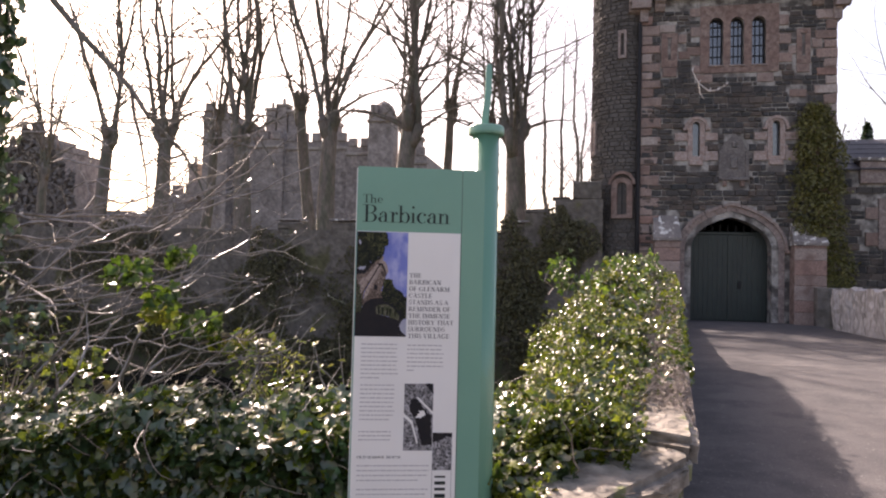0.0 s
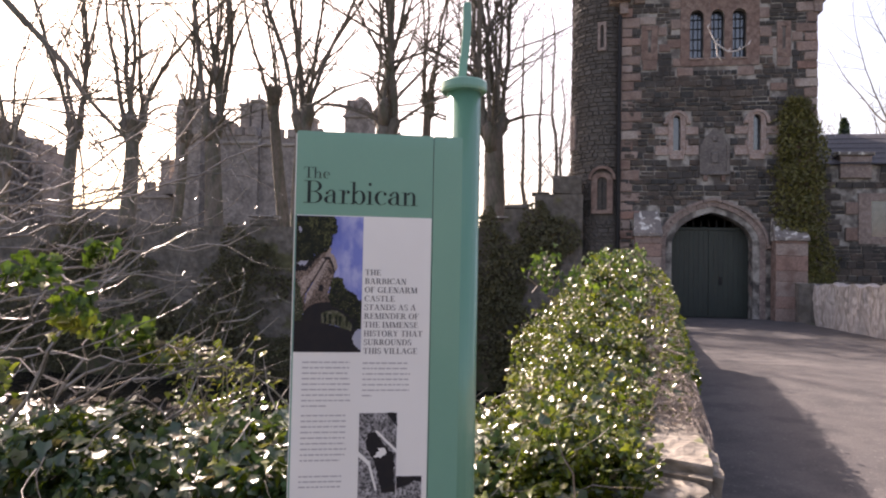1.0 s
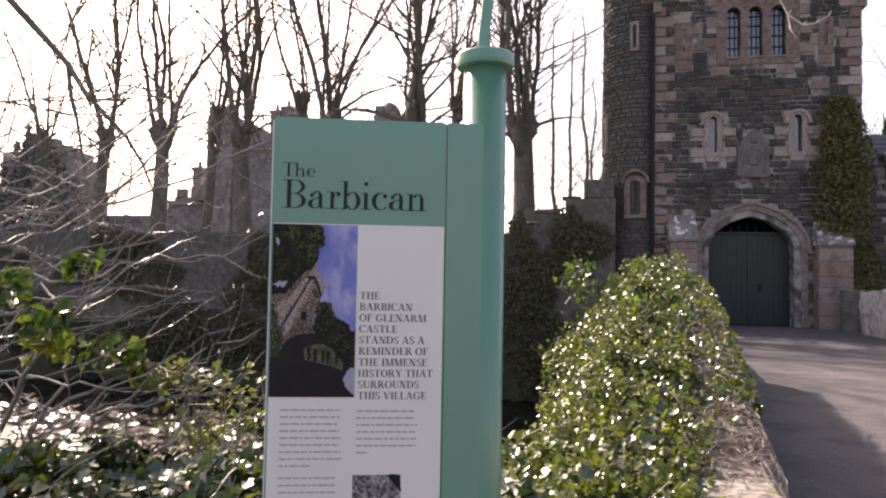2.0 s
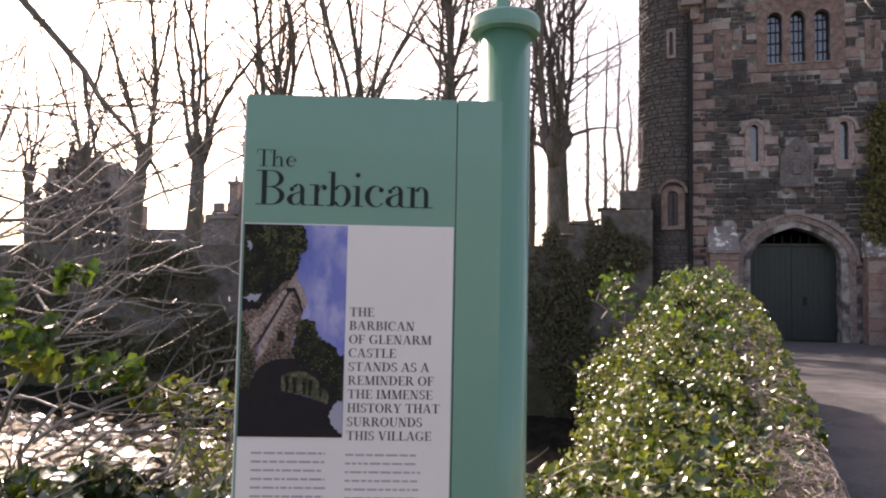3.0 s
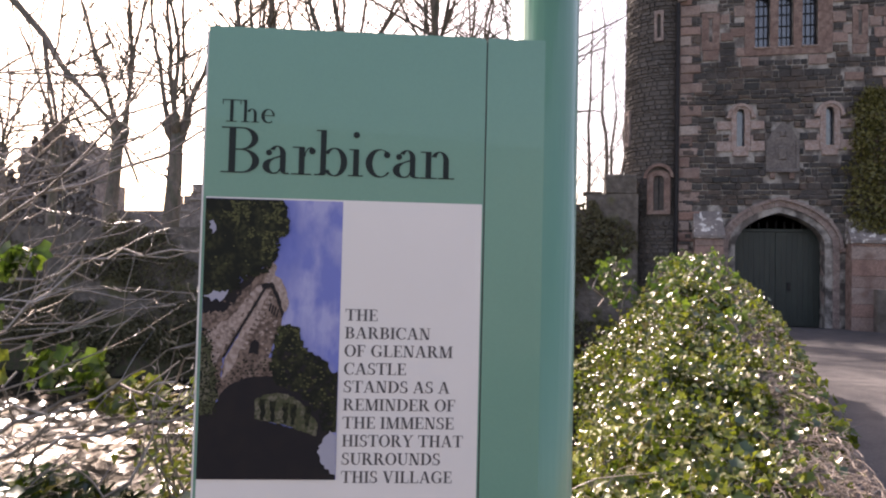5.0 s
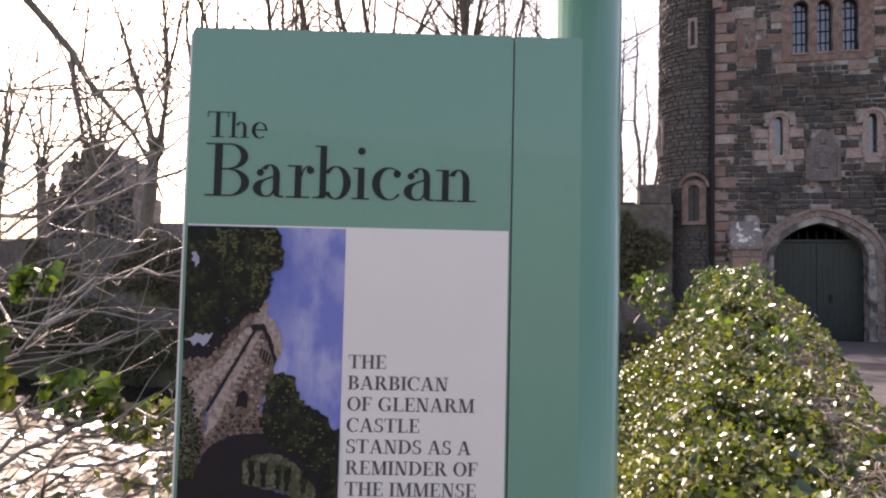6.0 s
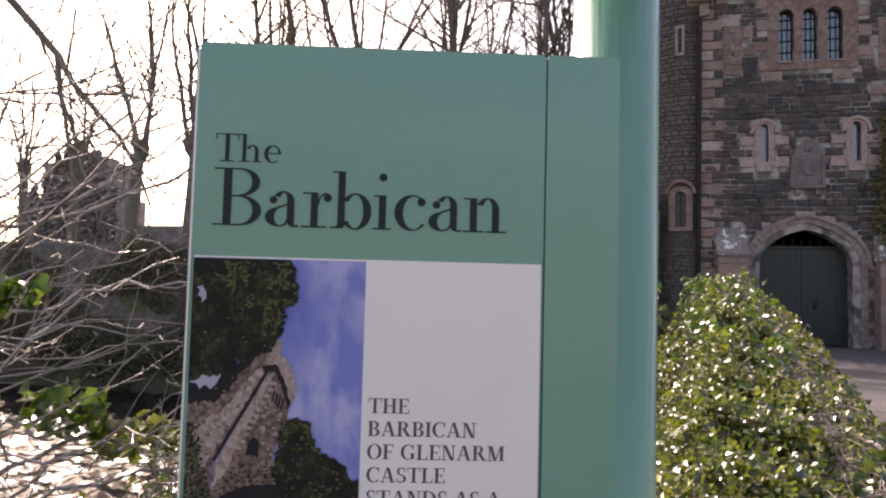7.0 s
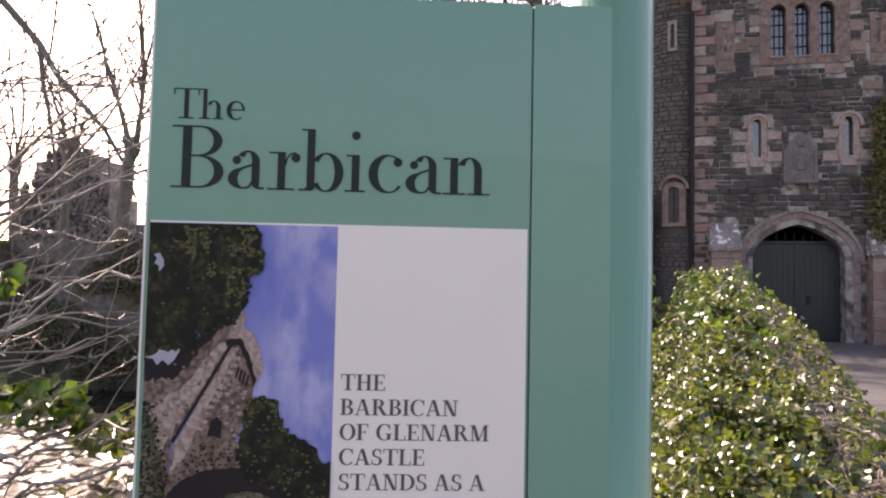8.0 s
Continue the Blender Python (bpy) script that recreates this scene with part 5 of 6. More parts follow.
def young(name, x, y, z, h, seed, label, material, leaves, r=0.18):
    """A small leafy shoot cluster growing from the bank."""
    t = thing(name, (x, y, z), label, "shrub", "leafy shoots on the bank")
    rng = random.Random(seed)
    st, lf = Bag(), Bag()
    for k in range(7):
        d = Vector((rng.gauss(0, 0.4), rng.gauss(0, 0.3), 1))
        pts = [Vector((0, 0, 0))]
        for i in range(6):
            d = (d + Vector((rng.gauss(0, 0.15), rng.gauss(0, 0.15), 0))).normalized()
            pts.append(pts[-1] + d * h / 6)
        st.tube(pts, [0.006, 0.006, 0.005, 0.005, 0.004, 0.003, 0.002], 4)
        for i in range(int(leaves * 1.8)):
            q = pts[rng.randrange(2, 7)]
            lf.leaf(q + Vector((rng.gauss(0, r * 0.3), rng.gauss(0, r * 0.3), rng.gauss(0, r * 0.3))), (rng.gauss(0, 0.7), -0.4, 1), rng.uniform(0.035, 0.065), rng.uniform(0, 6.28), 1)
    tagged(part("stem_tuft", st, M_STEM, t), kind="stuff")
    tagged(part("leaf_spray", lf, material, t), kind="stuff")


young("leafy_shoots", -0.52, 4.3, 0.65, 0.50, 501, "yellow-green leafy shoots on the bank", M_YELLOW, 14)
young("leafy_shoots", -0.75, 4.5, 0.65, 0.42, 502, "green leafy shoots on the bank", M_LIME, 10)
young("leafy_shoots", 0.12, 3.9, 0.70, 0.62, 503, "thin yellow-green shoots beside the sign", M_YELLOW, 4)
young("leafy_shoots", -0.35, 4.6, 0.45, 0.48, 506, "green leafy shoots on the bank", M_LIME, 11)
young("leafy_shoots", -2.2, 4.0, 0.70, 0.60, 504, "green leafy shoots on the bank", M_IVY, 14)
young("leafy_shoots", 1.02, 4.6, 0.60, 0.50, 505, "yellow-green shoots beside the parapet", M_YELLOW, 12)

# overhanging limb and hanging twig
LB = Vector((-3.7, 5.7, 4.36))
limb = thing("overhanging_limb", LB, "bare forked limb of a tree hanging overhead", "branch")
rng = random.Random(601)


def limb_part(pts, r0, r1, twigs, long=0.7):
    n = len(pts)
    P = [Vector(p) - LB for p in pts]
    lb = Bag()
    lb.tube(P, [r0 + (r1 - r0) * i / (n - 1) for i in range(n)], 7)
    for k in range(twigs):
        i = rng.randrange(1, n)
        d = (P[i] - P[i - 1]).normalized() + Vector((rng.gauss(0.1, 0.5), rng.gauss(0, 0.4), rng.gauss(0.1, 0.5)))
        branch(lb, rng, P[i - 1].lerp(P[i], rng.random()), d, rng.uniform(0.3, 1.0) * long, max(0.004, r1 * 0.6), 1, 0.02, 4, 0.06)
    tagged(part("bough", lb, M_BARK, limb), kind="stuff")


limb_part([(-4.5, 5.7, 5.2), (-3.7, 5.7, 4.36), (-3.11, 5.7, 3.72), (-2.81, 5.7, 3.43), (-2.56, 5.68, 3.19), (-2.40, 5.66, 2.98), (-2.21, 5.64, 2.80), (-2.01, 5.62, 2.62), (-1.86, 5.6, 2.42), (-1.76, 5.6, 2.2)], 0.034, 0.007, 22)
limb_part([(-2.56, 5.68, 3.19), (-2.50, 5.65, 2.94), (-2.42, 5.62, 2.76), (-2.33, 5.6, 2.41), (-2.30, 5.6, 2.1)], 0.018, 0.006, 9)
limb_part([(-3.9, 5.3, 2.72), (-3.1, 5.25, 2.82), (-2.6, 5.2, 2.80), (-2.1, 5.2, 2.82), (-1.70, 5.2, 2.88)], 0.010, 0.004, 8)
limb_part([(-3.4, 5.5, 4.3), (-2.95, 5.45, 3.9), (-2.45, 5.4, 3.62), (-1.9, 5.35, 3.5), (-1.5, 5.3, 3.5)], 0.008, 0.003, 8)
limb_part([(-3.6, 5.0, 3.2), (-3.0, 5.0, 2.96), (-2.5, 5.0, 2.62), (-2.1, 5.0, 2.42), (-1.6, 5.0, 2.40)], 0.008, 0.003, 9)
hang = thing("hanging_twig", (1.90, 3.80, 3.62), "thin twig hanging down with a few buds, sunlight put in its pale colour", "branch")
hb = Bag()
pts = [(0.06, 0, 0.9), (0.0, 0, 0.2), (-0.04, 0, -0.6), (-0.06, 0.01, -0.93), (-0.03, 0, -1.00), (0.02, 0, -1.04), (0.06, 0, -1.035), (0.10, 0, -1.01)]
part("hanging_stalk", Bag().tube(pts[:4], [0.0005] * 4, 4), M_TWIG, hang, "hair-thin dark stalk")
hb.tube(pts[3:], [0.0010, 0.0028, 0.0034, 0.0028, 0.0012], 5)
hb.tube([pts[4], (-0.02, 0.01, -1.05), (0.0, 0.01, -1.08)], [0.003, 0.003, 0.001], 4)
for p in pts[3:]:
    hb.tube([p, (p[0] + 0.01, p[1], p[2] + 0.018)], [0.005, 0.001], 4)
part("twig", hb, M_PALETWIG, hang)

# ivy-clad stem at the edge of the bank
clad = thing("ivy_clad_trunk", (-2.48, 4.02, 0.4), "dark ivy-clad trunk on the bank", "tree")
part("trunk", Bag().tube([(0, 0, 0), (0.02, 0, 1.5), (-0.02, 0.03, 3.2), (0.0, 0, 6.0)], [0.09, 0.08, 0.075, 0.05], 8), M_BARK, clad)


def clad_leaf(rng):
    a, z = rng.uniform(0, 6.28), rng.uniform(0.9, 4.5)
    rr = 0.10 + 0.05 * rng.random() + (0.08 if rng.random() < 0.15 else 0)
    return (rr * math.cos(a), rr * math.sin(a), z), (math.cos(a), math.sin(a), -0.1)


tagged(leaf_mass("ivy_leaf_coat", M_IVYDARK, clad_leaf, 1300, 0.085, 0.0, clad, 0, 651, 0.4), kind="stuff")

# ---- ivy on the gatehouse corner ----
def corner_ivy(rng):
    z = rng.uniform(0.9, 7.3)
    u = (z - 0.9) / 6.4
    c = 9.0 - 0.10 * u + (0.35 * (0.35 - u) if u < 0.35 else 0)
    half = 0.22 + 0.66 * math.sin(math.pi * min(1, max(0, 1 - u)) ** 0.8) ** 0.8
    if u < 0.25:
        c, half = c + 0.3, max(half, 0.7)
    a = rng.uniform(-1, 1)
    half *= 0.9 + 0.10 * math.sin(z * 2.1 + (2 if a > 0 else 0)) + 0.08 * math.sin(z * 7 + a)
    d = (1 - a * a) ** 0.5
    return (c + half * a + rng.gauss(0, 0.09), GY - 0.14 - 0.5 * half * d * rng.uniform(0.4, 1.0), z + rng.gauss(0, 0.06)), (a, -d, 0.3)


tagged(leaf_mass("climbing_ivy", M_IVYOLD, corner_ivy, 7500, 0.085, 0.2, None, 0, 701, 1.1), "olive-green ivy climbing the corner of the gatehouse", "ivy", kind="stuff")

# ---- information sign ----
M_GREEN = mat("sage_green_powder_coat", (0.118, 0.302, 0.220), 0.34, vary=[(0.123, 0.312, 0.228)], scale=3, bump=0.02, bump_scale=260, grain=0.02, coat=0.35)
M_SHEET = mat("white_printed_sheet", (0.74, 0.735, 0.69), 0.38, vary=[(0.72, 0.715, 0.67)], scale=5, bump=0.0, coat=0.2)
M_INK = mat("dark_ink", (0.014, 0.024, 0.022), 0.6, bump=0.0, spec=0.25)
M_INKGREY = mat("grey_ink", (0.10, 0.098, 0.098), 0.6, bump=0.0, spec=0.2)
M_INKPALE = mat("pale_grey_text", (0.37, 0.36, 0.365), 0.5, bump=0.0)
M_PHSKY = mat("printed_sky", (0.13, 0.17, 0.46), 0.6, vary=[(0.36, 0.38, 0.60), (0.17, 0.21, 0.51)], scale=8, bump=0.0, spec=0.15, stretch=(1.6, 1.6, 0.8))
M_PHTREE = mat("printed_foliage", (0.012, 0.015, 0.011), 0.6, vary=[(0.042, 0.048, 0.022), (0.012, 0.014, 0.010)], scale=55, bump=0.0, spec=0.15)
M_PHSTONE = mat("printed_stone", (0.17, 0.125, 0.10), 0.6, vary=[(0.25, 0.19, 0.155), (0.085, 0.064, 0.052)], scale=55, bump=0.0, spec=0.15)
M_PHDARK = mat("printed_shadow", (0.018, 0.017, 0.019), 0.6, vary=[(0.022, 0.02, 0.02)], scale=30, bump=0.0, spec=0.15)
M_PHPALE = mat("printed_highlight", (0.34, 0.35, 0.42), 0.6, vary=[(0.35, 0.36, 0.42)], scale=40, bump=0.0, spec=0.15)
M_PHGREY = mat("printed_grey_map", (0.22, 0.215, 0.215), 0.6, vary=[(0.42, 0.41, 0.41), (0.05, 0.05, 0.05)], scale=42, bump=0.0, spec=0.15)
M_SEAM = mat("dark_rubber_seam", (0.09, 0.12, 0.11), 0.6, bump=0.1)

SA, SB = Vector((0.532, 2.550)), Vector((0.900, 2.650))
sd = (SB - SA).normalized()
SIGN = Matrix(((sd.x, -sd.y, 0, SA.x), (sd.y, sd.x, 0, SA.y), (0, 0, 1, 0), (0, 0, 0, 1)))   # x along the panel, y to its back, z up
SW, STOP, SHEAD, SBOT = 0.383, 2.05, 1.812, 0.18
sign = thing("information_sign", (0, 0, 0), "sage-green metal information sign with printed white panel on round post", "sign")
sign.matrix_world = SIGN


def rounded(x0, x1, z0, z1, r, y0, y1, material, name, parent, n=5):
    """A flat plate with rounded corners and softened front edges."""
    bm = bmesh.new()
    pts = []
    for cx, cz, a0 in ((x1 - r, z1 - r, 0), (x0 + r, z1 - r, 90), (x0 + r, z0 + r, 180), (x1 - r, z0 + r, 270)):
        for i in range(n + 1):
            a = math.radians(a0 + 90 * i / n)
            pts.append((cx + r * math.cos(a), cz + r * math.sin(a)))
    f = bm.faces.new([bm.verts.new((x, y0, z)) for x, z in pts])
    ext = bmesh.ops.extrude_face_region(bm, geom=[f])
    bmesh.ops.translate(bm, verts=[g for g in ext["geom"] if isinstance(g, bmesh.types.BMVert)], vec=(0, y1 - y0, 0))
    bmesh.ops.recalc_face_normals(bm, faces=bm.faces[:])
    return part(name, bm, material, parent)


# a folded metal board: softened plate, with the post joined by a flat web
board = rounded(-0.004, SW, SBOT, STOP, 0.006, 0.0, 0.045, M_GREEN, "board", sign)
part("edge_trim", Bag().box(-0.0065, -0.0042, 0.0, 0.045, SBOT + 0.01, STOP - 0.008), M_SHEET, board, "pale side edge")
part("seam", Bag().box(SW + 0.0004, SW + 0.0019, 0.002, 0.04, SBOT, STOP - 0.003), M_SEAM, sign, "dark seam between board and post")
web = rounded(SW + 0.0022, SW + 0.085, SBOT, STOP, 0.003, 0.0, 0.045, M_GREEN, "web", sign)
PX, PY, PR = SW + 0.0935, 0.0500, 0.0508
M_POST = mat("glossy_green_post", (0.096, 0.255, 0.172), 0.30, vary=[(0.090, 0.240, 0.162)], scale=3, bump=0.10, bump_scale=9, grain=0.03, coat=0.3, spec=0.5, stretch=(5, 5, 0.15))
post = part("post", Bag().lathe([(PR, 0.0), (PR, 2.21)], 64, (PX, PY, 0)), M_POST, sign, smooth=False)
for p in post.data.polygons:
    p.use_smooth = len(p.vertices) == 4
cap = Bag().lathe([(PR + 0.001, 2.192), (PR + 0.016, 2.195), (PR + 0.018, 2.203), (PR + 0.018, 2.222), (PR + 0.014, 2.227), (0.01, 2.229)], 40, (PX, PY, 0))
collar = part("collar", cap, M_GREEN, sign, smooth=False)
fin = Bag()
prof = [(-0.006, 2.226, 0.014), (-0.006, 2.25, 0.0125), (-0.004, 2.28, 0.0125), (0.001, 2.32, 0.0125), (0.004, 2.36, 0.0125), (0.005, 2.40, 0.0125), (0.005, 2.44, 0.0125), (0.005, 2.462, 0.011), (0.006, 2.47, 0.006)]
fv = [(PX + x + s * w, PY + d, z) for x, z, w in prof for s, d in ((-1, -0.005), (1, -0.005), (1, 0.005), (-1, 0.005))]
fin.add(fv, [(4 * i + k, 4 * i + (k + 1) % 4, 4 * i + 4 + (k + 1) % 4, 4 * i + 4 + k) for i in range(len(prof) - 1) for k in range(4)] + [tuple(4 * (len(prof) - 1) + k for k in range(4))])
part("finial", fin, M_GREEN, sign, "thin curved green finial")
part("base_plate", Bag().box(PX - 0.1, PX + 0.1, PY - 0.1, PY + 0.1, 0.0, 0.012), M_GREEN, sign)
sheet = part("printed_sheet", Bag().box(0.0, SW - 0.002, -0.0012, 0.0, SBOT + 0.02, SHEAD), M_SHEET, sign, "white printed panel with text and pictures")


def flat(name, pts, lift, material, parent):
    """A printed patch: outline points (u, z) lying lift millimetres off the sheet."""
    y = -0.0012 - lift * 0.001
    bm = bmesh.new()
    es = []
    vs = [bm.verts.new((u, y, z)) for u, z in pts]
    es = [bm.edges.new((vs[i], vs[(i + 1) % len(vs)])) for i in range(len(vs))]
    bmesh.ops.triangle_fill(bm, use_beauty=True, use_dissolve=False, edges=es)
    for f in bm.faces:
        f.normal_update()
        if f.normal.y > 0:
            f.normal_flip()
    return part(name, bm, material, parent)


def rough_edge(pts, amp, step, seed):
    """Turns an outline into a ragged one."""
    rng = random.Random(seed)
    out = []
    for i, a in enumerate(pts):
        b = pts[(i + 1) % len(pts)]
        l = math.hypot(b[0] - a[0], b[1] - a[1])
        n = max(1, int(l / step))
        for k in range(n):
            u = k / n
            out.append((a[0] + (b[0] - a[0]) * u + (rng.uniform(-amp, amp) if k else 0), a[1] + (b[1] - a[1]) * u + (rng.uniform(-amp, amp) if k else 0)))
    return out


def clipped(pts, u0, u1, z0, z1):
    return [(min(max(u, u0), u1), min(max(z, z0), z1)) for u, z in pts]


M_PHFLANK = mat("printed_pale_stone", (0.30, 0.235, 0.20), 0.6, vary=[(0.20, 0.155, 0.13), (0.40, 0.33, 0.29)], scale=60, bump=0.0, spec=0.15)
M_PHLEAF = mat("printed_lit_leaves", (0.075, 0.085, 0.036), 0.6, vary=[(0.045, 0.052, 0.022), (0.115, 0.118, 0.05)], scale=90, bump=0.0, spec=0.15)
PU, PZ0, PZ1 = 0.187, 1.428, 1.810
ph = lambda pts: [(PU * u, PZ1 - (PZ1 - PZ0) * v) for u, v in pts]
photo = flat("photograph", ph([(0, 0), (1, 0), (1, 1), (0, 1)]), 0.3, M_PHSKY, sheet)
photo["label"] = "colour photograph of a stone tower and bridge under a blue sky"


def ph_patch(name, pts, lift, m, amp=0.0, seed=0):
    p = ph(pts)
    if amp:
        p = rough_edge(p, amp, 0.004, seed)
        p = [(0.0 if u < 0.0045 else PU if u > PU - 0.0045 else u, PZ1 if z > PZ1 - 0.0045 else PZ0 if z < PZ0 + 0.0045 else z) for u, z in p]
    p = clipped(p, 0.0005, PU - 0.0005, PZ0 + 0.0005, PZ1 - 0.0005)
    edges = ((0, 0.0005), (0, PU - 0.0005), (1, PZ0 + 0.0005), (1, PZ1 - 0.0005))
    on = lambda a, e: abs(a[e[0]] - e[1]) < 1e-6
    p = [p[i] for i in range(len(p)) if abs(p[i][0] - p[i - 1][0]) + abs(p[i][1] - p[i - 1][1]) > 1e-6]
    n = len(p)
    # a run along the print's border keeps its two ends only
    p = [p[i] for i in range(n) if not any(on(p[i - 1], e) and on(p[i], e) and on(p[(i + 1) % n], e) for e in edges)]
    return flat(name, p, lift, m, photo)


M_PHLIT = mat("printed_sunlit_bank", (0.07, 0.075, 0.04), 0.6, vary=[(0.16, 0.15, 0.11), (0.05, 0.06, 0.03)], scale=70, bump=0.0, spec=0.15)


def dabs(name, count, place, size, lift, m, seed, flatness=0.55):
    """Many small ragged dabs of one ink; place(rng) gives a spot of the picture or None."""
    rng = random.Random(seed)
    bag = Bag()
    for k in range(count):
        got = place(rng)
        if got is None:
            continue
        u, v = got
        r, n = size * rng.uniform(0.45, 1.25), rng.randrange(6, 9)
        a0 = rng.uniform(0, 6.28)
        pts = [(PU * u + r * math.cos(a0 + 6.28 * i / n) * rng.uniform(0.5, 1.15), PZ1 - (PZ1 - PZ0) * v + flatness * r * math.sin(a0 + 6.28 * i / n) * rng.uniform(0.5, 1.15)) for i in range(n)]
        pts = clipped(pts, 0.0005, PU - 0.0005, PZ0 + 0.0005, PZ1 - 0.0005)
        y = -0.0012 - lift * 0.001 - 0.00001 * (k % 20)
        bag.add([(a, y, b) for a, b in pts], [tuple(range(n))])
    tagged(part(name, bag, m, photo), kind="stuff")


CANOPY = [(0.0, 0.0), (0.55, 0.0), (0.575, 0.04), (0.60, 0.095), (0.56, 0.13), (0.50, 0.145), (0.53, 0.175), (0.50, 0.21), (0.48, 0.235), (0.40, 0.265), (0.31, 0.27), (0.24, 0.315), (0.17, 0.335), (0.12, 0.325), (0.06, 0.335), (0.0, 0.355)]
BUSH = [(0.50, 0.60), (0.53, 0.50), (0.56, 0.455), (0.64, 0.445), (0.715, 0.46), (0.74, 0.53), (0.82, 0.555), (0.90, 0.575), (0.94, 0.61), (1.0, 0.62), (1.0, 0.83), (0.90, 0.83), (0.86, 0.76), (0.72, 0.69), (0.55, 0.66)]


def within(poly, u, v):
    inside = False
    for (a, b), (c, d) in zip(poly, poly[1:] + poly[:1]):
        if (b > v) != (d > v) and u < (c - a) * (v - b) / (d - b) + a:
            inside = not inside
    return inside


def in_shape(poly, u0, u1, v0, v1, extra=None):
    def f(rng):
        u, v = rng.uniform(u0, u1), rng.uniform(v0, v1)
        return (u, v) if within(poly, u, v) and (extra is None or extra(u, v, rng)) else None
    return f


# the leaning tower, the bridge with its dark arch, and trees
ph_patch("left_flank", [(0.0, 0.37), (0.10, 0.39), (0.20, 0.33), (0.38, 0.265), (0.50, 0.23), (0.46, 0.32), (0.16, 0.57), (0.15, 0.70), (0.0, 0.80)], 0.9, M_PHSTONE, 0.0012, 2)
ph_patch("lit_flank", [(0.04, 0.47), (0.20, 0.43), (0.36, 0.33), (0.42, 0.31), (0.43, 0.325), (0.14, 0.56), (0.10, 0.62), (0.03, 0.62)], 1.0, M_PHFLANK, 0.002, 15)
ph_patch("flank_shade", [(0.0, 0.35), (0.12, 0.36), (0.24, 0.315), (0.36, 0.265), (0.40, 0.27), (0.32, 0.315), (0.24, 0.37), (0.16, 0.41), (0.0, 0.41)], 1.05, M_PHDARK, 0.003, 13)
ph_patch("tower_front", [(0.455, 0.315), (0.50, 0.305), (0.585, 0.415), (0.575, 0.45), (0.52, 0.52), (0.49, 0.575), (0.28, 0.60), (0.15, 0.69), (0.17, 0.58)], 1.1, M_PHSTONE, 0.001, 14)
ph_patch("corner_strip", [(0.455, 0.325), (0.495, 0.325), (0.36, 0.46), (0.27, 0.56), (0.16, 0.68), (0.17, 0.58)], 1.2, M_PHFLANK, 0.0014, 16)
ph_patch("tower_head", [(0.49, 0.225), (0.53, 0.24), (0.52, 0.275), (0.565, 0.285), (0.61, 0.335), (0.625, 0.375), (0.585, 0.42), (0.56, 0.37), (0.50, 0.305), (0.44, 0.30)], 1.25, M_PHFLANK, 0.0012, 6)
ph_patch("parapet_shadow", [(0.42, 0.305), (0.50, 0.298), (0.545, 0.335), (0.592, 0.41), (0.575, 0.425), (0.535, 0.36), (0.49, 0.318), (0.43, 0.32)], 1.4, M_PHDARK, 0.001, 17)
ph_patch("drainpipe_picture", [(0.445, 0.315), (0.458, 0.32), (0.17, 0.572), (0.155, 0.568)], 1.45, M_PHDARK)
for k in range(4):
    u, v = 0.492 + 0.018 * k, 0.372 + 0.007 * k
    ph_patch("tower_slot", [(u, v), (u + 0.010, v + 0.003), (u - 0.004, v + 0.032), (u - 0.014, v + 0.029)], 1.5, M_PHDARK)
for k in range(11):
    t = k / 11
    u, v = 0.475 - 0.20 * t, 0.345 + 0.20 * t
    ph_patch("quoin_picture", [(u, v), (u + 0.035, v + 0.004), (u + 0.028, v + 0.013), (u - 0.006, v + 0.010)], 1.5, M_PHFLANK)
dabs("pale_stones", 90, in_shape([(0.43, 0.37), (0.55, 0.44), (0.49, 0.56), (0.42, 0.50), (0.38, 0.46)], 0.36, 0.58, 0.36, 0.57), 0.0028, 1.55, M_PHFLANK, 71, 0.8)
dabs("flank_stains", 110, in_shape([(0.0, 0.40), (0.40, 0.30), (0.14, 0.62), (0.0, 0.80)], 0.0, 0.42, 0.30, 0.80), 0.0024, 1.3, M_PHSTONE, 72, 0.8)
ph_patch("tower_door", [(0.345, 0.555), (0.36, 0.515), (0.39, 0.502), (0.42, 0.515), (0.415, 0.56), (0.38, 0.552)], 1.6, M_PHDARK, 0.0006, 18)
ph_patch("bridge_picture", [(0.12, 0.72), (0.15, 0.66), (0.28, 0.578), (0.45, 0.565), (0.62, 0.57), (0.76, 0.64), (0.80, 0.72), (0.40, 0.70)], 1.7, M_PHSTONE, 0.0015, 7)
dabs("bridge_growth", 380, in_shape([(0.14, 0.68), (0.28, 0.575), (0.64, 0.57), (0.74, 0.63), (0.45, 0.63), (0.28, 0.645)], 0.1, 0.8, 0.56, 0.70), 0.0019, 1.75, M_PHTREE, 73, 0.7)
ph_patch("arch_shadow", [(0.10, 0.76), (0.15, 0.70), (0.22, 0.665), (0.34, 0.64), (0.48, 0.632), (0.60, 0.64), (0.76, 0.68), (0.90, 0.77), (0.97, 0.83), (0.92, 0.86), (0.84, 0.84), (0.72, 0.79), (0.40, 0.80), (0.12, 0.80)], 1.85, M_PHDARK, 0.001, 8)
ph_patch("river_picture", [(0.0, 0.78), (0.12, 0.765), (0.40, 0.785), (0.60, 0.805), (0.86, 0.84), (1.0, 0.87), (1.0, 1.0), (0.0, 1.0)], 1.9, M_PHDARK, 0.0012, 9)
ph_patch("bush", BUSH, 2.0, M_PHTREE, 0.003, 1)
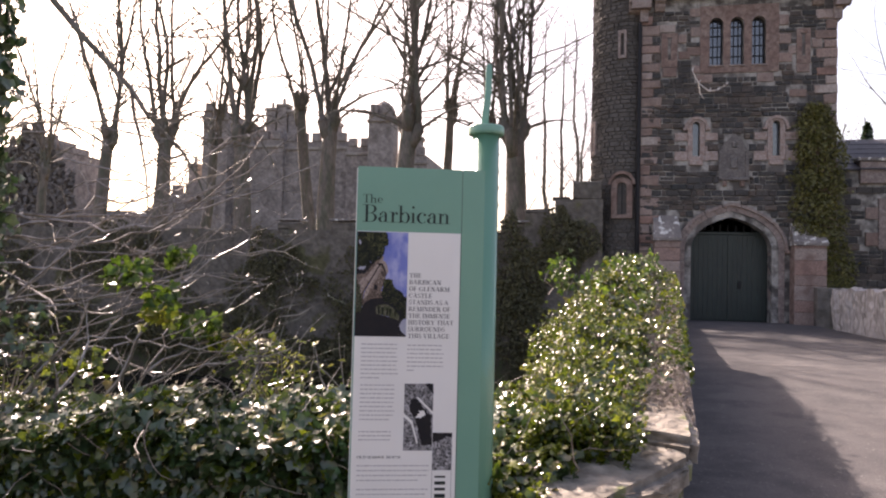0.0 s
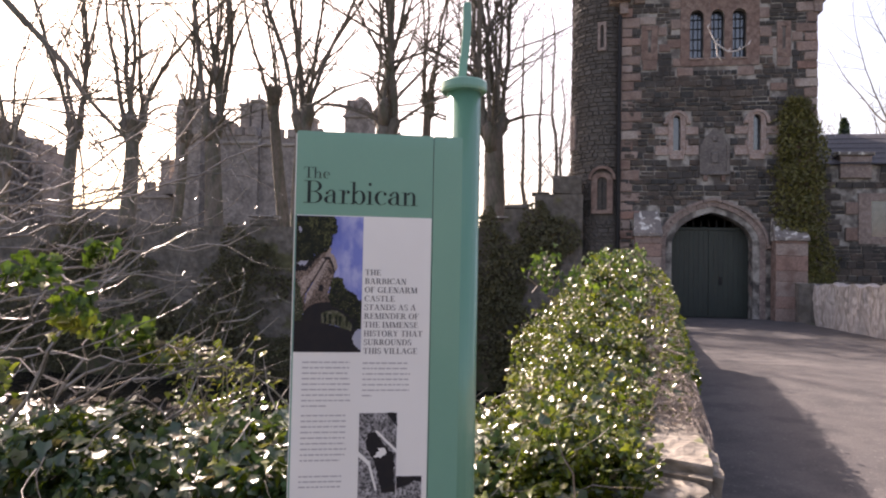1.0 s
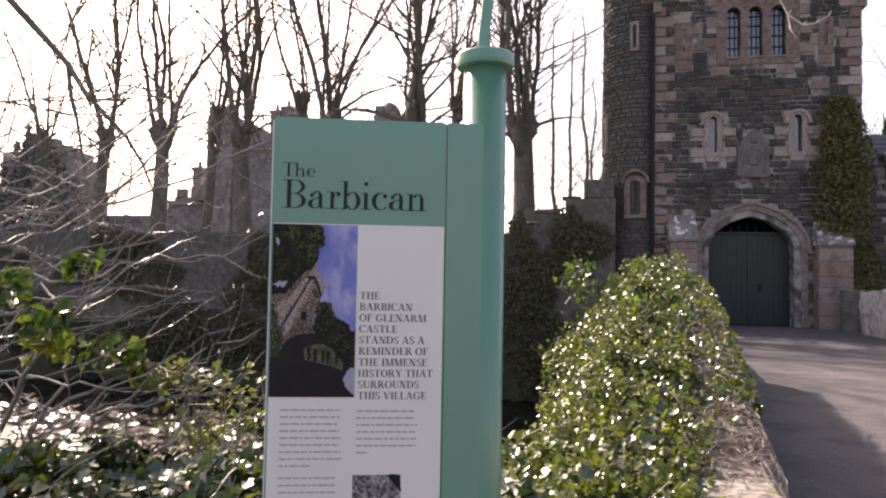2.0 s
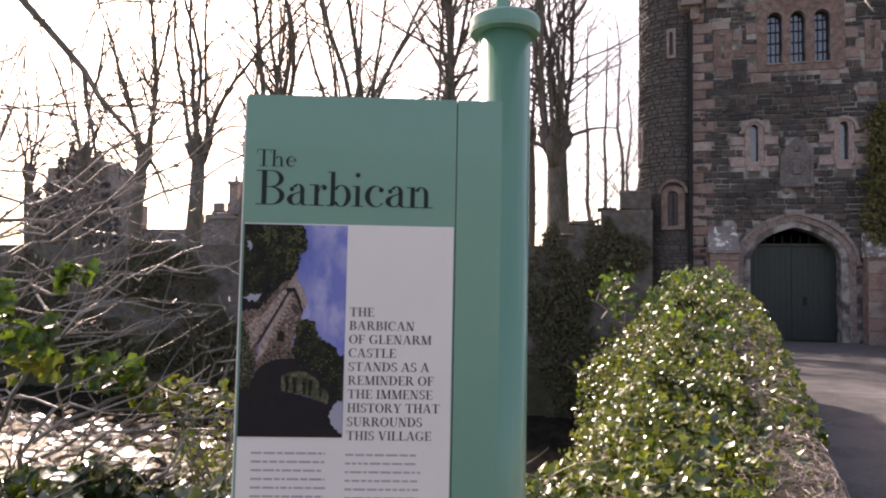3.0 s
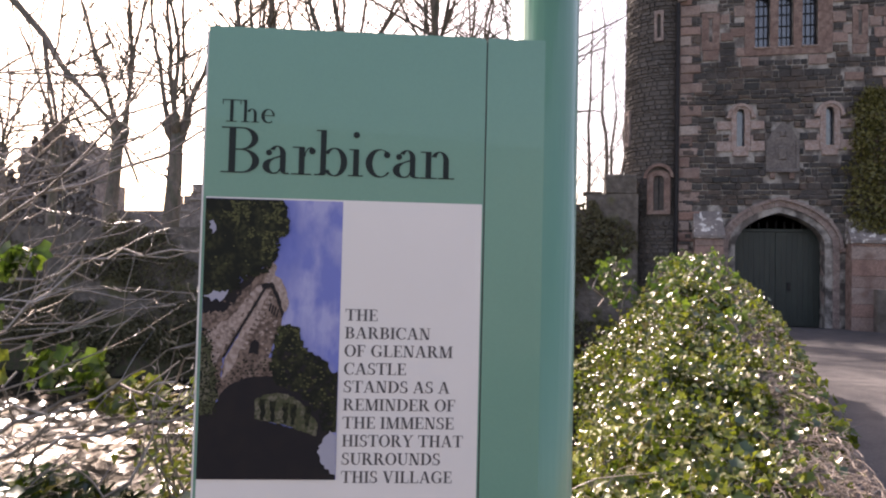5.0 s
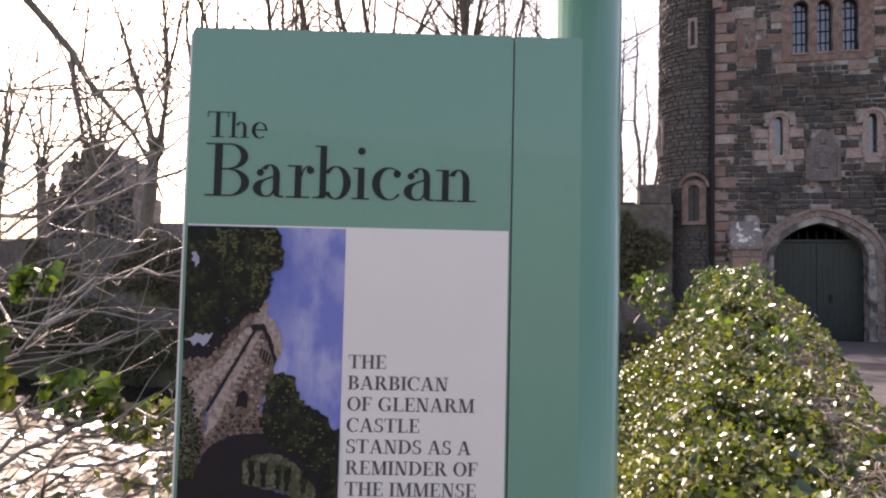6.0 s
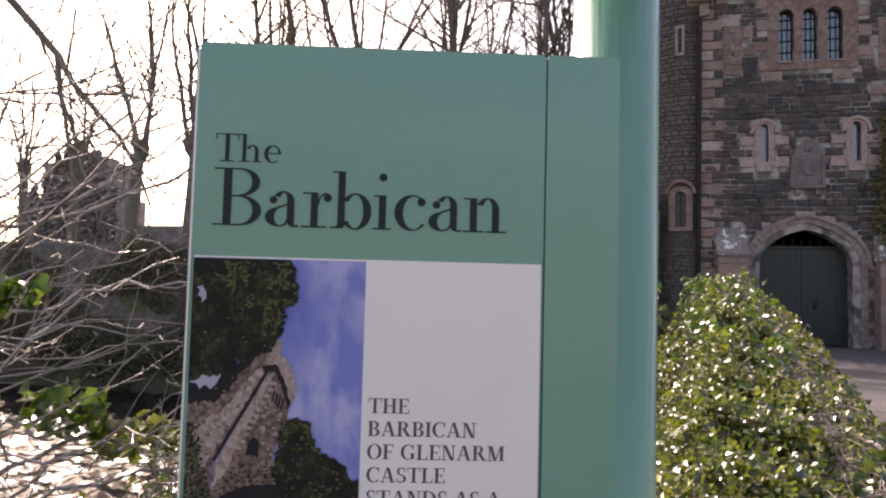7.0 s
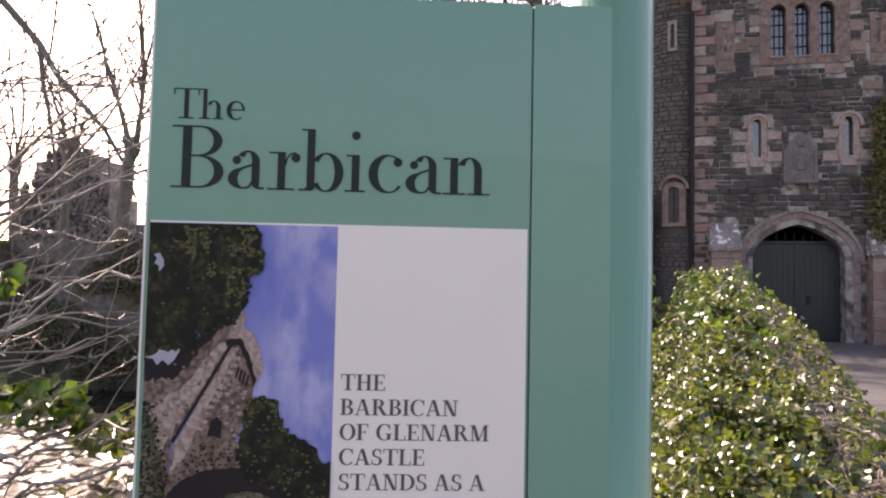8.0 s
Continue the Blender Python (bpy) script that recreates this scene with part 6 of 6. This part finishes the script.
ph_patch("sunlit_bank", [(0.405, 0.785), (0.40, 0.72), (0.46, 0.70), (0.56, 0.692), (0.68, 0.705), (0.78, 0.745), (0.86, 0.80), (0.85, 0.845), (0.62, 0.805)], 2.1, M_PHLIT, 0.0012, 10)
for k, u in enumerate((0.435, 0.51, 0.60, 0.655, 0.76)):
    ph_patch("tree_stem", [(u, 0.712 + 0.006 * k), (u + 0.05, 0.715 + 0.006 * k), (u + 0.035, 0.79 + 0.005 * k), (u + 0.012, 0.79 + 0.005 * k)], 2.3, M_PHTREE, 0.0015, 30 + k)
ph_patch("water_glint", [(0.90, 0.855), (0.95, 0.825), (1.0, 0.85), (1.0, 0.99), (0.92, 0.96), (0.86, 0.90)], 2.2, M_PHPALE, 0.002, 11)
ph_patch("bank_picture", [(0.0, 0.48), (0.06, 0.50), (0.12, 0.62), (0.14, 0.70), (0.12, 0.78), (0.0, 0.80)], 1.8, M_PHLIT, 0.004, 12)
dabs("bank_growth", 420, in_shape([(0.0, 0.46), (0.07, 0.48), (0.15, 0.66), (0.12, 0.78), (0.0, 0.78)], 0.0, 0.16, 0.45, 0.79), 0.0019, 1.95, M_PHTREE, 74, 0.8)
ph_patch("canopy", CANOPY, 2.4, M_PHTREE, 0.004, 3)
dabs("canopy_edge", 170, lambda g: (lambda k, t: (CANOPY[k][0] + (CANOPY[k + 1][0] - CANOPY[k][0]) * t + g.gauss(0, 0.012), CANOPY[k][1] + (CANOPY[k + 1][1] - CANOPY[k][1]) * t + g.gauss(0, 0.006)))(g.randrange(1, 15), g.random()), 0.0040, 2.45, M_PHTREE, 75, 0.8)
ph_patch("sky_gap", [(0.02, 0.352), (0.06, 0.340), (0.09, 0.325), (0.13, 0.335), (0.19, 0.325), (0.16, 0.358), (0.13, 0.372), (0.10, 0.358), (0.07, 0.372), (0.05, 0.356)], 2.6, M_PHPALE, 0.001, 4)
ph_patch("sky_gap", [(0.03, 0.085), (0.06, 0.08), (0.085, 0.115), (0.06, 0.13)], 2.6, M_PHPALE, 0.002, 5)
dabs("canopy_light", 1500, in_shape(CANOPY, 0.02, 0.60, 0.01, 0.24, lambda u, v, g: noise.noise((u * 16, v * 26, 1)) > 0.0 and ((u > 0.42 and v < 0.22) or (0.12 < u < 0.36 and v < 0.03 + 0.40 * (u - 0.08)) or g.random() < 0.06)), 0.0021, 2.7, M_PHLEAF, 76, 0.8)
dabs("bush_light", 1100, in_shape(BUSH, 0.52, 1.0, 0.44, 0.80, lambda u, v, g: noise.noise((u * 18, v * 30, 3)) > -0.1 and (v < 0.54 or g.random() < 0.25)), 0.0020, 2.3, M_PHLEAF, 77, 0.75)
dabs("bush_dark", 90, in_shape(BUSH, 0.55, 1.0, 0.52, 0.80), 0.0040, 2.35, M_PHDARK, 78, 0.75)


# heading, drawn as letters with thick stems and hairline serifs
class Glyphs:
    def __init__(self, u0, z0, unit):
        self.b, self.u0, self.z0, self.k, self.x = Bag(), u0, z0, unit, 0.0

    def pt(self, x, z):
        return (self.u0 + (self.x + x) * self.k, -0.0009, self.z0 + z * self.k)

    def poly(self, pts):
        self.b.add([self.pt(x, z) for x, z in pts], [tuple(range(len(pts)))])

    def bar(self, x0, x1, z0, z1):
        self.poly([(x0, z0), (x1, z0), (x1, z1), (x0, z1)])

    def bowl(self, cx, cz, rx, rz, ix, iz, a0, a1, icx=None, n=26):
        """A stroke between two ellipses from angle a0 to a1."""
        icx = cx if icx is None else icx
        for i in range(n):
            s, t = (math.radians(a0 + (a1 - a0) * k / n) for k in (i, i + 1))
            self.poly([(icx + ix * math.cos(s), cz + iz * math.sin(s)), (cx + rx * math.cos(s), cz + rz * math.sin(s)), (cx + rx * math.cos(t), cz + rz * math.sin(t)), (icx + ix * math.cos(t), cz + iz * math.sin(t))])

    def dot(self, cx, cz, r):
        self.poly([(cx + r * math.cos(2 * math.pi * i / 20), cz + r * math.sin(2 * math.pi * i / 20)) for i in range(20)])

    def line(self, x0, z0, x1, z1, w):
        dx, dz = x1 - x0, z1 - z0
        l = math.hypot(dx, dz)
        ox, oz = -dz / l * w / 2, dx / l * w / 2
        self.poly([(x0 - ox, z0 - oz), (x1 - ox, z1 - oz), (x1 + ox, z1 + oz), (x0 + ox, z0 + oz)])

    def cap_b(self):
        self.bar(38, 70, 0, 225), self.bar(0, 105, 219, 225), self.bar(0, 105, 0, 6), self.bar(70, 105, 113, 119)
        self.bowl(100, 170, 78, 55, 47, 49, -90, 90), self.bowl(100, 59, 86, 59, 52, 53, -90, 90)

    def low_a(self):
        self.bar(84, 112, 22, 98), self.bowl(70, 98, 42, 42, 14, 36, 0, 150), self.dot(30, 104, 15)
        self.bowl(52, 38, 52, 38, 22, 32, 95, 300, 56), self.line(48, 75, 86, 88, 7)
        self.bowl(112, 24, 28, 24, 0, 18, 180, 270), self.bar(108, 130, 0, 7), self.line(74, 6, 86, 26, 7)

    def low_r(self):
        self.bar(36, 64, 0, 138), self.bar(0, 98, 0, 6), self.bar(4, 64, 132, 138), self.bowl(96, 90, 34, 48, 28, 42, 80, 180), self.dot(101, 118, 16)

    def low_b(self):
        self.bar(28, 56, 6, 225), self.bar(6, 56, 219, 225), self.bar(0, 30, 0, 6), self.bar(22, 50, 0, 12), self.bowl(98, 68, 62, 72, 32, 66, -145, 145, 96)

    def low_i(self):
        self.bar(24, 52, 0, 135), self.bar(0, 74, 0, 6), self.bar(4, 52, 129, 135), self.dot(38, 206, 16)

    def low_c(self):
        self.bowl(68, 69, 68, 71, 42, 65, 42, 320, 76), self.dot(106, 112, 16)

    def low_n(self):
        self.bar(28, 56, 0, 135), self.bar(2, 56, 129, 135), self.bar(0, 84, 0, 6), self.bar(116, 144, 0, 90), self.bar(92, 173, 0, 6), self.bowl(98, 88, 46, 50, 18, 44, 0, 155)

    def cap_t(self):
        self.bar(37, 53, 0, 110), self.bar(0, 90, 106, 110), self.bar(18, 72, 0, 4), self.bar(0, 4, 86, 110), self.bar(86, 90, 86, 110)

    def low_h(self):
        self.bar(12, 26, 0, 110), self.bar(0, 26, 106, 110), self.bar(0, 40, 0, 4), self.bar(60, 74, 0, 44), self.bar(48, 86, 0, 4), self.bowl(50, 42, 24, 26, 10, 22, 0, 155)

    def low_e(self):
        self.bowl(33, 34, 33, 35, 20, 31, 0, 312, 36), self.bar(14, 64, 34, 38)


G = Glyphs(0.0175, 1.8460, 0.3235 / 1148)
for offset, draw in ((0, G.cap_b), (202, G.low_a), (342, G.low_r), (455, G.low_b), (620, G.low_i), (705, G.low_c), (840, G.low_a), (975, G.low_n)):
    G.x = offset
    draw()
part("heading", G.b, M_INK, board, "heading that reads Barbican in dark serif letters")
G = Glyphs(0.0177, 1.9165, 0.3235 / 1148)
for offset, draw in ((0, G.cap_t), (92, G.low_h), (188, G.low_e)):
    G.x = offset
    draw()
part("heading", G.b, M_INK, board, "heading word The in dark serif letters")


class Capitals:
    """Upright serif capitals of height 1: thick stems, hairline bars and flat serifs, each drawn from polygons."""
    W, H = 0.165, 0.055

    def __init__(self):
        self.polys = []

    def bar(self, x0, x1, z0, z1):
        self.polys.append([(x0, z0), (x1, z0), (x1, z1), (x0, z1)])

    def foot(self, x0, x1):
        self.bar(x0, x1, 0, self.H)

    def head(self, x0, x1):
        self.bar(x0, x1, 1 - self.H, 1)

    def slant(self, x0, z0, x1, z1, w):
        h = w * math.hypot(x1 - x0, z1 - z0) / abs(z1 - z0) / 2
        self.polys.append([(x0 - h, z0), (x0 + h, z0), (x1 + h, z1), (x1 - h, z1)])

    def bowl(self, cx, cz, rx, rz, ix, iz, a0, a1, icx=None, n=20):
        icx = cx if icx is None else icx
        for i in range(n):
            a, b = (math.radians(a0 + (a1 - a0) * k / n) for k in (i, i + 1))
            self.polys.append([(icx + ix * math.cos(a), cz + iz * math.sin(a)), (cx + rx * math.cos(a), cz + rz * math.sin(a)), (cx + rx * math.cos(b), cz + rz * math.sin(b)), (icx + ix * math.cos(b), cz + iz * math.sin(b))])

    def stem(self, x, serif=True):
        self.bar(x, x + self.W, 0, 1)
        if serif:
            self.foot(x - 0.09, x + self.W + 0.09), self.head(x - 0.09, x + self.W + 0.09)

    def draw(self, ch):
        """Draws one letter and gives its width."""
        H = self.H
        if ch == "I":
            self.stem(0.09)
            return 0.345
        if ch == "H":
            self.stem(0.09), self.stem(0.57), self.bar(0.25, 0.58, 0.475, 0.53)
            return 0.825
        if ch == "T":
            self.bar(0.29, 0.29 + self.W, 0, 1), self.foot(0.19, 0.555), self.head(0, 0.745), self.bar(0, 0.045, 0.74, 1), self.bar(0.70, 0.745, 0.74, 1)
            return 0.745
        if ch in "EFL":
            self.stem(0.09)
            if ch != "F":
                self.foot(0.2, 0.63), self.bar(0.585, 0.63, 0, 0.26)
            if ch != "L":
                self.head(0.2, 0.60), self.bar(0.555, 0.60, 0.76, 1), self.bar(0.25, 0.47, 0.48, 0.53), self.bar(0.43, 0.47, 0.39, 0.62)
            return 0.65
        if ch in "BPR":
            self.stem(0.09), self.head(0.2, 0.36), self.bar(0.25, 0.36, 0.475, 0.525)
            self.bowl(0.35, 0.75, 0.27, 0.25, 0.11, 0.20, -90, 90)
            if ch == "B":
                self.foot(0.2, 0.36), self.bowl(0.35, 0.265, 0.325, 0.265, 0.155, 0.21, -90, 90)
                return 0.69
            self.slant(0.68, 0, 0.40, 0.52, 0.165), self.foot(0.60, 0.83)
            return 0.80
        if ch == "D":
            self.stem(0.09), self.head(0.2, 0.34), self.foot(0.2, 0.34), self.bowl(0.32, 0.5, 0.48, 0.5, 0.30, 0.445, -90, 90)
            return 0.81
        if ch == "O":
            self.bowl(0.41, 0.5, 0.41, 0.515, 0.235, 0.465, 0, 360, n=32)
            return 0.82
        if ch in "CG":
            self.bowl(0.41, 0.5, 0.41, 0.515, 0.26, 0.465, 42, 318, 0.435, 28), self.bar(0.665, 0.71, 0.66, 0.99)
            if ch == "G":
                self.bar(0.58, 0.58 + self.W, 0.05, 0.42), self.bar(0.49, 0.82, 0.38, 0.42)
                return 0.83
            return 0.74
        if ch == "A":
            self.slant(0.11, 0, 0.38, 1, H), self.slant(0.68, 0, 0.41, 1, 0.165), self.bar(0.19, 0.60, 0.30, 0.35), self.foot(0, 0.24), self.foot(0.54, 0.84)
            return 0.83
        if ch == "N":
            self.bar(0.11, 0.11 + H, 0, 1), self.bar(0.64, 0.64 + H, 0, 1), self.slant(0.60, 0, 0.19, 1, 0.165), self.foot(0, 0.27), self.head(0, 0.2), self.head(0.53, 0.80)
            return 0.80
        if ch == "M":
            self.bar(0.11, 0.11 + H, 0, 1), self.bar(0.74, 0.74 + self.W, 0, 1), self.slant(0.45, 0, 0.20, 1, 0.165), self.slant(0.47, 0, 0.78, 1, H)
            self.foot(0, 0.27), self.foot(0.66, 0.99), self.head(0, 0.2), self.head(0.78, 0.99)
            return 0.98
        if ch == "S":
            self.bowl(0.29, 0.745, 0.25, 0.265, 0.12, 0.205, 40, 250), self.bowl(0.29, 0.26, 0.27, 0.27, 0.13, 0.21, -140, 70)
            self.polys.append([(0.12, 0.60), (0.20, 0.50), (0.48, 0.38), (0.40, 0.50)])
            self.bar(0.455, 0.50, 0.70, 0.99), self.bar(0.02, 0.065, 0.01, 0.32)
            return 0.57
        if ch == "U":
            self.bar(0.09, 0.09 + self.W, 0.31, 1), self.bar(0.63, 0.63 + H, 0.31, 1), self.head(0, 0.345), self.head(0.53, 0.79)
            self.bowl(0.3875, 0.32, 0.2975, 0.335, 0.1875, 0.27, 180, 360, 0.4425)
            return 0.79
        if ch == "V":
            self.slant(0.43, 0, 0.16, 1, 0.165), self.slant(0.43, 0, 0.70, 1, H), self.head(0, 0.33), self.head(0.57, 0.83)
            return 0.83
        if ch == "Y":
            self.bar(0.32, 0.32 + self.W, 0, 0.46), self.slant(0.40, 0.40, 0.16, 1, 0.165), self.slant(0.42, 0.42, 0.68, 1, H), self.foot(0.22, 0.585), self.head(0, 0.33), self.head(0.55, 0.81)
            return 0.81
        return 0.26


def letters(text, u0, u1, z, height, material, parent, name="lettering"):
    """A line of serif capitals, u0 to u1 wide, standing on z."""
    done, x = [], 0.0
    for ch in text:
        pen = Capitals()
        w = pen.draw(ch)
        done += [[(x + a, b) for a, b in p] for p in pen.polys]
        x += w + 0.055
    k = (u1 - u0) / (x - 0.055)
    bag = Bag()
    for i, p in enumerate(done):
        bag.add([(u0 + a * k, -0.0017 - 0.00002 * (i % 12), z + b * height) for a, b in p], [tuple(range(len(p)))])
    return part(name, bag, material, parent)


LINES = [("THE", 0.239), ("BARBICAN", 0.3125), ("OF GLENARM", 0.344), ("CASTLE", 0.280), ("STANDS AS A", 0.341), ("REMINDER OF", 0.350), ("THE IMMENSE", 0.348), ("HISTORY THAT", 0.361), ("SURROUNDS", 0.330), ("THIS VILLAGE", 0.347)]
for i, (text, u1) in enumerate(LINES):
    letters(text, 0.1945, u1, 1.6455 - 0.0246 * i, 0.0160, M_INKGREY, sheet)
letters("OLD SCHOOL HOUSE", 0.0215, 0.181, 0.988, 0.009, M_INK, sheet)
# small print, too fine to read
rng = random.Random(17)


def small_print(u0, u1, z_top, z_bot, pitch, last=0.5):
    bag = Bag()
    n = int((z_top - z_bot) / pitch) + 1
    for i in range(n):
        z, u = z_top - i * pitch, u0
        end = u0 + (u1 - u0) * (last if i == n - 1 else rng.uniform(0.93, 1.0))
        while u < end:
            w = min(rng.uniform(0.005, 0.022), end - u)
            bag.add([(u, -0.0018, z), (u + w, -0.0018, z), (u + w, -0.0018, z + 0.0036), (u, -0.0018, z + 0.0036)], [(0, 1, 2, 3)])
            u += w + 0.0030
    part("small_print", bag, M_INKPALE, sheet)


small_print(0.026, 0.162, 1.398, 1.275, 0.0152)
small_print(0.1935, 0.330, 1.396, 1.290, 0.0152, 0.2)
small_print(0.026, 0.155, 1.250, 1.112, 0.0155, 0.85)
small_print(0.024, 0.145, 1.082, 1.040, 0.0145, 0.95)
small_print(0.022, 0.285, 0.960, 0.900, 0.0175, 0.85)
small_print(0.022, 0.285, 0.875, 0.350, 0.0175, 0.6)
# grey picture and dark strip
def grey(pts):
    """Places in the small picture, from fractions of its width and height."""
    return [(0.1875 + 0.106 * u, 1.258 - 0.242 * v) for u, v in pts]


p2 = flat("grey_picture", grey([(0, 0), (1, 0), (1, 1), (0, 1)]), 0.4, M_PHGREY, sheet)
p2["label"] = "small black and white picture"
flat("dark_shape", rough_edge(grey([(0.22, 0.24), (0.42, 0.22), (0.95, 0.50), (0.97, 0.92), (0.62, 0.92), (0.42, 0.55), (0.20, 0.40)]), 0.003, 0.008, 21), 0.8, M_PHDARK, p2)
flat("pale_shape", rough_edge(grey([(0.38, 0.50), (0.55, 0.44), (0.50, 0.40), (0.68, 0.40), (0.74, 0.46), (0.58, 0.52)]), 0.002, 0.006, 22), 1.1, M_SHEET, p2)
flat("pale_line", grey([(0.42, 0.21), (0.48, 0.20), (1.0, 0.42), (1.0, 0.46)]), 1.1, M_SHEET, p2)
flat("pale_line", grey([(0.0, 0.44), (0.30, 0.56), (0.50, 0.88), (0.46, 0.90), (0.26, 0.60), (0.0, 0.50)]), 1.1, M_SHEET, p2)
flat("dark_corner", rough_edge(grey([(0.72, 0.0), (1.0, 0.0), (1.0, 0.16)]), 0.002, 0.006, 24), 0.8, M_PHDARK, p2)
p3 = flat("strip_picture", [(0.2945, 1.081), (0.3665, 1.081), (0.3665, 0.780), (0.2945, 0.780)], 0.4, M_PHGREY, sheet)
flat("dark_band", rough_edge([(0.295, 1.080), (0.366, 1.080), (0.366, 1.062), (0.345, 1.068), (0.325, 1.055), (0.295, 1.045)], 0.002, 0.008, 23), 0.8, M_PHDARK, p3)
flat("pale_sheet", [(0.296, 0.945), (0.365, 0.945), (0.365, 0.782), (0.296, 0.782)], 0.8, M_SHEET, p3)
for z0, z1 in ((0.925, 0.918), (0.905, 0.893), (0.882, 0.872), (0.860, 0.845)):
    flat("dark_bar", [(0.305, z0), (0.345, z0), (0.345, z1), (0.305, z1)], 1.1, M_INK, p3)

# ---- single stones of the gatehouse front ----
def blocked(a, b, z0, z1):
    """True where a stone would run into an opening or a dressing."""
    m = 0.01
    for x0, x1, q0, q1 in ((5.30, 7.76, 8.46, 10.72), (5.93, 6.86, 4.70, 5.92), (6.1, 6.7, 5.92, 6.35), (4.06, 4.58, 8.70, 9.85), (8.30, 8.72, 8.70, 9.85), (3.85, 4.68, -1, 3.66), (8.12, 9.08, -1, 3.44), (4.68, 8.12, -1, 2.62)):
        if b > x0 + m and a < x1 - m and z1 > q0 + m and z0 < q1 - m:
            return True
    for x0, x1, q0, q1 in TEETH:
        if b > x0 + m and a < x1 - m and z1 > q0 + m and z0 < q1 - m:
            return True
    for c in SLITS:
        for x0, x1, q0, q1 in ((c - 0.30, c + 0.30, 5.38, 6.98), (c - 0.42, c + 0.42, 6.5, 6.85), (c - 0.69, c + 0.69, 6.20, 6.46), (c - 0.69, c + 0.69, 5.53, 5.84)):
            if b > x0 + m and a < x1 - m and z1 > q0 + m and z0 < q1 - m:
                return True
    for x in (a, (a + b) / 2, b):
        for z in (z0, z1):
            if z < 4.1 and z < 2.55 + 1.58 * rise_at((x - 6.34) / 1.73, 2.3, 0.25) and abs(x - 6.34) < 1.73:
                return True
    return False


rng = random.Random(21)
stone_meshes = [b.mesh("stone") for b in unit_stones(16, rng)]
for me in stone_meshes:
    me.materials.append(M_RUBBLE_O)
rest, singles = Bag(), 0
for a, b, z0, z1 in courses(GX0 + 0.02, GX1 - 0.02, GB - 0.1, 10.6, 0.12, 0.25, 0.15, 0.52, rng):
    # cut a stone short where a dressing stands in its way
    if blocked(a, b, z0, z1):
        for k in range(1, 6):
            d = (b - a) * k / 6
            if b - a - d > 0.1 and not blocked(a, b - d, z0, z1):
                b -= d
                break
            if b - a - d > 0.1 and not blocked(a + d, b, z0, z1):
                a += d
                break
        else:
            continue
    g = rng.uniform(0.006, 0.020)
    if singles < 300 and 2.6 < z0 < 8.3:
        place_stone(front, "stone", stone_meshes[singles % 16], a + g, b - g, z0 + g, z1 - g, GY, rng.uniform(0.015, 0.07))
        singles += 1
    else:
        rest.chamfer(a + g, b - g, GY - rng.uniform(0.015, 0.045), GY + 0.02, z0 + g, z1 - g, 0.012, 0.01, rng)
tagged(part("stonework", rest, M_RUBBLE_I, front), kind="stuff")
# quoins
quoin_meshes = [b.mesh("quoin") for b in unit_stones(4, rng)]
for me in quoin_meshes:
    me.materials.append(M_RED_O)
z, k = GB, 0
while z < 10.4:
    h = rng.uniform(0.26, 0.38)
    for side in (0, 1):
        l = (0.62, 0.36)[(k + side) % 2] + rng.uniform(-0.05, 0.05)
        x0, x1 = (GX0 - 0.02, GX0 + l) if side == 0 else (GX1 - l, GX1 + 0.02)
        place_stone(front, "quoin", quoin_meshes[k % 4], x0, x1, z + 0.006, z + h - 0.006, GY - 0.006, 0.05)
    z += h
    k += 1
# rubble of the lodge wall
rest = Bag()
for a, b, z0, z1 in courses(9.6, 16.0, 1.0, 5.4, 0.16, 0.30, 0.2, 0.55, rng):
    if not (b > 10.94 and a < 12.62 and z1 > 2.74 and z0 < 4.46) and not (b > 10.7 and a < 11.8 and z1 > 4.9):
        rest.chamfer(a + 0.012, b - 0.012, WY - rng.uniform(0.02, 0.05), WY + 0.02, z0 + 0.012, z1 - 0.012, 0.012, 0.01, rng)
lodge_wall = [o for o in wing.children if o.name.startswith("wall")][0]
tagged(part("stonework", rest, M_RUBBLE_I, lodge_wall), kind="stuff")
